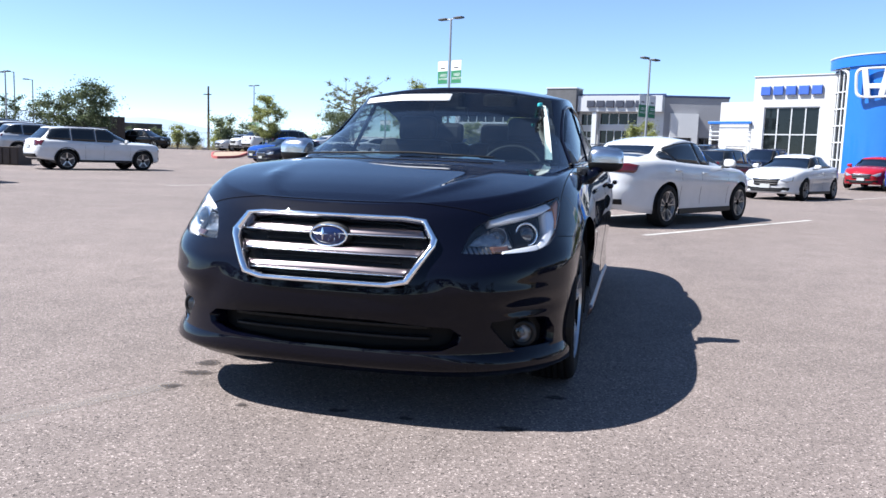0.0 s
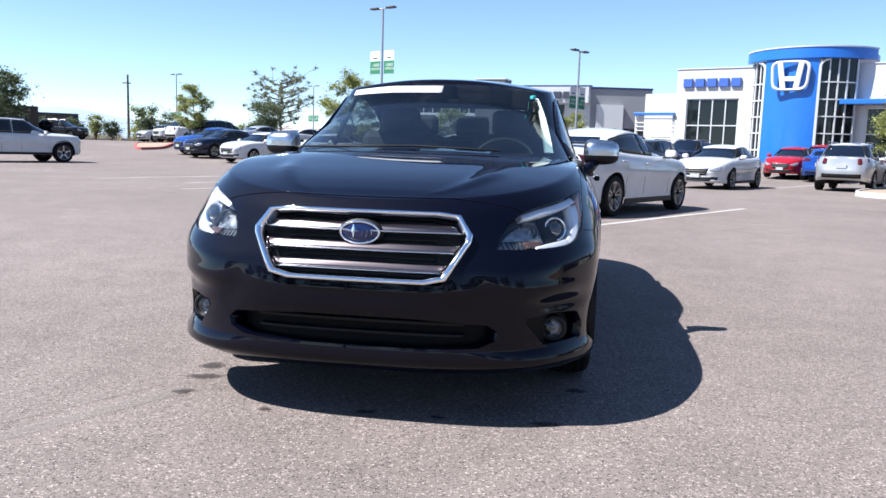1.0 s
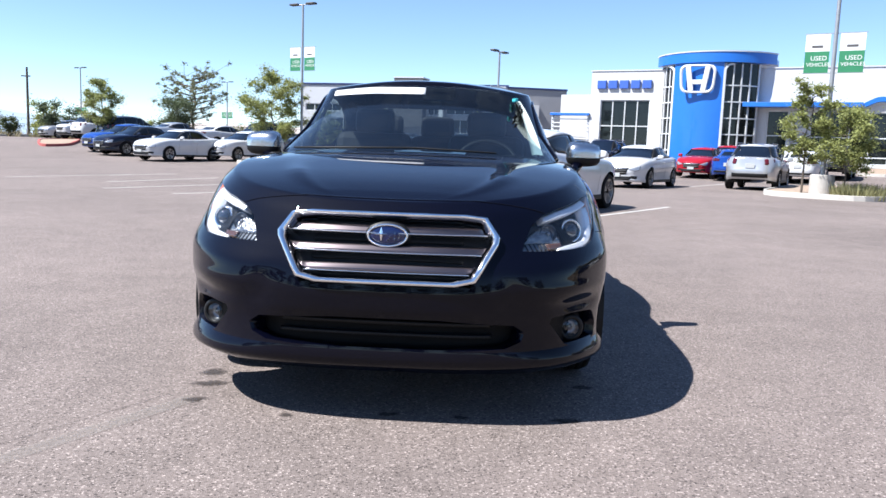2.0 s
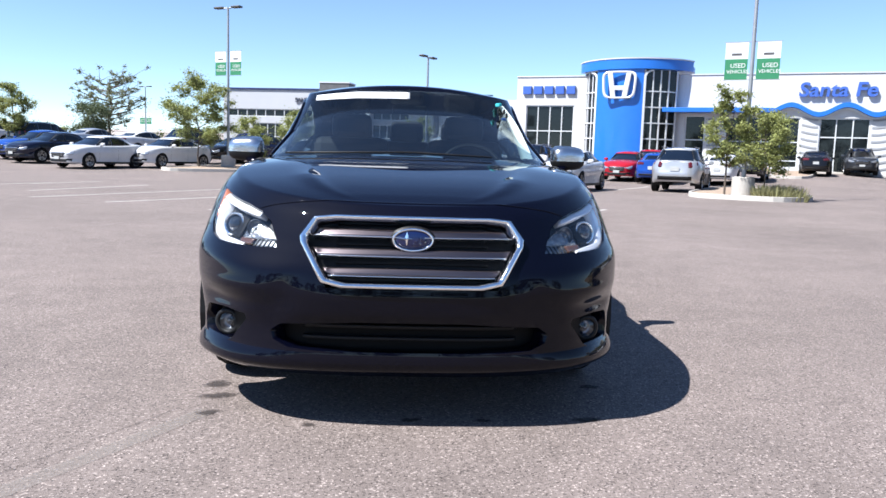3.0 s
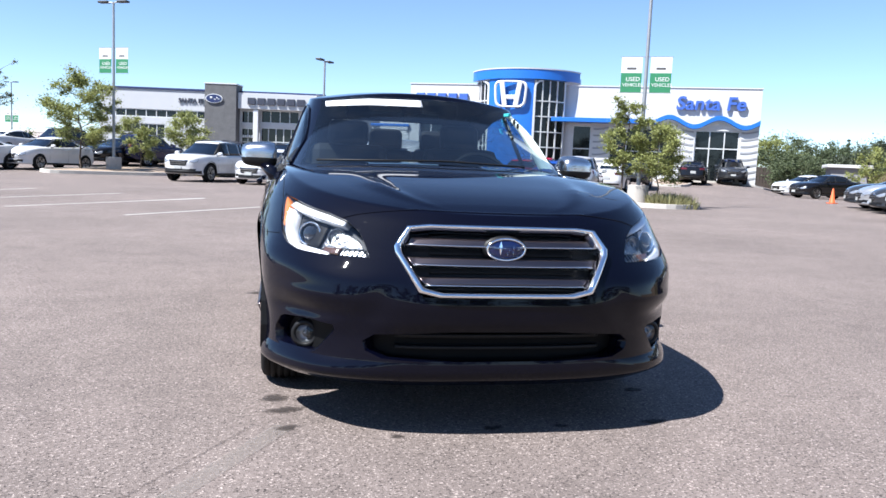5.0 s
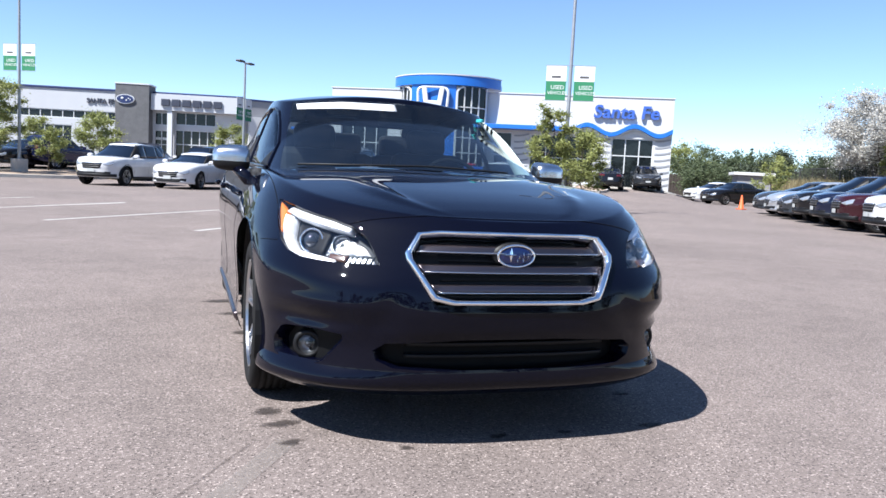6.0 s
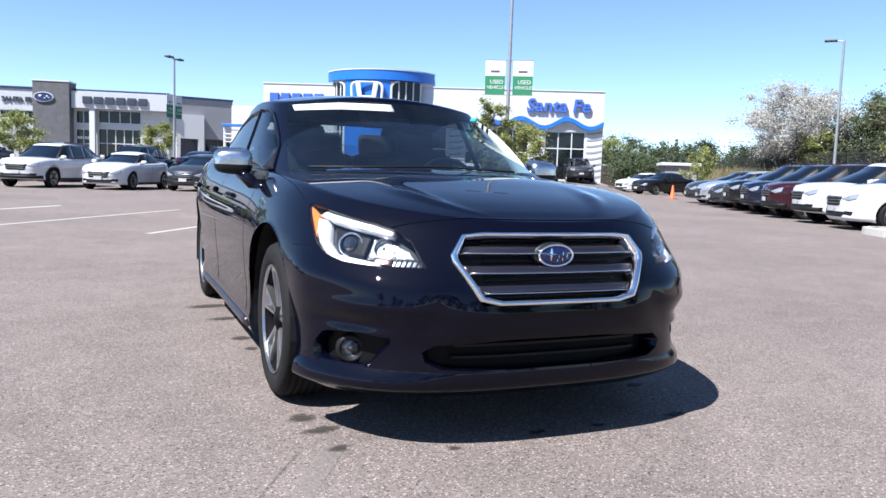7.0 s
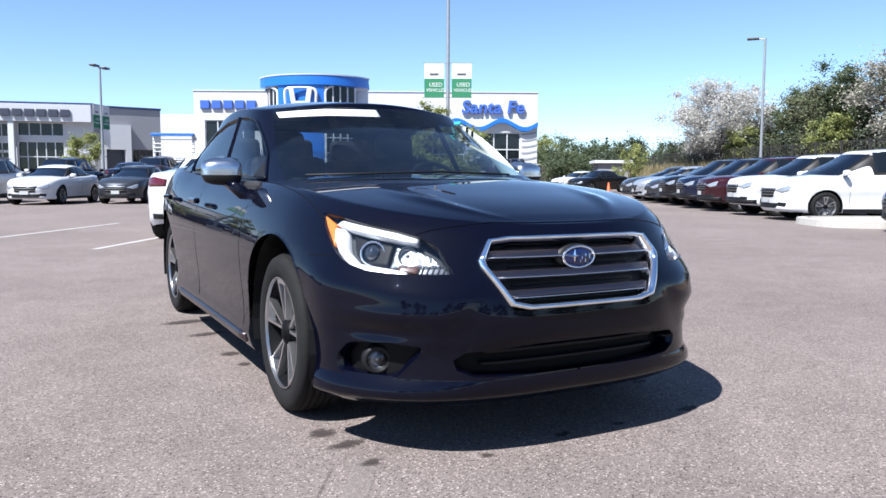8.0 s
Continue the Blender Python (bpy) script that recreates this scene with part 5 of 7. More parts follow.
# ---- lamp posts with banners ----
def lamp_post(x, y, h, turn, heads, label, base=0.7, banners=False, material=None, radius=0.07, top=None):
    m = material or STEEL
    ob = thing("street_lamp", on_ground(x, y, turn), label, "street lamp")
    if base:
        v, f = lathe([(0.001, 0.0), (0.34, 0.0), (0.34, base - 0.03), (0.31, base), (0.001, base)], 32, "Z")
        part("footing", mesh("footing", v, f, False), CONCRETE, ob, "round concrete footing")
    part("pole", rod(bmesh.new(), (0, 0, base * 0.95), (0, 0, h), radius, radius * 0.7, 14), m, ob)
    for sx in ((-1, 1) if heads == 2 else (-1,)):
        part("arm", rod(bmesh.new(), (0, 0, h - 0.04), (sx * 0.42, 0, h + 0.0), 0.03, 0.03, 8), m, ob)
        part("lamp_head", boxed((0.52, 0.28, 0.09), (sx * 0.52, 0, h), bevel=0.025), BRONZE, ob, "flat dark lamp head")
    if banners:
        zt = banners
        for sx in (-1, 1):
            b = part("banner", boxed((0.66, 0.012, 0.50), (sx * 0.46, 0, zt - 0.25)), BANNER_WHITE, ob, "white and green cloth banner")
            part("banner_foot", boxed((0.66, 0.012, 0.62), (sx * 0.46, 0, zt - 0.81)), BANNER_GREEN, b, "green banner half")
            for dz in (0.01, -1.13):
                part("banner_arm", rod(bmesh.new(), (sx * 0.05, 0, zt + dz), (sx * 0.82, 0, zt + dz), 0.012, 0.012, 6), STEEL, b)
            part("banner_bar", boxed((0.30, 0.02, 0.07), (sx * 0.46, 0, zt - 0.36)), PLASTIC_GREY, b)
            for text, dz, hh in (("USED", -0.76, 0.13), ("VEHICLES", -0.93, 0.105)):
                for back in (0, 1):
                    mm = Matrix.Translation((sx * 0.46 + (0.27 if not back else -0.27), -0.010 if back else 0.010, zt + dz)) @ (FACE_FRONT if not back else FACE_BACK)
                    if text == "USED":
                        mm = Matrix.Translation((-0.10 if not back else 0.10, 0, 0)) @ mm
                    lettering(text, hh, 0.002, BANNER_WHITE, "banner_letters", b, mm, "")
    return ob


lamp_post(-2.16, 39.95, 7.7, 140, 2, "tall twin-head lamp post with white and green banners", banners=5.65)
lamp_post(13.75, 21.75, 8.6, 140, 2, "tall steel lamp post with used vehicle banners", banners=4.80)
lamp_post(8.08, 41.63, 6.1, 48, 2, "tall twin-head lamp post before the grey showroom", banners=4.25)
lamp_post(31.2, 20.25, 7.3, -60, 1, "tall single-head lamp post behind the parked row", base=1.0)
lamp_post(-11.3, 84.8, 6.4, 140, 2, "twin-head lamp post in the far lot", banners=3.8)
lamp_post(-23.5, 77.3, 6.5, 140, 2, "twin-head lamp post in the far lot", banners=3.4)
lamp_post(-35.9, 56.7, 5.3, 140, 2, "twin-head lamp post in the far lot")
lamp_post(-41.3, 66.4, 6.2, 30, 1, "single-head lamp post in the far lot")
lamp_post(-42.0, 70.3, 5.9, 30, 1, "single-head lamp post in the far lot")
up = thing("utility_pole", on_ground(-28.05, 77.1), "weathered wooden utility pole", "utility pole")
part("pole", rod(bmesh.new(), (0, 0, -0.2), (0, 0, 6.3), 0.13, 0.09, 10), BARK, up)
part("crossarm", boxed((0.8, 0.1, 0.1), (-0.1, 0, 5.5)), BARK, up)


# ---- plants, islands, distance ----
def leaves_mesh(name, centres, spread, n, size, rng, flat=0.6):
    """Many small leaves scattered round clump centres."""
    centres, spread = np.asarray(centres, float), np.asarray(spread, float)
    pick = rng.integers(0, len(centres), n)
    d = rng.normal(size=(n, 3))
    d /= np.linalg.norm(d, axis=1, keepdims=True)
    r = np.minimum(np.abs(rng.normal(size=n)) * 0.62, 1.7)
    c = centres[pick] + d * (r * spread[pick])[:, None] * np.array([1, 1, 0.75])
    u = rng.normal(size=(n, 3))
    u[:, 2] *= flat
    u /= np.linalg.norm(u, axis=1, keepdims=True)
    w = np.cross(u, rng.normal(size=(n, 3)))
    w /= np.linalg.norm(w, axis=1, keepdims=True)
    s = size * rng.uniform(0.6, 1.4, n)[:, None]
    verts = np.stack([c - u * s, c + w * s * 0.45, c + u * s, c - w * s * 0.45], 1).reshape(-1, 3)
    me = bpy.data.meshes.new(name)
    me.from_pydata(verts.tolist(), [], [(4 * i, 4 * i + 1, 4 * i + 2, 4 * i + 3) for i in range(n)])
    me.update()
    return me


def tree(x, y, h, width, bare, leaf, n, size, seed, label, name="tree", z=None, limbs=9, clump=0.42, lean=0.0, thick=0.06, tiers=False):
    """A tapered trunk with bent limbs and a crown of leaf clumps. bare: how far up the trunk is free of leaves."""
    rng, rnd = np.random.default_rng(seed), random.Random(seed)
    ob = thing(name, pose(x, y, gz(x, y) if z is None else z), label, "tree" if name == "tree" else name)
    bm, p = bmesh.new(), Vector((0, 0, -0.1))
    top = Vector((lean * h, 0, h * 0.86))
    prev, steps, path = p, 7, []
    for i in range(1, steps + 1):
        f = i / steps
        q = Vector((top.x * f + rnd.uniform(-1, 1) * 0.03 * h * (f < 1), rnd.uniform(-1, 1) * 0.03 * h, top.z * f))
        rod(bm, prev, q, thick * h / 4 * (1 - 0.8 * (i - 1) / steps), thick * h / 4 * (1 - 0.8 * f), 8)
        path.append((prev, q))
        prev = q
    centres, spread = [], []
    for k in range(limbs):
        f = bare + (0.97 - bare) * (k + 0.5) / limbs
        seg = path[min(int(f * steps), steps - 1)]
        base = seg[0].lerp(seg[1], f * steps % 1.0)
        a = k * 2.4 + rnd.uniform(-0.5, 0.5)
        reach = width / 2 * (math.sin(math.pi * min(0.15 + 0.75 * (f - bare) / (1 - bare), 1.0)) ** 0.7) * rnd.uniform(0.7, 1.05)
        rise = h * (0.02 if tiers else rnd.uniform(0.06, 0.16))
        tip = base + Vector((math.cos(a) * reach, math.sin(a) * reach, rise))
        mid = base.lerp(tip, 0.5) + Vector((0, 0, -0.02 * h))
        rod(bm, base, mid, thick * h / 9, thick * h / 13, 6)
        rod(bm, mid, tip, thick * h / 13, thick * h / 40, 6)
        twigs = [(tip, 0.8), (base.lerp(tip, 0.55), 0.8), (base.lerp(tip, 0.8), 0.8)]
        for _ in range(4):
            q = base.lerp(tip, rnd.uniform(0.45, 1.0)) + Vector((rnd.uniform(-1, 1), rnd.uniform(-1, 1), rnd.uniform(-0.6, 1.0))) * width * 0.15
            rod(bm, base.lerp(tip, 0.5), q, thick * h / 22, thick * h / 70, 5)
            twigs.append((q, 0.62))
        for q, w in twigs:
            centres.append(q)
            spread.append(width * clump * 0.5 * w * rnd.uniform(0.6, 1.15))
    centres.append(prev)
    spread.append(width * clump * 0.35)
    part("trunk", bm, BARK, ob, "grey-brown bark")
    part("crown", leaves_mesh("crown", centres, spread, n, size, rng), leaf, ob)
    return ob


def shrub(x, y, h, width, leaf, n, size, seed, label, z=None, name="shrub"):
    rng, rnd = np.random.default_rng(seed), random.Random(seed)
    ob = thing(name, pose(x, y, gz(x, y) if z is None else z), label, name)
    bm, centres, spread = bmesh.new(), [], []
    for k in range(7):
        a = k * 0.9 + rnd.uniform(-0.3, 0.3)
        tip = Vector((math.cos(a) * width * 0.32 * rnd.uniform(0.4, 1), math.sin(a) * width * 0.32 * rnd.uniform(0.4, 1), h * rnd.uniform(0.45, 0.85)))
        rod(bm, (0, 0, -0.05), tip, 0.03 * h / 2, 0.008 * h / 2, 6)
        centres += [tip, tip * 0.6]
        spread += [width * 0.24 * rnd.uniform(0.7, 1.2), width * 0.26]
    part("trunk", bm, BARK, ob)
    part("foliage", leaves_mesh("foliage", centres, spread, n, size, rng), leaf, ob)
    return ob


def tussocks(name, spots, h, material, seed, label, blades=60, zf=None):
    """Clumps of thin upright blades as one spread."""
    rng = np.random.default_rng(seed)
    verts, faces = [], []
    for x, y, s in spots:
        z0 = (zf or gz)(x, y)
        for _ in range(blades):
            a, r = rng.uniform(0, 6.28), s * 0.35 * rng.random() ** 0.5
            bx, by = x + math.cos(a) * r, y + math.sin(a) * r
            hh, l = h * s * rng.uniform(0.5, 1.1), rng.uniform(0.1, 0.5) * h * s
            t = rng.uniform(0, 6.28)
            w = 0.012 * (1 + s)
            i = len(verts)
            verts += [(bx - math.sin(t) * w, by + math.cos(t) * w, z0), (bx + math.sin(t) * w, by - math.cos(t) * w, z0), (bx + math.cos(a) * l, by + math.sin(a) * l, z0 + hh)]
            faces.append((i, i + 1, i + 2))
    me = mesh(name, verts, faces, False)
    return tagged(part(name, me, material, None), label, "grass", kind="stuff")


def island(name, outline, h, top_mat, label, curb_mat=None, curb=0.16):
    """A planted island: a kerb of real height round a filled bed."""
    n = len(outline)
    cx, cy = sum(q[0] for q in outline) / n, sum(q[1] for q in outline) / n
    ob = thing(name, Matrix(), label, "island", kind="structure")
    pts = []
    for i in range(n):
        a, b = outline[i], outline[(i + 1) % n]
        for k in range(6):
            pts.append((a[0] + (b[0] - a[0]) * k / 6, a[1] + (b[1] - a[1]) * k / 6))
    # round the corners
    for _ in range(3):
        pts = [tuple((pts[i - 1][c] + 2 * pts[i][c] + pts[(i + 1) % len(pts)][c]) / 4 for c in (0, 1)) for i in range(len(pts))]
    bm, rings = bmesh.new(), []
    for x, y in pts:
        d = Vector((cx - x, cy - y)).normalized() * curb
        z = gz(x, y)
        rings.append([bm.verts.new(q) for q in ((x, y, z - 0.02), (x + d.x * 0.12, y + d.y * 0.12, z + h - 0.01), (x + d.x * 0.25, y + d.y * 0.25, z + h), (x + d.x, y + d.y, z + h), (x + d.x, y + d.y, z + h - 0.06))])
    for a, b in zip(rings, rings[1:] + rings[:1]):
        for j in range(4):
            bm.faces.new((a[j], a[j + 1], b[j + 1], b[j]))
    bmesh.ops.recalc_face_normals(bm, faces=bm.faces)
    part("kerb", bm, curb_mat or CONCRETE, ob, "pale concrete kerb")
    bm = bmesh.new()
    c = bm.verts.new((cx, cy, gz(cx, cy) + h))
    v = [bm.verts.new((x + (cx - x) * 0.04, y + (cy - y) * 0.04, gz(x, y) + h - 0.035)) for x, y in pts]
    for i in range(len(v)):
        bm.faces.new((c, v[i], v[(i + 1) % len(v)]))
    part("bed", bm, top_mat, ob)
    return ob


island("planted_island", [(-4.6, 36.9), (0.4, 38.0), (3.6, 41.6), (0.6, 43.2), (-2.3, 42.3), (-3.9, 39.9), (-5.2, 38.0)], 0.15, GRAVEL, "kerbed planted island with buff gravel")
island("planted_island", [(12.0, 22.5), (13.8, 20.1), (15.6, 20.6), (19.6, 26.8), (20.4, 30.6), (17.6, 29.4)], 0.15, GRAVEL, "kerbed planted island with buff gravel")
island("planted_island", [(27.0, 38.3), (28.6, 36.9), (33.5, 42.0), (31.5, 43.5)], 0.15, GRAVEL, "kerbed planted island before the showroom")
island("kerb_island", [(14.5, 10.4), (12.95, 8.5), (16.9, 5.2), (18.4, 7.1)], 0.15, CONCRETE, "bare concrete kerb island beside the parked row")
island("planted_island", [(-18.2, 50.5), (-16.0, 44.6), (-15.0, 46.6), (-16.4, 53.5)], 0.15, GRAVEL, "kerbed island with a red painted kerb", CURB_RED)
island("verge", [(-62, 70), (-27.6, 76.0), (8, 96), (-10, 140), (-90, 120)], 0.25, SOIL, "dry earth verge beyond the lot")
island("kerb_island", [(-31.5, 70.0), (-28.0, 75.4), (-40, 76), (-46, 72)], 0.15, SOIL, "kerbed strip beyond the lot")
island("apron", [(31.8, 46.2), (38.6, 41.3), (37.4, 39.6), (30.5, 44.6)], 0.12, CONCRETE, "concrete apron before the showroom doors")

tree(-3.5, 39.8, 4.75, 3.0, 0.22, LEAF, 22000, 0.048, 3, "young green tree with an open crown", limbs=16, clump=0.42, thick=0.04)
tree(-0.9, 42.2, 2.2, 1.5, 0.30, LEAF, 7000, 0.045, 31, "small green tree in the island", clump=0.5)
tree(13.25, 21.95, 3.6, 1.35, 0.30, LEAF, 13000, 0.038, 5, "young green tree beside the lamp post", limbs=14, clump=0.46, thick=0.04)
tree(14.05, 21.15, 2.85, 1.65, 0.30, LEAF, 14000, 0.038, 6, "young green tree beside the lamp post", limbs=14, clump=0.46, thick=0.04)
tree(1.9, 50.0, 3.0, 2.6, 0.25, LEAF, 13000, 0.055, 7, "young green tree before the grey showroom", clump=0.55)
tree(9.8, 52.3, 2.8, 2.2, 0.25, LEAF, 11000, 0.055, 8, "young green tree before the grey showroom", clump=0.55)
tree(-1.4, 54.8, 2.6, 2.0, 0.25, LEAF, 8000, 0.055, 81, "young green tree before the grey showroom", clump=0.55)
tree(-13.7, 79.2, 7.4, 7.8, 0.34, LEAF_PINE, 14000, 0.075, 9, "open-crowned olive pine on the verge", limbs=22, clump=0.14, thick=0.085)
shrub(-14.2, 74.5, 4.3, 4.4, LEAF_DARK, 14000, 0.07, 91, "dense green shrub under the pine")
tree(-14.7, 51.6, 4.1, 2.0, 0.14, LEAF, 18000, 0.05, 10, "slender young tree in the island", limbs=16, clump=0.55)
tree(-30.2, 57.0, 4.5, 4.9, 0.16, LEAF_DARK, 16000, 0.09, 11, "broad dark green tree", limbs=12, clump=0.5)
tree(-36.5, 60.6, 3.6, 5.0, 0.15, LEAF_DARK, 6000, 0.09, 12, "low spreading green tree")
for i, (x, y, h, w) in enumerate(((-23.9, 69.1, 3.3, 2.8), (-22.4, 71.0, 2.9, 2.8), (-16.1, 77.9, 2.6, 2.8), (-18.1, 78.5, 2.4, 2.4), (-19.9, 79, 2.6, 2.4), (-22.3, 65.4, 3.1, 2.6), (-10.0, 80.0, 2.0, 2.6),
                                  (-7.5, 81.5, 1.8, 2.4), (-27.2, 70.6, 1.7, 2.2), (-29.4, 72.6, 2.6, 1.8), (-31.5, 73.5, 2.0, 2.4), (-34.0, 74.0, 2.4, 2.6), (-26.0, 74.5, 1.6, 2.6))):
    shrub(x, y, h, w, LEAF_DARK if i % 3 else LEAF, 2600, 0.085, 100 + i, "green shrub on the dry verge")
rnd = random.Random(4)
tussocks("dry_grass", [(-60 + rnd.random() * 62, 74 + rnd.random() * 12, rnd.uniform(0.8, 1.8)) for _ in range(420)], 0.6, LEAF_DRY, 5, "dry straw-coloured grass on the verge", 26)
tussocks("island_grass", [(14.0 + rnd.random() * 1.1, 20.5 + rnd.random() * 1.6, rnd.uniform(0.5, 1.0)) for _ in range(60)], 0.55, leaf_mat("dull_green_blades", (0.26, 0.25, 0.12)), 6, "tufted ornamental grass in the island", 70)
tussocks("island_grass", [(0.4 + rnd.random() * 1.8, 38.6 + rnd.random() * 2.2, rnd.uniform(0.6, 1.2)) for _ in range(30)], 0.6, LEAF_DRY, 7, "tufted dry grass in the island", 50)

# dark timber enclosures, brown box, far wall
for x, y, w, h, t, mt, lb in ((-34.6, 68.2, 4.0, 2.7, 27, BROWN_BOX, "dark brown slatted enclosure"), (-35.6, 79.0, 3.6, 2.5, 27, BRONZE, "black slatted timber enclosure"), (-20.6, 32.6, 1.5, 0.75, 10, BROWN_BOX, "low brown slatted planter box"),
                              (58.8, 58.9, 6.0, 2.3, -40, BROWN_BOX, "brown slatted boundary fence"), (66.5, 53.6, 6.0, 3.2, -38, BRONZE, "dark slatted boundary fence")):
    ob = thing("enclosure", on_ground(x, y, t), lb, "enclosure")
    part("core", boxed((w, 1.4 if w < 5 else 0.2, h), (0, 0, h / 2), bevel=0.02), mt, ob)
    n = int(w / 0.3)
    for i in range(n):
        part("slat", boxed((0.24, 0.05, h - 0.06), (-w / 2 + (i + 0.5) * w / n, -(0.73 if w < 5 else 0.13), h / 2)), mt, ob)
fb = thing("far_building", on_ground(51.5, 45.5, -42), "low pale building with a flat white roof", "building")
part("wall", boxed((2.6, 3, 2.2), (0, 0, 1.1)), STUCCO_GREY, fb)
part("roof", boxed((3.2, 3.6, 0.25), (0, 0, 2.35), bevel=0.03), STUCCO, fb)

# bank with a fence and trees behind the parked row
BA, BB = Vector((60.0, 51.0, 0)), Vector((35.0, 9.0, 0))
BD = (BB - BA).normalized()
BN = Vector((BD.y, -BD.x, 0))
BN = BN if BN.dot(Vector((-1.4, 0.7, 0)) - BA) > 0 else -BN


def bank_z(d):
    return -0.1 + 1.9 * smooth((4.2 - d) / 3.8)


def bank_at(s, d):
    q = BA + BD * s + BN * d
    return q


def bank_height(x, y):
    q = Vector((x, y, 0)) - BA
    return -0.12 + (bank_z(q.dot(BN)) + 0.12) * smooth((q.dot(BD) - 1.0) / 7.0)


bl = (BB - BA).length
verts, faces, nn = [], [], 13
for i in range(41):
    for j in range(nn):
        q = bank_at(0.5 + (bl + 21.5) * i / 40, 5.0 - 25.0 * j / (nn - 1))
        verts.append((q.x, q.y, bank_height(q.x, q.y) + 0.10 * noise.noise(q * 0.4)))
bank = tagged(part("bank", mesh("bank", verts, grid_faces(41, nn)), SOIL, None), "dry grassy bank behind the parked row", "bank", kind="structure")
rnd = random.Random(8)
spots = []
for _ in range(800):
    q = bank_at(rnd.uniform(4, bl + 10), rnd.uniform(0.3, 3.6))
    spots.append((q.x, q.y, rnd.uniform(0.7, 1.5)))
tussocks("bank_grass", spots, 0.55, LEAF_DRY, 9, "dry straw-coloured grass on the bank", 22, bank_height)
fence = thing("fence", Matrix(), "dark steel mesh fence on the bank", "fence")
fp = boxed((0.07, 0.07, 1.5), (0, 0, 0.70)), boxed((0.05, 0.012, 1.25), (0, 0, 0))
post_me, pick_me = bpy.data.meshes.new("post"), bpy.data.meshes.new("picket")
fp[0].to_mesh(post_me), fp[1].to_mesh(pick_me)
turn = math.degrees(math.atan2(BD.y, BD.x))
for i in range(22):
    q = bank_at(i * 2.4 + 5, -0.2)
    o = part("post", post_me, BRONZE, fence)
    o.matrix_world = pose(q.x, q.y, bank_height(q.x, q.y), 0, 0, turn)
    if i < 21:
        w = bank_at(i * 2.4 + 6.2, -0.2)
        for zz in (0.20, 1.35):
            r = part("rail", boxed((2.4, 0.04, 0.05), (0, 0, 0)), BRONZE, fence)
            r.matrix_world = pose(w.x, w.y, bank_height(w.x, w.y) + zz, 0, 0, turn)
        for k in range(10):
            w = bank_at(i * 2.4 + 5.12 + k * 0.24, -0.2)
            o = part("picket", pick_me, BRONZE, fence)
            o.matrix_world = pose(w.x, w.y, bank_height(w.x, w.y) + 0.77, 0, 0, turn)
rnd = random.Random(12)
for i in range(13):
    s = 6 + i * 3.7
    q = bank_at(s, -3.0 - rnd.random() * 3)
    near = s / bl
    pale = i in (8, 10, 12)
    h = (2.5 + 2.3 * smooth(near * 1.4)) * rnd.uniform(0.85, 1.15) + (0.8 if pale else 1.0 if i in (5, 6, 7) else 0)
    tree(q.x, q.y, h, h * 1.05, 0.12, LEAF_GREY if pale else (LEAF_DARK if i % 2 else LEAF_PINE), 26000, 0.085, 200 + i, "pale silvery tree in blossom behind the fence" if pale else "dense green tree behind the fence", z=bank_height(q.x, q.y), limbs=11, clump=0.5)
tree(51.2, 34.4, 6.2, 7.6, 0.25, LEAF_WHITE, 60000, 0.075, 190, "tall pale tree in full blossom behind the fence", z=1.7, limbs=28, clump=0.42, thick=0.05)
for s, d, h, w, lf, words in ((13.2, -4.4, 3.6, 5.0, LEAF_WHITE, "low pale tree in blossom behind the fence"), (10.2, -3.6, 2.7, 4.2, LEAF_PINE, "low olive-green tree behind the fence"), (20.6, -1.7, 3.0, 3.0, LEAF, "young green tree beside the fence"), (31.0, -1.6, 3.2, 3.2, LEAF, "young green tree beside the fence")):
    q = bank_at(s, d)
    tree(q.x, q.y, h, w, 0.09, lf, 16000, 0.08, 230 + int(s), words, z=bank_height(q.x, q.y), limbs=14, clump=0.45)
for i in range(20):
    q = bank_at(5 + i * 2.6, -1.6 - rnd.random() * 0.8)
    shrub(q.x, q.y, 2.4 * rnd.uniform(0.8, 1.2), 3.2, LEAF_HEDGE, 4000, 0.085, 300 + i, "dense green hedge shrub behind the fence", z=bank_height(q.x, q.y))
# trees past the end of the lot
for i, (x, y, h, w, lf) in enumerate(((64, 66, 6.0, 6, LEAF), (68, 62, 5.2, 6, LEAF_DARK), (73, 72, 6.5, 6, LEAF_DARK), (80, 66, 5.0, 7, LEAF), (60, 72, 5.0, 6, LEAF_DARK), (88, 74, 6.5, 8, LEAF_DARK), (84, 58, 5.0, 8, LEAF), (76, 56, 4.6, 6, LEAF_DARK), (70, 80, 5.5, 9, LEAF_DARK), (95, 66, 6.0, 9, LEAF_DARK), (59.4, 59.2, 5.4, 7, LEAF_DARK), (56.1, 54.1, 4.6, 6, LEAF_DARK), (65.1, 59.8, 5.0, 7, LEAF_DARK), (60.2, 53.4, 4.2, 6, LEAF_HEDGE), (66.4, 56.2, 4.8, 7, LEAF_DARK), (64.6, 52.4, 5.0, 7, LEAF_HEDGE), (62.9, 48.7, 5.2, 7, LEAF_DARK))):
    tree(x, y, h * (0.72 if i > 9 and i % 3 else 0.95), w, 0.15, lf, 9000, 0.11, 400 + i, "far green tree beyond the lot", clump=0.5)
tree(43.2, 36.9, 3.3, 2.6, 0.2, LEAF, 3500, 0.07, 450, "young green tree at the end of the parked row")
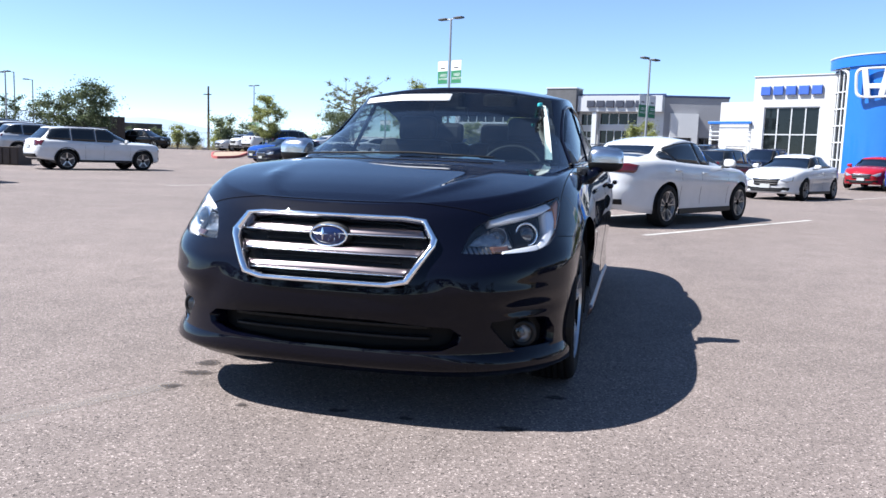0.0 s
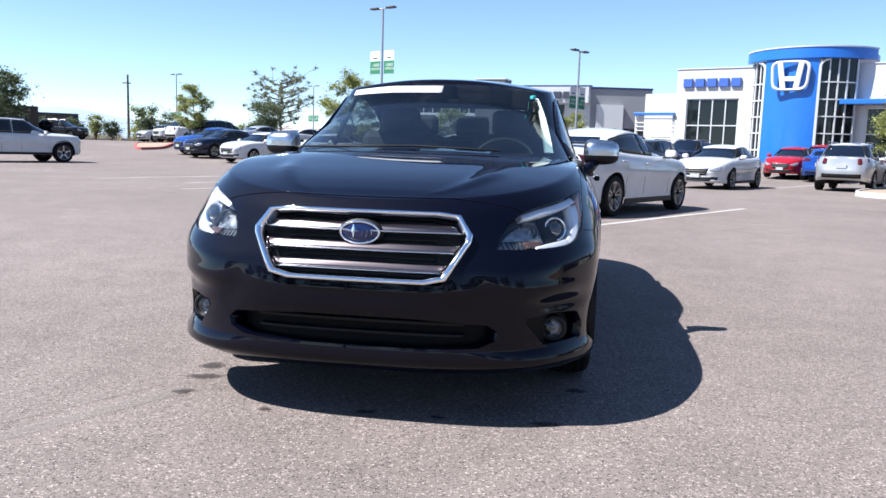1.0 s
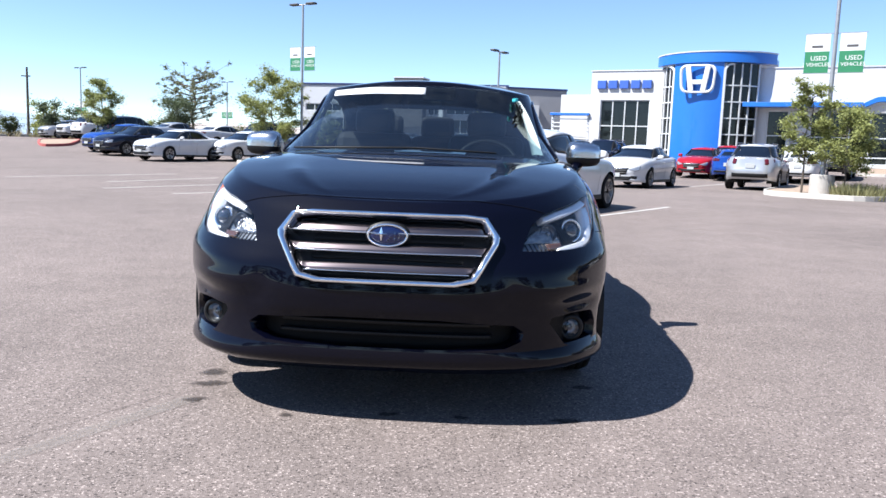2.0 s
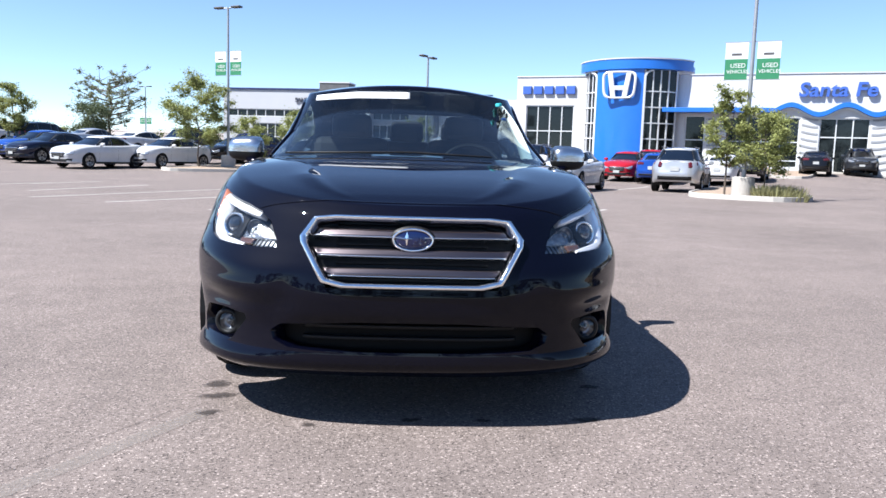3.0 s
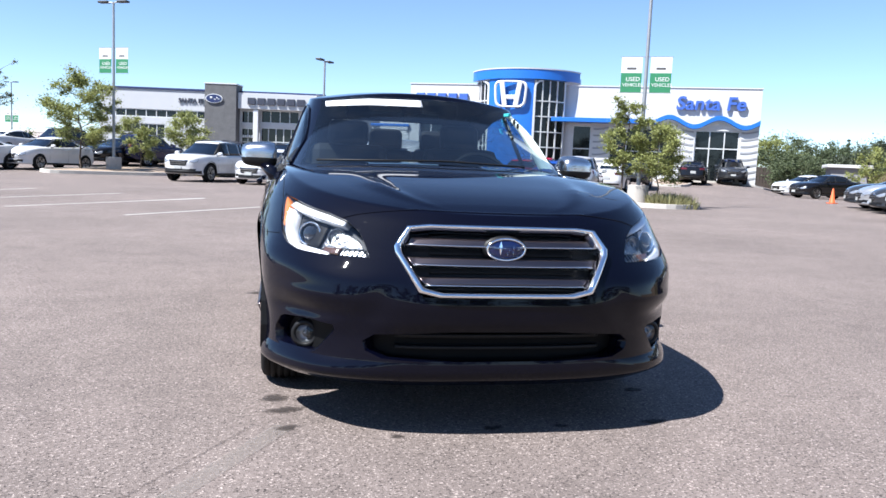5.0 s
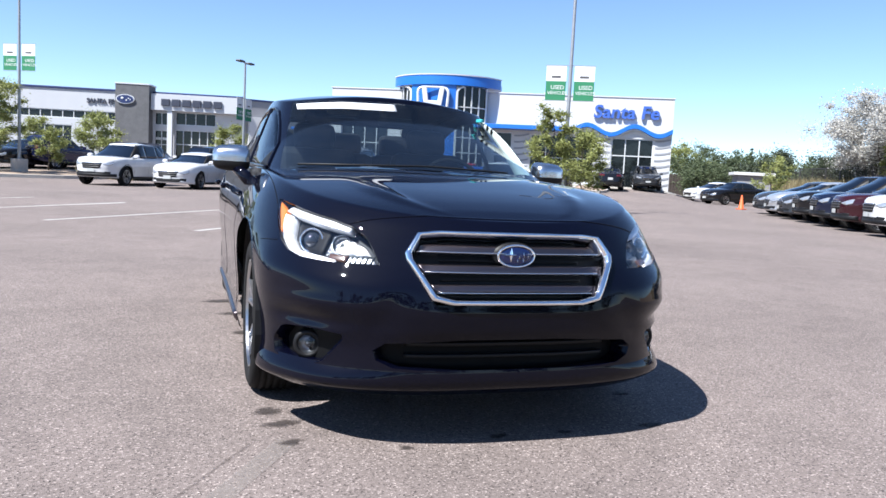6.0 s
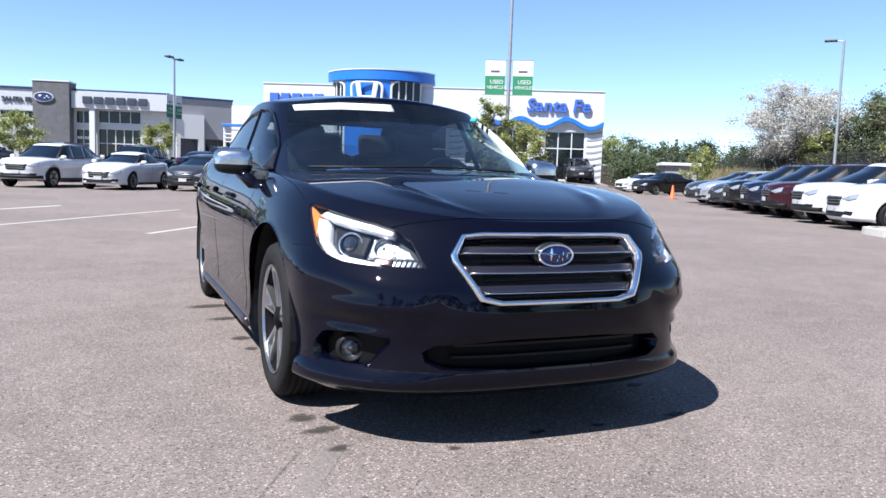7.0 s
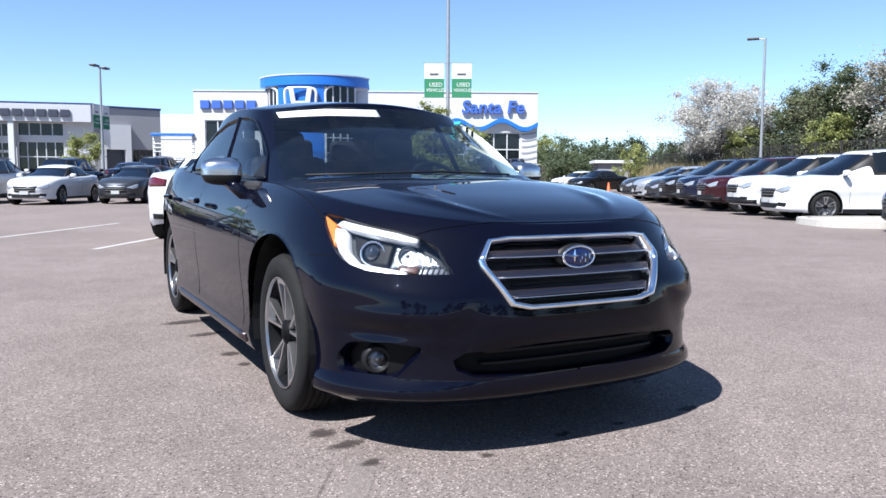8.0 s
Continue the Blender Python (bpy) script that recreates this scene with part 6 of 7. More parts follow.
for i, (x, y, h) in enumerate(((76.5, 66.5, 6.4), (79.0, 69.0, 5.6))):
    ob = thing("conifer", on_ground(x, y), "dark narrow conifer far off", "tree")
    part("trunk", rod(bmesh.new(), (0, 0, 0), (0, 0, h * 0.9), 0.15, 0.03), BARK, ob)
    rng = np.random.default_rng(i)
    part("crown", leaves_mesh("crown", [(0, 0, h * f) for f in np.linspace(0.15, 0.95, 12)], [1.1 * (1.05 - f) for f in np.linspace(0.15, 0.95, 12)], 1500, 0.16, rng), LEAF_DARK, ob)

# dark trees behind the camera, mirrored in the paint
for i, (a, r, h, w) in enumerate(((200, 34, 6.5, 7.5), (214, 31, 7.5, 8), (229, 36, 6.0, 8), (243, 33, 8.0, 9), (256, 37, 6.8, 8), (270, 32, 7.2, 8.5), (285, 36, 6.2, 8), (299, 33, 7.6, 8.5), (315, 38, 6.6, 9))):
    tree(-1.4 + r * math.cos(math.radians(a)), 0.7 + r * math.sin(math.radians(a)), h, w, 0.12, LEAF_DARK, 6000, 0.17, 500 + i, "dark leafy tree along the edge of the lot", clump=0.5, limbs=12)

# thin fence far on the verge
ff = thing("fence", Matrix(), "thin grey chain fence far beyond the verge", "fence")
for i in range(24):
    x, y = -52 + i * 2.6, 84 + i * 0.25
    part("post", rod(bmesh.new(), (x, y, gz(x, y)), (x, y, gz(x, y) + 1.9), 0.035, 0.035, 6), STEEL, ff)
part("rail", rod(bmesh.new(), (-52, 84, gz(-52, 84) + 1.88), (7.8, 89.75, gz(7.8, 89.75) + 1.88), 0.025, 0.025, 6), STEEL, ff)
part("rail", rod(bmesh.new(), (-52, 84, gz(-52, 84) + 0.4), (7.8, 89.75, gz(7.8, 89.75) + 0.4), 0.02, 0.02, 6), STEEL, ff)

# mountains on the horizon
ridge = pchip((30, 60, 80, 94, 100, 106, 110, 114, 117, 121, 126, 140, 165), (16, 30, 44, 56, 60, 64, 76, 108, 94, 114, 70, 60, 30))
verts, faces = [], []
for i in range(181):
    a = math.radians(30 + 135 * i / 180)
    top = float(ridge(30 + 135 * i / 180)) + 5 * noise.noise(Vector((i * 0.21, 0, 0))) + 2 * noise.noise(Vector((i * 0.8, 3, 0)))
    for r, z in ((2700, -5), (2850, top * 0.5 + 3 * noise.noise(Vector((i * 0.3, 5, 0)))), (3000, top), (3200, -5)):
        verts.append((r * math.cos(a), r * math.sin(a), z))
# the haze of distance is mixed into the slopes' base colour
HAZE = mat("hazy_blue_slope", (0.24, 0.31, 0.39), rough=1.0, vary=0.06, scale=0.004)
tagged(part("mountain_backdrop", mesh("mountain_backdrop", verts, grid_faces(181, 4)), HAZE, None), "pale blue mountains on the horizon", "mountains", kind="structure")

# low tan flats before them
verts = []
for i in range(61):
    a = math.radians(86 + 17 * i / 60)
    top = 34 * smooth(i / 12) * smooth((60 - i) / 14) + 2.5 * noise.noise(Vector((i * 0.5, 9, 0)))
    for r, z in ((1400, -3), (1460, top * 0.7), (1500, top), (1600, -5)):
        verts.append((r * math.cos(a), r * math.sin(a), z))
TAN = mat("sunlit_tan_flats", (0.354, 0.308, 0.285), rough=1.0, vary=0.08, scale=0.01)
tagged(part("flats_backdrop", mesh("flats_backdrop", verts, grid_faces(61, 4)), TAN, None), "pale tan desert flats far off", "hills", kind="structure")

# ---- the cars on the lot ----
KINDS = {k: build_car("sedan" if k in ("sedan", "compact") else "minivan" if k == "minivan" else "suv", k, "white parked car", "car") for k in ("sedan", "compact", "suv", "large_suv", "minivan")}
PLACED = set()


def park(kind, x, y, heading, colour, label, scale=1.0, group=""):
    """A parked car whose middle stands at x, y; heading: where its nose points, degrees from east."""
    p = car_spec(kind)
    mid = (p["nose"] + p["tail"]) / 2
    z = gz(x, y)
    m = pose(x, y, z, 0, 0, heading) @ Matrix.Translation((-mid, 0, 0))
    if kind not in PLACED:
        PLACED.add(kind)
        c = KINDS[kind]
        c.matrix_world = m
    else:
        c = copy_thing(KINDS[kind], m)
    repaint(c, colour, label)
    if group:
        c["group"] = group
    return c


park("sedan", 2.95, 14.4, 50, "white", "white four-door sedan parked across a painted bay line")
park("sedan", 9.95, 26.5, -130, "white", "white sedan with a black grille parked nose out")
park("suv", 10.1, 34.1, 50, "grey", "dark grey suv parked behind the white sedan")
park("suv", 13.7, 40.3, -130, "navy", "navy suv parked before the showroom")
park("compact", 17.6, 36.9, -130, "red", "bright red compact sedan parked nose out")
park("compact", 21.1, 40.8, -130, "red", "bright red compact car parked before the showroom")
park("compact", 18.3, 34.8, 50, "blue", "bright blue compact car parked beyond the silver suv")
park("suv", 15.15, 27.6, 52, "silver", "silver suv parked tail out with red tail lamps")
park("sedan", 21.2, 34.0, 50, "white", "white sedan parked beyond the planted island")
park("suv", 24.5, 36.5, 50, "grey", "dark grey suv parked beyond the planted island")
park("compact", 31.8, 40.4, 51, "black", "small black sedan parked before the showroom doors")
park("suv", 35.2, 40.7, -128, "grey", "grey suv parked on the apron before the showroom")
park("large_suv", -16.0, 31.2, 51, "white", "white large three-row suv with dark windows")
park("suv", -22.4, 38.2, 51, "silver", "silver suv parked in the far row")
park("suv", -25.0, 41.3, 51, "white", "white suv parked in the far row")
park("suv", -28.0, 44.6, 51, "grey", "dark suv parked in the far row")
park("compact", -14.3, 19.0, -20, "silver", "silver hatchback parked at the edge of the lot")
park("suv", -31.3, 70.0, -10, "black", "black suv parked beside the far verge")
park("compact", -21.2, 66.0, -130, "silver", "silver compact car parked in the far lot")
park("suv", -18.7, 62.6, -130, "white", "white suv parked in the far lot")
park("compact", -11.5, 44.0, -130, "blue", "bright blue compact car with a wide intake")
park("compact", -10.3, 41.7, -130, "navy", "dark navy compact sedan parked nose out")
park("compact", -7.75, 38.5, -127, "white", "white sporty sedan parked nose out")
park("compact", -4.9, 40.75, -131, "white", "white compact sedan parked beside the planted island")
park("sedan", -1.9, 45.6, -130, "black", "dark sedan parked behind the planted island")
park("suv", -0.4, 46.5, 50, "indigo", "dark purple-blue suv parked tail out behind the island")
park("suv", 1.55, 34.4, -127, "white", "white suv parked beside the planted island")
park("sedan", 4.1, 33.2, -127, "white", "white sedan parked nose out")
park("compact", 6.9, 32.6, -127, "grey", "dark grey compact sedan parked nose out")
park("suv", 3.2, 40.5, 50, "white", "white suv parked in the second row")
park("suv", 6.6, 41.2, 50, "black", "black suv parked in the second row")
park("sedan", 10.2, 43.6, 50, "navy", "dark sedan parked in the second row")
park("suv", 12.6, 46.4, 50, "grey", "dark grey suv parked in the second row")
park("sedan", -7.4, 51.4, 50, "white", "white sedan parked in the second row")
park("sedan", -10.6, 54.0, 50, "silver", "silver sedan parked in the second row")
park("suv", -13.2, 53.0, 50, "black", "black suv parked in the second row")
park("suv", -16.4, 58.5, 50, "white", "white suv parked in the second row")
park("suv", -4.4, 52.6, 50, "navy", "navy suv parked in the second row")
park("sedan", -0.2, 50.6, 50, "grey", "grey sedan parked in the second row")
# the row along the bank
COLOURS = ("white", "white", "maroon", "navy", "black", "grey", "silver", "grey")
TYPES = ("minivan", "suv", "suv", "suv", "suv", "sedan", "sedan", "sedan")
ALONG = (0.5, 2.9, 5.5, 7.7, 9.85, 12.0, 14.1, 16.2)
WORDS = {"white": "white", "maroon": "dark red", "navy": "dark blue", "black": "black", "grey": "dark grey", "silver": "silver"}
for c, k, along in zip(COLOURS, TYPES, ALONG):
    p = car_spec(k)
    half = (p["nose"] - p["tail"]) / 2
    x, y = 15.0 + along * 0.629 + half * 0.777, 10.85 + along * 0.777 - half * 0.629
    park(k, x, y, 141, c, f"{WORDS[c]} {'minivan' if k == 'minivan' else 'suv' if k == 'suv' else 'sedan'} parked nose out in a row along the bank", group="row along the bank")
park("sedan", 14.3, 5.75, 141, "navy", "dark sedan parked beyond the kerb island")
park("compact", 37.6, 35.2, 172, "black", "black sports sedan parked side on at the end of the row")
park("sedan", 40.6, 39.4, 172, "white", "white sedan parked behind the black sports sedan")

# traffic cone
cone = thing("traffic_cone", on_ground(29.0, 27.3), "orange traffic cone on the asphalt", "cone")
v, f = lathe([(0.17, 0.03), (0.13, 0.05), (0.03, 0.70), (0.001, 0.71)], 24, "Z")
part("cone_body", mesh("cone_body", v, f), ORANGE, cone)
part("cone_base", boxed((0.36, 0.36, 0.04), (0, 0, 0.02), bevel=0.01), ORANGE, cone)

# ---- the black sedan in the middle of the lot ----
SPEC = car_spec("sedan")
SPEC.update(
    ridge=0.011, flare=0.022, arch=0.415, tyre=0.332, track=0.755, tread=0.215, nose=0.942, nf=(3.6, 7.2),
    low_x=(-3.85, -3.4, -2.4, -0.4, 0.35, 0.55, 0.75, 0.95), low_z=(0.33, 0.24, 0.18, 0.18, 0.17, 0.178, 0.190, 0.195),
    face_v=(0.0, 0.05, 0.10, 0.17, 0.27, 0.40, 0.56, 0.66, 0.76, 0.86, 0.94, 1.0), face_x=(-0.06, -0.022, -0.012, -0.016, -0.020, -0.006, 0.0, -0.008, -0.026, -0.052, -0.080, -0.118),
    bow_v=(0.0, 0.10, 0.30, 0.50, 0.62, 0.72, 0.80, 0.90, 1.0), bow_x=(0.04, 0.03, 0.03, 0.02, 0.035, 0.115, 0.165, 0.180, 0.180),
    side_v=(0.0, 0.05, 0.10, 0.18, 0.28, 0.45, 0.62, 0.72, 0.82, 0.93, 1.0), side_w=(0.955, 0.975, 0.982, 0.975, 0.978, 0.992, 1.0, 0.990, 0.965, 0.918, 0.862),
    wide_x=(-3.85, -3.0, -2.6, -1.4, -0.4, 0.1, 0.5, 0.95), wide_w=(0.955, 0.985, 0.995, 0.985, 0.983, 0.982, 0.972, 0.965),
)
SPEC["top_z"] = (0.98, 1.03, 1.05, 0.995, 0.962, 0.955, 0.931, 0.884, 0.836, 0.805, 0.772)
SPEC["crown_z"] = (0.0, 0.04, 0.06, 0.05, 0.046, 0.032, 0.023, 0.014, 0.0, 0.0)
SPEC["cabin"] = dict(SPEC["cabin"], base=0.885, screen=-0.115, roof_front=-1.01, nf=(3.0, 7.0), roof_half=0.625, height=1.450, drop_front=0.070, edge=0.07, a0=0.212, head=0.985, c1=0.85, panes=())
# the side windows, seen square on: (along, up)
PANES = ([(-0.60, 0.968), (-0.82, 1.098), (-1.03, 1.218), (-1.17, 1.290), (-1.30, 1.318), (-1.46, 1.326), (-1.36, 0.985)],
         [(-1.40, 0.987), (-1.50, 1.326), (-1.75, 1.315), (-2.02, 1.270), (-2.28, 1.190), (-2.40, 1.135), (-2.26, 1.010)],
         [(-2.31, 1.013), (-2.44, 1.115), (-2.62, 1.035), (-2.60, 1.022)])
SUBJ_POSE = pose(-0.479, 4.140, 0, 0, 0, math.degrees(math.atan2(-0.98235, -0.18707)))
subj = thing("sedan", SUBJ_POSE, "glossy black four-door sedan with a chrome-framed grille on the asphalt", "car")
SH = Shape(SPEC, 420, 80, 40)


def sculpt(me):
    """The scoops over the fog lamps and the shelf above them, pressed into the bumper corners."""
    for v in me.vertices:
        x, y, z = v.co
        if x > 0.2 and 0.30 < z < 0.62:
            u = (x - 0.86) * -0.853 + (abs(y) - 0.48) * 0.522
            d = -0.018 * math.exp(-((u - 0.25) / 0.17) ** 2 - ((z - 0.445) / 0.026) ** 2) + 0.007 * math.exp(-((u - 0.22) / 0.24) ** 2 - ((z - 0.510) / 0.024) ** 2)
            d += 0.006 * math.exp(-((abs(y) / 0.38) ** 8)) * math.exp(-((z - 0.46) / 0.05) ** 4)
            # a slanting hollow from the foot of the grille to the end of the lower intake
            d -= 0.007 * math.exp(-((abs(y) - 0.46 - 0.55 * (0.50 - z)) / 0.065) ** 2) * math.exp(-((z - 0.48) / 0.09) ** 4)
            n = Vector((x + 0.3, y, 0)).normalized()
            v.co += n * d
    return me


whole = sculpt(body_mesh("whole", SH))
SKIN = bvh_of(whole)
bpy.data.meshes.remove(whole)



def rounded(poly, times=2, cut=0.28):
    """The outline with its corners cut back again and again."""
    for _ in range(times):
        out = []
        for a, b in zip(poly, poly[1:] + poly[:1]):
            out += [tuple(a[c] * (1 - cut) + b[c] * cut for c in (0, 1)), tuple(a[c] * cut + b[c] * (1 - cut) for c in (0, 1))]
        poly = out
    return poly


GRILLE = [(-0.407, 0.683), (-0.346, 0.768), (0.346, 0.768), (0.407, 0.683), (0.311, 0.524), (-0.311, 0.524)]
GRILLE_IN = [(-0.377, 0.684), (-0.333, 0.755), (0.333, 0.755), (0.377, 0.684), (0.291, 0.544), (-0.291, 0.544)]
INTAKE = rounded([(-0.53, 0.338), (-0.44, 0.400), (0.44, 0.400), (0.53, 0.338), (0.40, 0.282), (-0.40, 0.282)], 1)
# lamp outlines lie flat in a frame that looks at the corner of the nose: (outwards, up)
CORNER, OUT, IN = Vector((0.86, 0.48, 0)), Vector((-0.853, 0.522, 0)), Vector((-0.522, -0.853, 0))
LAMP = [(0.020, 0.650), (0.052, 0.690), (0.098, 0.738), (0.165, 0.772), (0.250, 0.794), (0.362, 0.811), (0.490, 0.831), (0.605, 0.846), (0.569, 0.800), (0.520, 0.752), (0.462, 0.706), (0.390, 0.674), (0.310, 0.656), (0.200, 0.650), (0.080, 0.648)]
FOG = rounded([(0.085, 0.402), (0.22, 0.414), (0.38, 0.402), (0.44, 0.345), (0.43, 0.283), (0.195, 0.280)], 1, 0.14)


def within(poly, u, z):
    n = False
    for (x0, z0), (x1, z1) in zip(poly, poly[1:] + poly[:1]):
        if (z0 > z) != (z1 > z) and u < x0 + (z - z0) / (z1 - z0) * (x1 - x0):
            n = not n
    return n


def open_skin(bm, poly, origin, right, way):
    """Cuts a clean opening with a convex outline through the skin, seen along way."""
    origin, right, way = Vector(origin), Vector(right), Vector(way)
    lo_u, hi_u = min(q[0] for q in poly) - 0.03, max(q[0] for q in poly) + 0.03
    lo_z, hi_z = min(q[1] for q in poly) - 0.03, max(q[1] for q in poly) + 0.03

    def flat(p):
        return (p - origin).dot(right), p.z

    def near():
        out = []
        for f in bm.faces:
            c = f.calc_center_median()
            u, z = flat(c)
            if lo_u < u < hi_u and lo_z < z < hi_z and (c - origin).dot(way) < 2.75 and c.x > 0.2 and f.normal.dot(way) < 0.35:
                out.append(f)
        return out
    for a, b in zip(poly, poly[1:] + poly[:1]):
        d = right * (b[0] - a[0]) + Vector((0, 0, b[1] - a[1]))
        if d.length < 1e-4:
            continue
        faces = near()
        geom = list({v for f in faces for v in f.verts}) + list({e for f in faces for e in f.edges}) + faces
        bmesh.ops.bisect_plane(bm, geom=geom, dist=1e-5, plane_co=origin + right * a[0] + Vector((0, 0, a[1])), plane_no=d.cross(way).normalized())
    gone = [f for f in near() if within(poly, *flat(f.calc_center_median()))]
    bmesh.ops.delete(bm, geom=gone, context="FACES")


def deck(x, y, z):
    """Where the skin is left out under the cabin."""
    return -2.62 < x < -0.62 and abs(y) < 0.66 and z > 0.9


bm = bmesh_of(sculpt(body_mesh("body", SH, deck)))
open_skin(bm, [(u / 1.03, z) for u, z in GRILLE], (3, 0, 0), (0, 1, 0), (-1, 0, 0))
open_skin(bm, INTAKE, (3, 0, 0), (0, 1, 0), (-1, 0, 0))
for poly in (LAMP, FOG):
    for sy in (1, -1):
        m = Matrix.Diagonal((1, sy, 1))
        open_skin(bm, poly, m @ (CORNER - IN * 2), m @ OUT, m @ IN)
for q in bm.faces:
    q.smooth = True
part("body", bm, PAINT_BLACK, subj, "gloss black painted steel body")


def both(name, bm, material, parent=subj, label=""):
    """A part and its twin on the other side."""
    twin = flip_y(bm.copy())
    return part(name, bm, material, parent, label), part(name, twin, material, parent, label)


def lamp_decal(poly, lift, thick, n=24, back=-0.004, rows=7, edge=0.35, slant=0.0):
    return decal(SKIN, poly, CORNER - IN * 2, OUT, IN, lift, thick, n, back, rows, edge, slant)


def front_decal(poly, lift, thick, n=40, back=-0.004, rows=7, edge=0.35, slant=0.0):
    return decal(SKIN, poly, (3, 0, 0), (0, 1, 0), (-1, 0, 0), lift, thick, n, back, rows, edge, slant)


def skin_frame(outer, inner, origin, right, way, steps, lifts):
    """A moulding between two outlines of the same count, wrapped on the skin. lifts: across the section, (share, lift)."""
    origin, right, way = Vector(origin), Vector(right), Vector(way)
    bm, rings = bmesh.new(), []
    m = len(outer)
    for i in range(m):
        for s in range(steps):
            f = s / steps
            o = [outer[i][c] * (1 - f) + outer[(i + 1) % m][c] * f for c in (0, 1)]
            q = [inner[i][c] * (1 - f) + inner[(i + 1) % m][c] * f for c in (0, 1)]
            ring = []
            for share, lift in lifts:
                u, z = o[0] + (q[0] - o[0]) * share, o[1] + (q[1] - o[1]) * share
                hit, nor, _, _ = SKIN.ray_cast(origin + right * u + Vector((0, 0, z)), way, 8.0)
                if hit is None:
                    break
                if nor.dot(way) > 0:
                    nor = -nor
                ring.append(bm.verts.new(hit + nor * lift))
            if len(ring) == len(lifts):
                rings.append(ring)
    for a, b in zip(rings, rings[1:] + rings[:1]):
        for j in range(len(lifts) - 1):
            bm.faces.new((a[j], a[j + 1], b[j + 1], b[j]))
    bmesh.ops.recalc_face_normals(bm, faces=bm.faces)
    for f in bm.faces:
        f.smooth = True
    return bm


def grow(poly, d):
    """The outline moved outwards by d."""
    cx, cz = sum(q[0] for q in poly) / len(poly), sum(q[1] for q in poly) / len(poly)
    out = []
    for u, z in poly:
        r = math.hypot(u - cx, z - cz)
        out.append((u + (u - cx) / r * d, z + (z - cz) / r * d))
    return out


def bead(pts, r, n=8):
    """A thin round bead swept along a line of points."""
    pts = [Vector(q) for q in pts]
    loop = (pts[0] - pts[-1]).length < 1e-6
    if loop:
        pts = pts[:-1]
    bm, rings, m = bmesh.new(), [], len(pts)
    for i, q in enumerate(pts):
        a, b = (pts[i - 1], pts[(i + 1) % m]) if loop else (pts[max(i - 1, 0)], pts[min(i + 1, m - 1)])
        t = (b - a).normalized()
        u = t.cross(Vector((0.31, 0.17, 0.93))).normalized()
        w = t.cross(u)
        rings.append([bm.verts.new(q + (u * math.cos(2 * math.pi * k / n) + w * math.sin(2 * math.pi * k / n)) * r) for k in range(n)])
    for p0, p1 in zip(rings, rings[1:] + (rings[:1] if loop else [])):
        for k in range(n):
            bm.faces.new((p0[k], p0[(k + 1) % n], p1[(k + 1) % n], p1[k])).smooth = True
    bmesh.ops.recalc_face_normals(bm, faces=bm.faces)
    return bm


def on_skin(pts, way, back=3.0, lift=0.0, tree=None):
    out = []
    for q in pts:
        hit, nor, _, _ = (tree or SKIN).ray_cast(Vector(q) - Vector(way) * back, Vector(way), 8.0)
        if hit:
            out.append(hit + nor * (lift if nor.dot(Vector(way)) < 0 else -lift))
    return out


def steps_between(a, b, n):
    return [tuple(a[c] + (b[c] - a[c]) * i / n for c in range(len(a))) for i in range(n + 1)]


# grille: chrome hexagon, sunk mesh, three bars, the oval badge
grille = part("grille", front_decal(GRILLE, -0.055, 0.004, back=-0.004), PLASTIC, subj, "black mesh grille")
part("grille_frame", skin_frame(rounded(GRILLE, 1, 0.10), rounded(GRILLE_IN, 1, 0.10), (3, 0, 0), (0, 1, 0), (-1, 0, 0), 8, ((-0.12, -0.012), (-0.03, 0.004), (0.15, 0.018), (0.55, 0.021), (0.85, 0.012), (1.0, -0.004), (1.06, -0.05))), CHROME, grille, "chrome hexagonal frame")
for z0, z1, hw0, hw1 in ((0.700, 0.737, 0.361, 0.339), (0.633, 0.668, 0.340, 0.361), (0.565, 0.600, 0.298, 0.320)):
    part("grille_bar", front_decal([(-hw0, z0 + 0.006), (-hw1, z1), (hw1, z1), (hw0, z0 + 0.006)], -0.032, 0.010, back=-0.03, edge=0.7, slant=0.010), SATIN, grille, "brushed dark silver bar")
    part("grille_lip", front_decal([(-hw0, z0), (-hw0, z0 + 0.0035), (hw0, z0 + 0.0035), (hw0, z0)], -0.012, 0.016, back=-0.03, edge=0.5), SATIN_BRIGHT, grille, "thin silver edge")
for z in (0.556, 0.620, 0.686, 0.745):
    part("grille_rib", front_decal([(-0.28, z - 0.004), (-0.28, z + 0.004), (0.28, z + 0.004), (0.28, z - 0.004)], -0.045, 0.006), PLASTIC, grille)


def oval(rx, rz, x, dome, n=48):
    bm = bmesh.new()
    c = bm.verts.new((x + dome, 0, 0.694))
    rings = []
    for s in (0.35, 0.7, 1.0):
        rings.append([bm.verts.new((x + dome * (1 - s * s), rx * s * math.cos(2 * math.pi * i / n), 0.694 + rz * s * math.sin(2 * math.pi * i / n))) for i in range(n)])
    for i in range(n):
        bm.faces.new((c, rings[0][i], rings[0][(i + 1) % n]))
        for a, b in zip(rings, rings[1:]):
            bm.faces.new((a[i], b[i], b[(i + 1) % n], a[(i + 1) % n]))
    lip = [bm.verts.new((x - 0.03, v.co.y, v.co.z)) for v in rings[-1]]
    for i in range(n):
        bm.faces.new((rings[-1][i], lip[i], lip[(i + 1) % n], rings[-1][(i + 1) % n]))
    bmesh.ops.recalc_face_normals(bm, faces=bm.faces)
    for f in bm.faces:
        f.smooth = True
    return bm


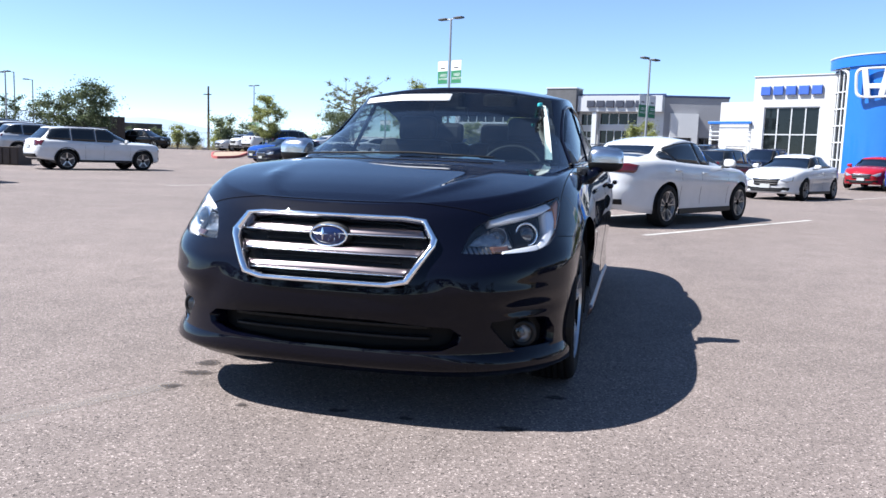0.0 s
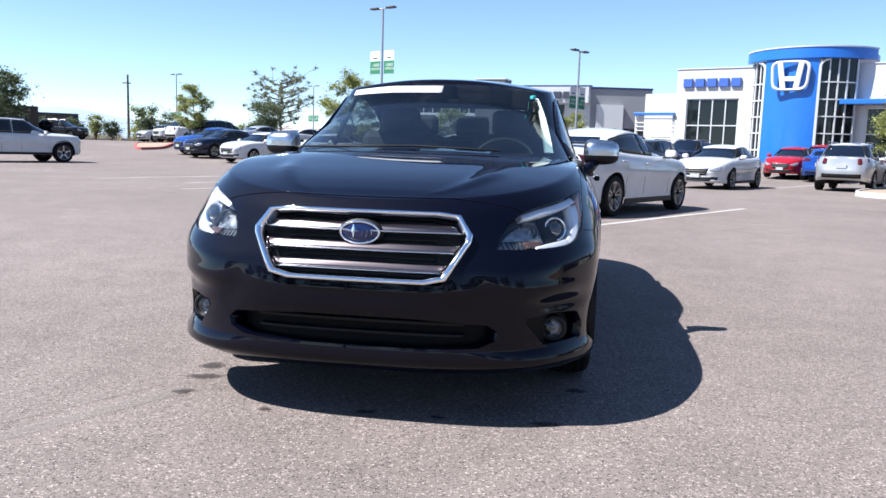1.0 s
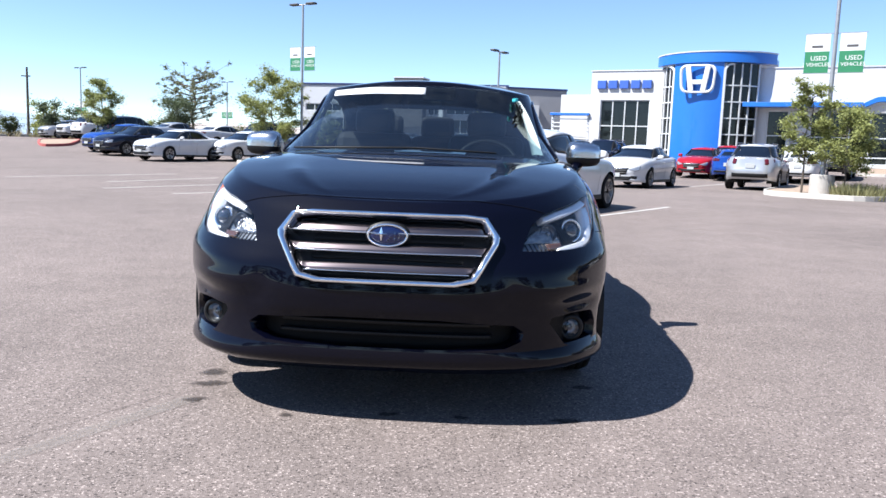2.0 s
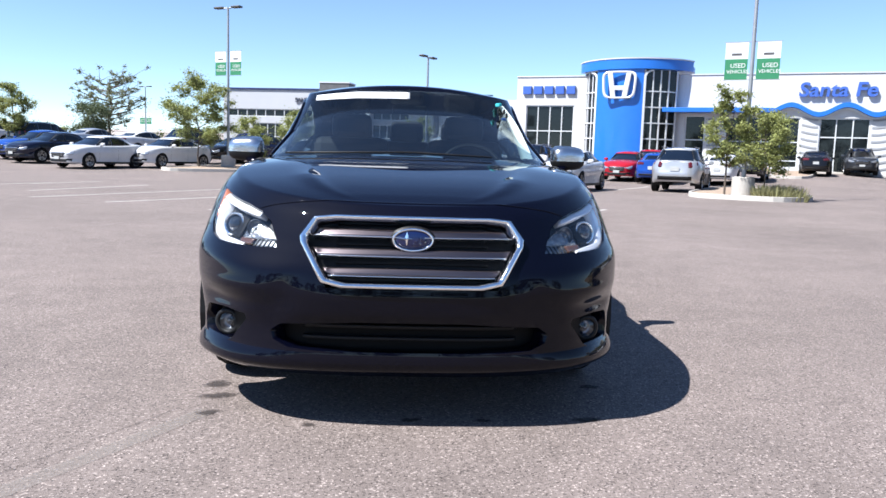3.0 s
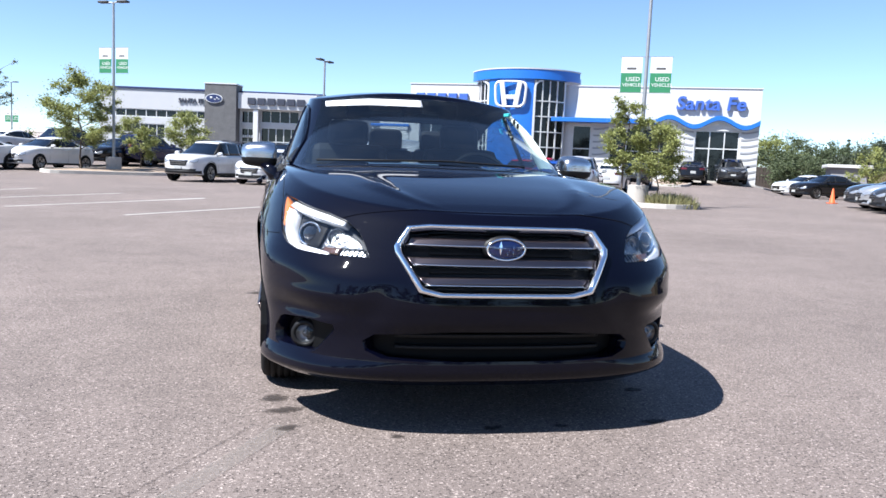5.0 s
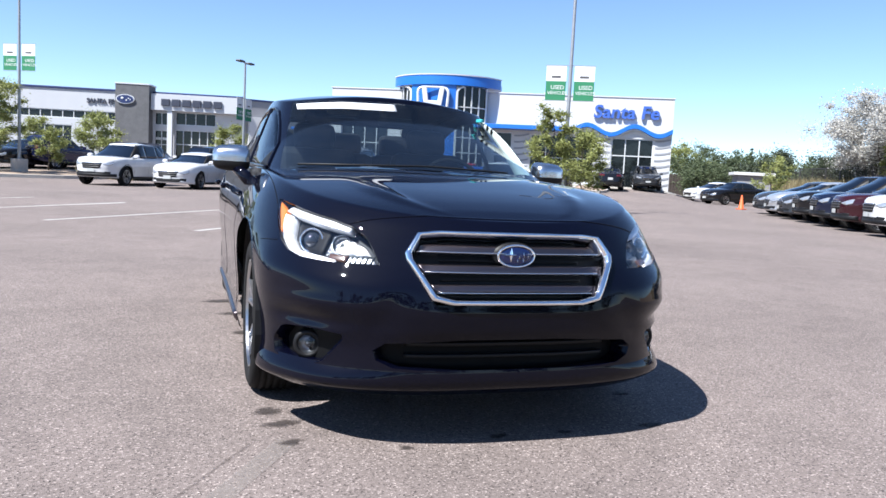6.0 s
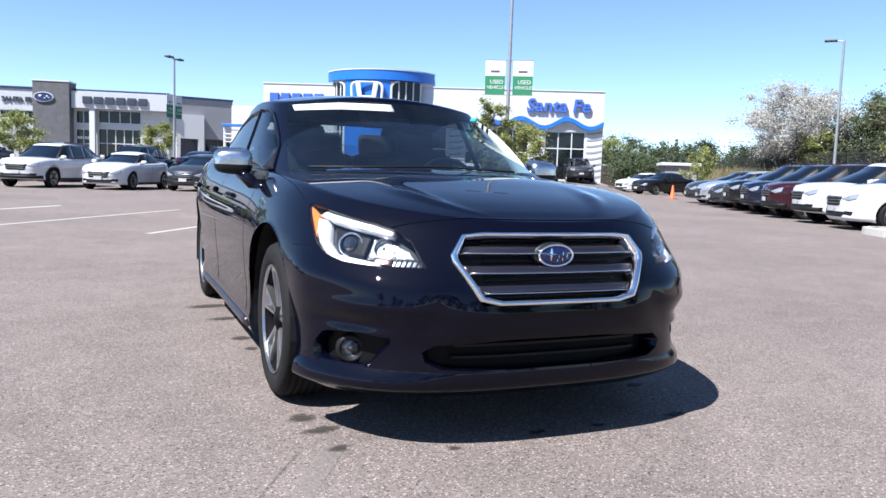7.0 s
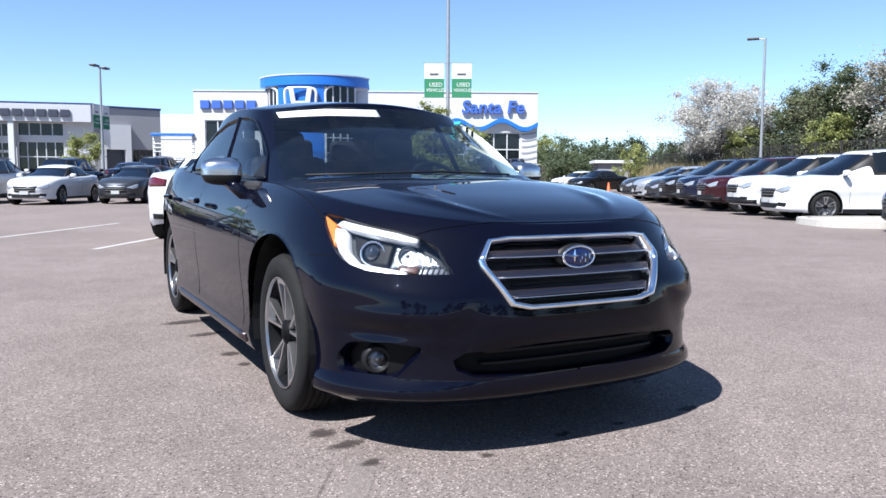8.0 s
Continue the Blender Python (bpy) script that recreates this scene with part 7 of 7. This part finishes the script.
bx = 0.888
part("badge_mount", oval(0.082, 0.048, bx - 0.012, 0.006), PLASTIC, grille)
badge = part("badge", oval(0.067, 0.036, bx + 0.004, 0.008), BADGE_BLUE, grille, "blue oval badge")
rim_pts = [(bx + 0.004, 0.070 * math.cos(2 * math.pi * i / 48), 0.694 + 0.0385 * math.sin(2 * math.pi * i / 48)) for i in range(49)]
part("badge_rim", bead(rim_pts, 0.0046), CHROME, badge, "chrome rim")


def star(y, z, w, h):
    """A small four-pointed star that lies on the badge."""
    bm = bmesh.new()
    c = bm.verts.new((bx + 0.015, y, z))
    ring = []
    for k in range(8):
        a = math.pi * k / 4
        q = 1.0 if k % 2 == 0 else 0.26
        ring.append(bm.verts.new((bx + 0.010, y + w * q * math.cos(a), z + h * q * math.sin(a))))
    for k in range(8):
        bm.faces.new((c, ring[k], ring[(k + 1) % 8]))
    return bm


for y, z, w, h in ((-0.026, 0.700, 0.040, 0.030), (0.012, 0.690, 0.015, 0.011), (0.032, 0.700, 0.015, 0.011), (0.052, 0.693, 0.015, 0.011), (0.030, 0.679, 0.015, 0.011), (0.004, 0.676, 0.013, 0.010)):
    part("badge_mark", star(y * 0.84, 0.694 + (z - 0.694) * 0.84, w * 0.86, h * 0.86), CHROME, badge)

# lower intake
intake = part("lower_intake", front_decal(grow(INTAKE, 0.01), -0.075, 0.004), SEAM_SOFT, subj, "black lower air intake")
part("intake_surround", skin_frame(INTAKE, grow(INTAKE, -0.02), (3, 0, 0), (0, 1, 0), (-1, 0, 0), 4, ((0.0, 0.0), (0.15, -0.004), (0.45, -0.014), (0.8, -0.035), (1.0, -0.09))), PAINT_BLACK, intake)
for z in (0.335, 0.370):
    part("intake_bar", front_decal([(-0.40, z - 0.005), (-0.40, z + 0.006), (0.40, z + 0.006), (0.40, z - 0.005)], -0.045, 0.012, back=-0.02), PLASTIC, intake)

# the chin: a ledge that runs round under the bumper
xi, eta, _ = outline(SH.nu, SPEC["nf"], SPEC["nr"], (SPEC["nose"] - SPEC["tail"]) / 2 / SPEC["half"])
verts, keep = [], 0
for a, b in zip(xi, eta):
    base = SH.skin(np.array(a), np.array(b), np.array(0.10))
    if float(base[0]) < 0.43:
        break
    out = Vector((float(base[0]) - 0.05, float(base[1]) * 1.2, 0)).normalized()
    fade = 0.05 + 0.95 * smooth((float(b) - 0.40) / 0.45)
    for v, d in ((0.165, -0.006), (0.150, 0.001), (0.110, 0.014), (0.070, 0.025), (0.052, 0.026), (0.036, 0.020), (0.0, 0.002)):
        q = SH.skin(np.array(a), np.array(b), np.array(v))
        verts.append(Vector([float(c) for c in q]) + out * d * fade)
    keep += 1
part("front_lip", mesh("front_lip", *mirrored(verts, grid_faces(keep, 7))), PAINT_BLACK, subj, "gloss black chin lip")

# headlamps
hl_r, hl_l = both("headlight", lamp_decal(LAMP, -0.058, 0.003, n=40), LAMP_GREY, label="headlight with projector and chrome guide")
for side, hl in ((1, hl_r), (-1, hl_l)):
    def put(name, bm, material, label=""):
        return part(name, bm if side > 0 else flip_y(bm), material, hl, label)
    fr = skin_frame(grow(LAMP, 0.0), grow(LAMP, -0.003), CORNER - IN * 2, OUT, IN, 8, ((0.0, 0.0), (0.5, -0.003), (1.0, -0.012), (1.0, -0.05)))
    put("lamp_rim", fr, PAINT_BLACK)
    top = [(0.165, 0.770), (0.250, 0.791), (0.362, 0.808), (0.500, 0.828), (0.518, 0.809), (0.451, 0.795), (0.300, 0.774), (0.165, 0.754)]
    put("light_guide", lamp_decal(top, -0.018, 0.006, 30, back=-0.03, slant=0.006, edge=0.8), LAMP_WHITE, "white light guide")
    put("light_guide", lamp_decal([(0.517, 0.800), (0.468, 0.797), (0.436, 0.726), (0.343, 0.678), (0.335, 0.655), (0.404, 0.680), (0.465, 0.714), (0.507, 0.761)], -0.022, 0.006, 24, back=-0.03, slant=0.006, edge=0.8), LAMP_WHITE, "white light guide")
    put("light_guide", lamp_decal([(0.345, 0.682), (0.231, 0.671), (0.166, 0.662), (0.163, 0.653), (0.245, 0.654), (0.310, 0.658), (0.345, 0.663)], -0.020, 0.006, 20, back=-0.03, slant=0.004, edge=0.8), LAMP_WHITE, "white light guide")
    put("amber_marker", lamp_decal([(0.598, 0.841), (0.526, 0.814), (0.490, 0.730), (0.515, 0.750), (0.564, 0.799)], -0.014, 0.006, 14, back=-0.02), LAMP_AMBER, "amber side marker")
    put("turn_lamp", lamp_decal([(0.205, 0.684), (0.058, 0.684), (0.030, 0.655), (0.150, 0.654), (0.205, 0.662)], -0.034, 0.008, 18, back=-0.02), LAMP_CHROME, "ribbed clear turn lamp")
    for k in range(9):
        u = 0.052 + 0.017 * k
        put("turn_lamp_rib", lamp_decal([(u, 0.656), (u, 0.683), (u + 0.006, 0.683), (u + 0.006, 0.656)], -0.026, 0.005, 2, back=-0.006, rows=3), LAMP_GREY)
    put("reflector", lamp_decal([(0.248, 0.688), (0.248, 0.759), (0.165, 0.746), (0.105, 0.722), (0.070, 0.690)], -0.050, 0.004, 20), LAMP_FACET, "faceted chrome reflector")
    put("amber_lens", lamp_decal([(0.135, 0.658), (0.135, 0.680), (0.205, 0.682), (0.205, 0.664)], -0.019, 0.004, 10, back=-0.006), LAMP_DULL, "dull amber lens")
    put("projector_bezel", lamp_decal([(0.255, 0.686), (0.255, 0.764), (0.40, 0.786), (0.440, 0.790), (0.412, 0.726), (0.345, 0.686)], -0.046, 0.004, 16), SEAM_SOFT, "black lamp bezel")
    # projector and main-beam bowl
    for u, z, r, deep in ((0.335, 0.728, 0.043, True), (0.195, 0.724, 0.034, False)):
        hit, nor, _, _ = SKIN.ray_cast(CORNER - IN * 2 + OUT * u + Vector((0, 0, z)), IN, 8.0)
        ax = (Vector((1, 0.25, 0.0)) * 0.7 + nor * 0.3).normalized()
        m = Matrix.Translation(hit - nor * 0.045) @ ax.to_track_quat("Z", "Y").to_matrix().to_4x4()
        if deep:
            v, f = lathe([(r * 1.02, -0.02), (r * 1.06, 0.012), (r * 0.98, 0.020), (r * 0.86, 0.012), (r * 0.80, -0.01)], 36, "Z")
            me = mesh("projector_ring", [m @ Vector(q) for q in v], f)
            part("projector_ring", me if side > 0 else flip_y(bmesh_of(me)), CHROME, hl)
            v, f = lathe([(r * 0.80, 0.0), (r * 0.66, 0.014), (r * 0.42, 0.024), (r * 0.2, 0.028), (0.0005, 0.029)], 36, "Z")
            me = mesh("projector_lens", [m @ Vector(q) for q in v], f)
            part("projector_lens", me if side > 0 else flip_y(bmesh_of(me)), DARK_LENS, hl, "dark glass lens")
        else:
            v, f = lathe([(r * 1.05, 0.002), (r * 0.95, 0.006), (r * 0.80, -0.006), (r * 0.50, -0.014), (r * 0.22, -0.016), (r * 0.18, 0.004), (0.0005, 0.006)], 36, "Z")
            me = mesh("reflector_bowl", [m @ Vector(q) for q in v], f, False)
            part("reflector_bowl", me if side > 0 else flip_y(bmesh_of(me)), LAMP_CHROME, hl, "chrome reflector bowl")
    lens = lamp_decal(LAMP, -0.004, 0.004, n=40, back=0.0, edge=0.6)
    lo = put("lens", lens, GLASS_CLEAR, "clear lens")
    lo.visible_shadow = False

# fog lamps in their sunk surrounds
fg_r, fg_l = both("fog_lamp_surround", lamp_decal(grow(FOG, 0.004), -0.055, 0.003, n=24), SEAM_SOFT, label="black sunk fog lamp surround")
for side, fg in ((1, fg_r), (-1, fg_l)):
    fr = skin_frame(FOG, grow(FOG, -0.022), CORNER - IN * 2, OUT, IN, 4, ((0.0, 0.0), (0.15, -0.004), (0.45, -0.012), (0.8, -0.03), (1.0, -0.055)))
    part("surround_edge", fr if side > 0 else flip_y(fr), PAINT_BLACK, fg)
    hit, nor, _, _ = SKIN.ray_cast(CORNER - IN * 2 + OUT * 0.292 + Vector((0, 0, 0.338)), IN, 8.0)
    ax = (Vector((1, 0.1, 0)) * 0.75 + nor * 0.25).normalized()
    m = Matrix.Translation(hit - nor * 0.05) @ ax.to_track_quat("Z", "Y").to_matrix().to_4x4()
    for nm, prof, mt in (("fog_bezel", [(0.056, -0.01), (0.052, 0.022), (0.040, 0.028), (0.034, 0.020)], PLASTIC),
                         ("fog_bowl", [(0.035, 0.021), (0.028, 0.004), (0.014, -0.004), (0.010, 0.012), (0.0005, 0.015)], LAMP_CHROME),
                         ("fog_glass", [(0.035, 0.021), (0.026, 0.027), (0.013, 0.030), (0.0005, 0.031)], GLASS_CLEAR)):
        v, f = lathe(prof, 32, "Z")
        me = mesh(nm, [m @ Vector(q) for q in v], f)
        part(nm, me if side > 0 else flip_y(bmesh_of(me)), mt, fg)

# beads and shut lines: bonnet edge, wings, doors
line = on_skin([(0.805 - 0.105 * (abs(y) / 0.58) ** 2.4, y, 1.0) for y in np.linspace(-0.57, 0.57, 60)], (0, 0, -1), lift=0.0005)
part("bonnet_edge", bead(line, 0.0028, 6), PAINT_BLACK, subj)


def seam(pts, way, r=0.0022):
    return bead(on_skin(pts, way, lift=-0.001), r, 6)


for pts, way in (
    (steps_between((0.345, 0.785, 2), (-0.42, 0.775, 2), 24), (0, 0, -1)),
    (steps_between((-0.52, 2, 0.24), (-0.50, 2, 0.93), 16), (0, -1, 0)),
    (steps_between((-1.60, 2, 0.24), (-1.62, 2, 0.97), 16), (0, -1, 0)),
    (steps_between((-2.32, 2, 0.70), (-2.55, 2, 0.98), 10), (0, -1, 0)),
    (steps_between((0.36, 2, 0.69), (0.50, 2, 0.70), 4), (0, -1, 0)),
):
    both("seam", seam(pts, way), SEAM)

# cabin
cab = cabin_pieces("sedan", SH, 420, 70)
shell_tree = bvh_of(cab["roof"])
bm = bmesh_of(cab["roof"])
gone = []
for q in bm.faces:
    c = q.calc_center_median()
    if abs(c.y) > 0.45 and any(within(grow(poly, -0.012), c.x, c.z) for poly in PANES):
        gone.append(q)
bmesh.ops.delete(bm, geom=gone, context="FACES")
part("roof", bm, PAINT_BLACK, subj, "gloss black roof and pillars")
screen_tree = bvh_of(cab["windscreen"])
screen = part("windscreen", cab["windscreen"], GLASS_SCREEN, subj, "lightly tinted windscreen")
part("rear_window", cab["rear_window"], GLASS_REAR, subj, "tinted rear window")
for poly in PANES:
    for q in both("side_window", decal(shell_tree, poly, (0, 3, 0), (1, 0, 0), (0, -1, 0), 0.003, 0.002, 40, back=0.0, edge=1.0), GLASS_SIDE, label="tinted side window"):
        pass
    rim = []
    for a, b in zip(poly, poly[1:] + poly[:1]):
        rim += [(x, 3, z) for x, z in steps_between(a, b, 14)[:-1]]
    line = on_skin(rim, (0, -1, 0), back=0.0, lift=0.004, tree=shell_tree)
    both("window_seal", bead(line + line[:1], 0.007, 6), PAINT_BLACK, label="gloss black window surround")
underside(subj, SPEC)
add_wheels(subj, SPEC)


def on_screen(poly, lift, thick, n=24):
    return decal(screen_tree, poly, (3, 0, 0), (0, 1, 0), (-1, 0, 0), lift, thick, n, back=-0.001, edge=0.9)


part("white_strip", on_screen([(-0.60, 1.296), (-0.585, 1.328), (-0.30, 1.354), (0.0, 1.360), (0.0, 1.318), (-0.30, 1.314)], 0.002, 0.001), WINDSHIELD_STRIP, screen, "white vinyl strip along the top edge")
# sunlit lining of the windscreen pillar, with its clips and a tag at the top
bm, rows = bmesh.new(), []
for k in range(9):
    f = k / 8
    bend = 0.03 * math.sin(math.pi * f)
    o = Vector((-0.487, 0.656, 0.994)).lerp(Vector((-0.975, 0.550, 1.300)), f) + Vector((0, 0, bend))
    q = Vector((-0.580, 0.606, 0.992)).lerp(Vector((-1.015, 0.528, 1.300)), f) + Vector((0, 0, bend))
    rows.append([bm.verts.new(w) for w in (o, o.lerp(q, 0.5) + Vector((0.008, -0.008, 0.004)), q, q + Vector((-0.015, 0.03, -0.01)))])
for a, b in zip(rows, rows[1:]):
    for k in range(3):
        bm.faces.new((a[k], a[k + 1], b[k + 1], b[k])).smooth = True
lining = part("pillar_lining", bm, LINING, subj, "pale inner lining of the windscreen pillar")
for f in (0.70, 0.80):
    c = Vector((-0.534, 0.631, 0.993)).lerp(Vector((-0.995, 0.539, 1.300)), f) + Vector((0.012, -0.012, 0.03 * math.sin(math.pi * f) + 0.006))
    bm = boxed((0.016, 0.012, 0.030), c, bevel=0.004)
    part("lining_clip", bm, PLASTIC, lining)
bm = boxed((0.05, 0.02, 0.02), (-0.955, 0.520, 1.305), turn=20, bevel=0.004)
part("lining_tag", bm, TAG_CYAN, lining, "cyan printed tag")
# wipers
for y0, y1 in ((0.40, -0.22), (-0.16, -0.62)):
    pts = on_skin([(2, y, 0.998 - 0.03 * abs(y)) for y in np.linspace(y0, y1, 14)], (-1, 0, 0), lift=0.012, tree=screen_tree)
    if len(pts) > 2:
        part("wiper", bead(pts, 0.005), PLASTIC, subj, "black wiper")

# mirrors: silver caps on black shells
for side in (1, -1):
    bm = car_mirror(side, SPEC)
    bmesh.ops.translate(bm, verts=bm.verts, vec=(-0.82, 0.912, 1.012))
    bmesh.ops.scale(bm, vec=(0.9, 0.76, 0.80), space=Matrix.Translation((0.82, -0.912, -1.012)), verts=bm.verts)
    low = bm.copy()
    bmesh.ops.bisect_plane(bm, geom=bm.verts[:] + bm.edges[:] + bm.faces[:], plane_co=(0, 0, 0.990), plane_no=(0, 0, -1), clear_outer=True)
    bmesh.ops.bisect_plane(low, geom=low.verts[:] + low.edges[:] + low.faces[:], plane_co=(0, 0, 0.989), plane_no=(0, 0, 1), clear_outer=True)
    mo = part("door_mirror", low if side > 0 else flip_y(low), PLASTIC, subj, "black mirror shell")
    part("mirror_cap", bm if side > 0 else flip_y(bm), SATIN_BRIGHT, mo, "silver mirror cap")
    ft = rod(bmesh.new(), (-0.665, 0.800, 0.872), (-0.790, 0.895, 0.965), 0.036, 0.028, 20)
    for q in ft.faces:
        q.smooth = True
    part("mirror_foot", ft if side > 0 else flip_y(ft), PAINT_BLACK, mo)
    pn = boxed((0.006, 0.14, 0.095), (-0.848, 0.912, 1.010), bevel=0.002)
    part("mirror_pane", pn if side > 0 else flip_y(pn), CHROME, mo, "silvered mirror pane")
    bm = decal(shell_tree, [(-0.60, 0.972), (-0.65, 0.995), (-0.76, 1.058), (-0.78, 0.974)], (0, 3, 0), (1, 0, 0), (0, -1, 0), 0.006, 0.006, 10)
    part("mirror_sail", bm if side > 0 else flip_y(bm), PLASTIC, mo)
    for x0 in (-1.50, -2.45):
        bm = boxed((0.21, 0.035, 0.032), (x0, 0.925, 0.845), bevel=0.012)
        part("door_handle", bm if side > 0 else flip_y(bm), PAINT_BLACK, subj)
    bm = decal(SKIN, [(-2.28, 0.205), (-2.28, 0.245), (-0.48, 0.245), (-0.48, 0.205)], (0, 3, 0), (1, 0, 0), (0, -1, 0), 0.004, 0.012, 20)
    part("sill_strip", bm if side > 0 else flip_y(bm), SATIN, subj, "satin silver sill strip")
    bm = decal(SKIN, [(-3.72, 0.80), (-3.72, 0.93), (-3.30, 0.90), (-3.42, 0.82)], (0, 3, 0), (1, 0, 0), (0, -1, 0), 0.002, 0.012, 10)
    part("tail_light", bm if side > 0 else flip_y(bm), LAMP_RED, subj)

# inside: dashboard, wheel, seats, mirror
bm = boxed((0.55, 1.36, 0.10), (-0.66, 0, 0.925), bevel=0.04)
dash = part("dashboard", bm, INTERIOR, subj, "dark soft dashboard")
ring = [(-0.93 + 0.10 * math.sin(a) * -1, 0.37 + 0.185 * math.cos(a), 0.905 + 0.16 * math.sin(a)) for a in np.linspace(0, 2 * math.pi, 33)]
sw = part("steering_wheel", bead(ring, 0.013), PLASTIC, subj, "dark steering wheel")
part("wheel_hub", boxed((0.06, 0.15, 0.11), (-0.92, 0.37, 0.90), bevel=0.02), PLASTIC, sw)
part("wheel_spoke", boxed((0.025, 0.34, 0.03), (-0.925, 0.37, 0.90), bevel=0.008), PLASTIC_GREY, sw)
for x0, ys in ((-1.45, (0.37, -0.37)), (-2.40, (0.40, 0.0, -0.40))):
    for y in ys:
        part("seat_back", boxed((0.16, 0.50 if x0 > -2 else 0.42, 0.62), (x0, y, 0.80), bevel=0.06, tilt=(0, -14)), INTERIOR, subj, "dark cloth seat back")
        part("headrest", boxed((0.10, 0.26, 0.17), (x0 - 0.11, y, 1.175), bevel=0.04, tilt=(0, -10)), INTERIOR, subj)
part("rear_view_mirror", boxed((0.03, 0.20, 0.05), (-0.95, 0, 1.26), bevel=0.012), SEAM_SOFT, subj)
for side in (1, -1):
    part("door_card", boxed((2.05, 0.05, 0.52), (-1.55, side * 0.79, 0.70), bevel=0.02), INTERIOR, subj, "dark inner door panel")
part("parcel_shelf", boxed((0.55, 1.30, 0.03), (-2.86, 0, 1.0), bevel=0.01), INTERIOR, subj)
part("cabin_floor", boxed((2.6, 1.5, 0.05), (-1.6, 0, 0.45), bevel=0.01), INTERIOR, subj)
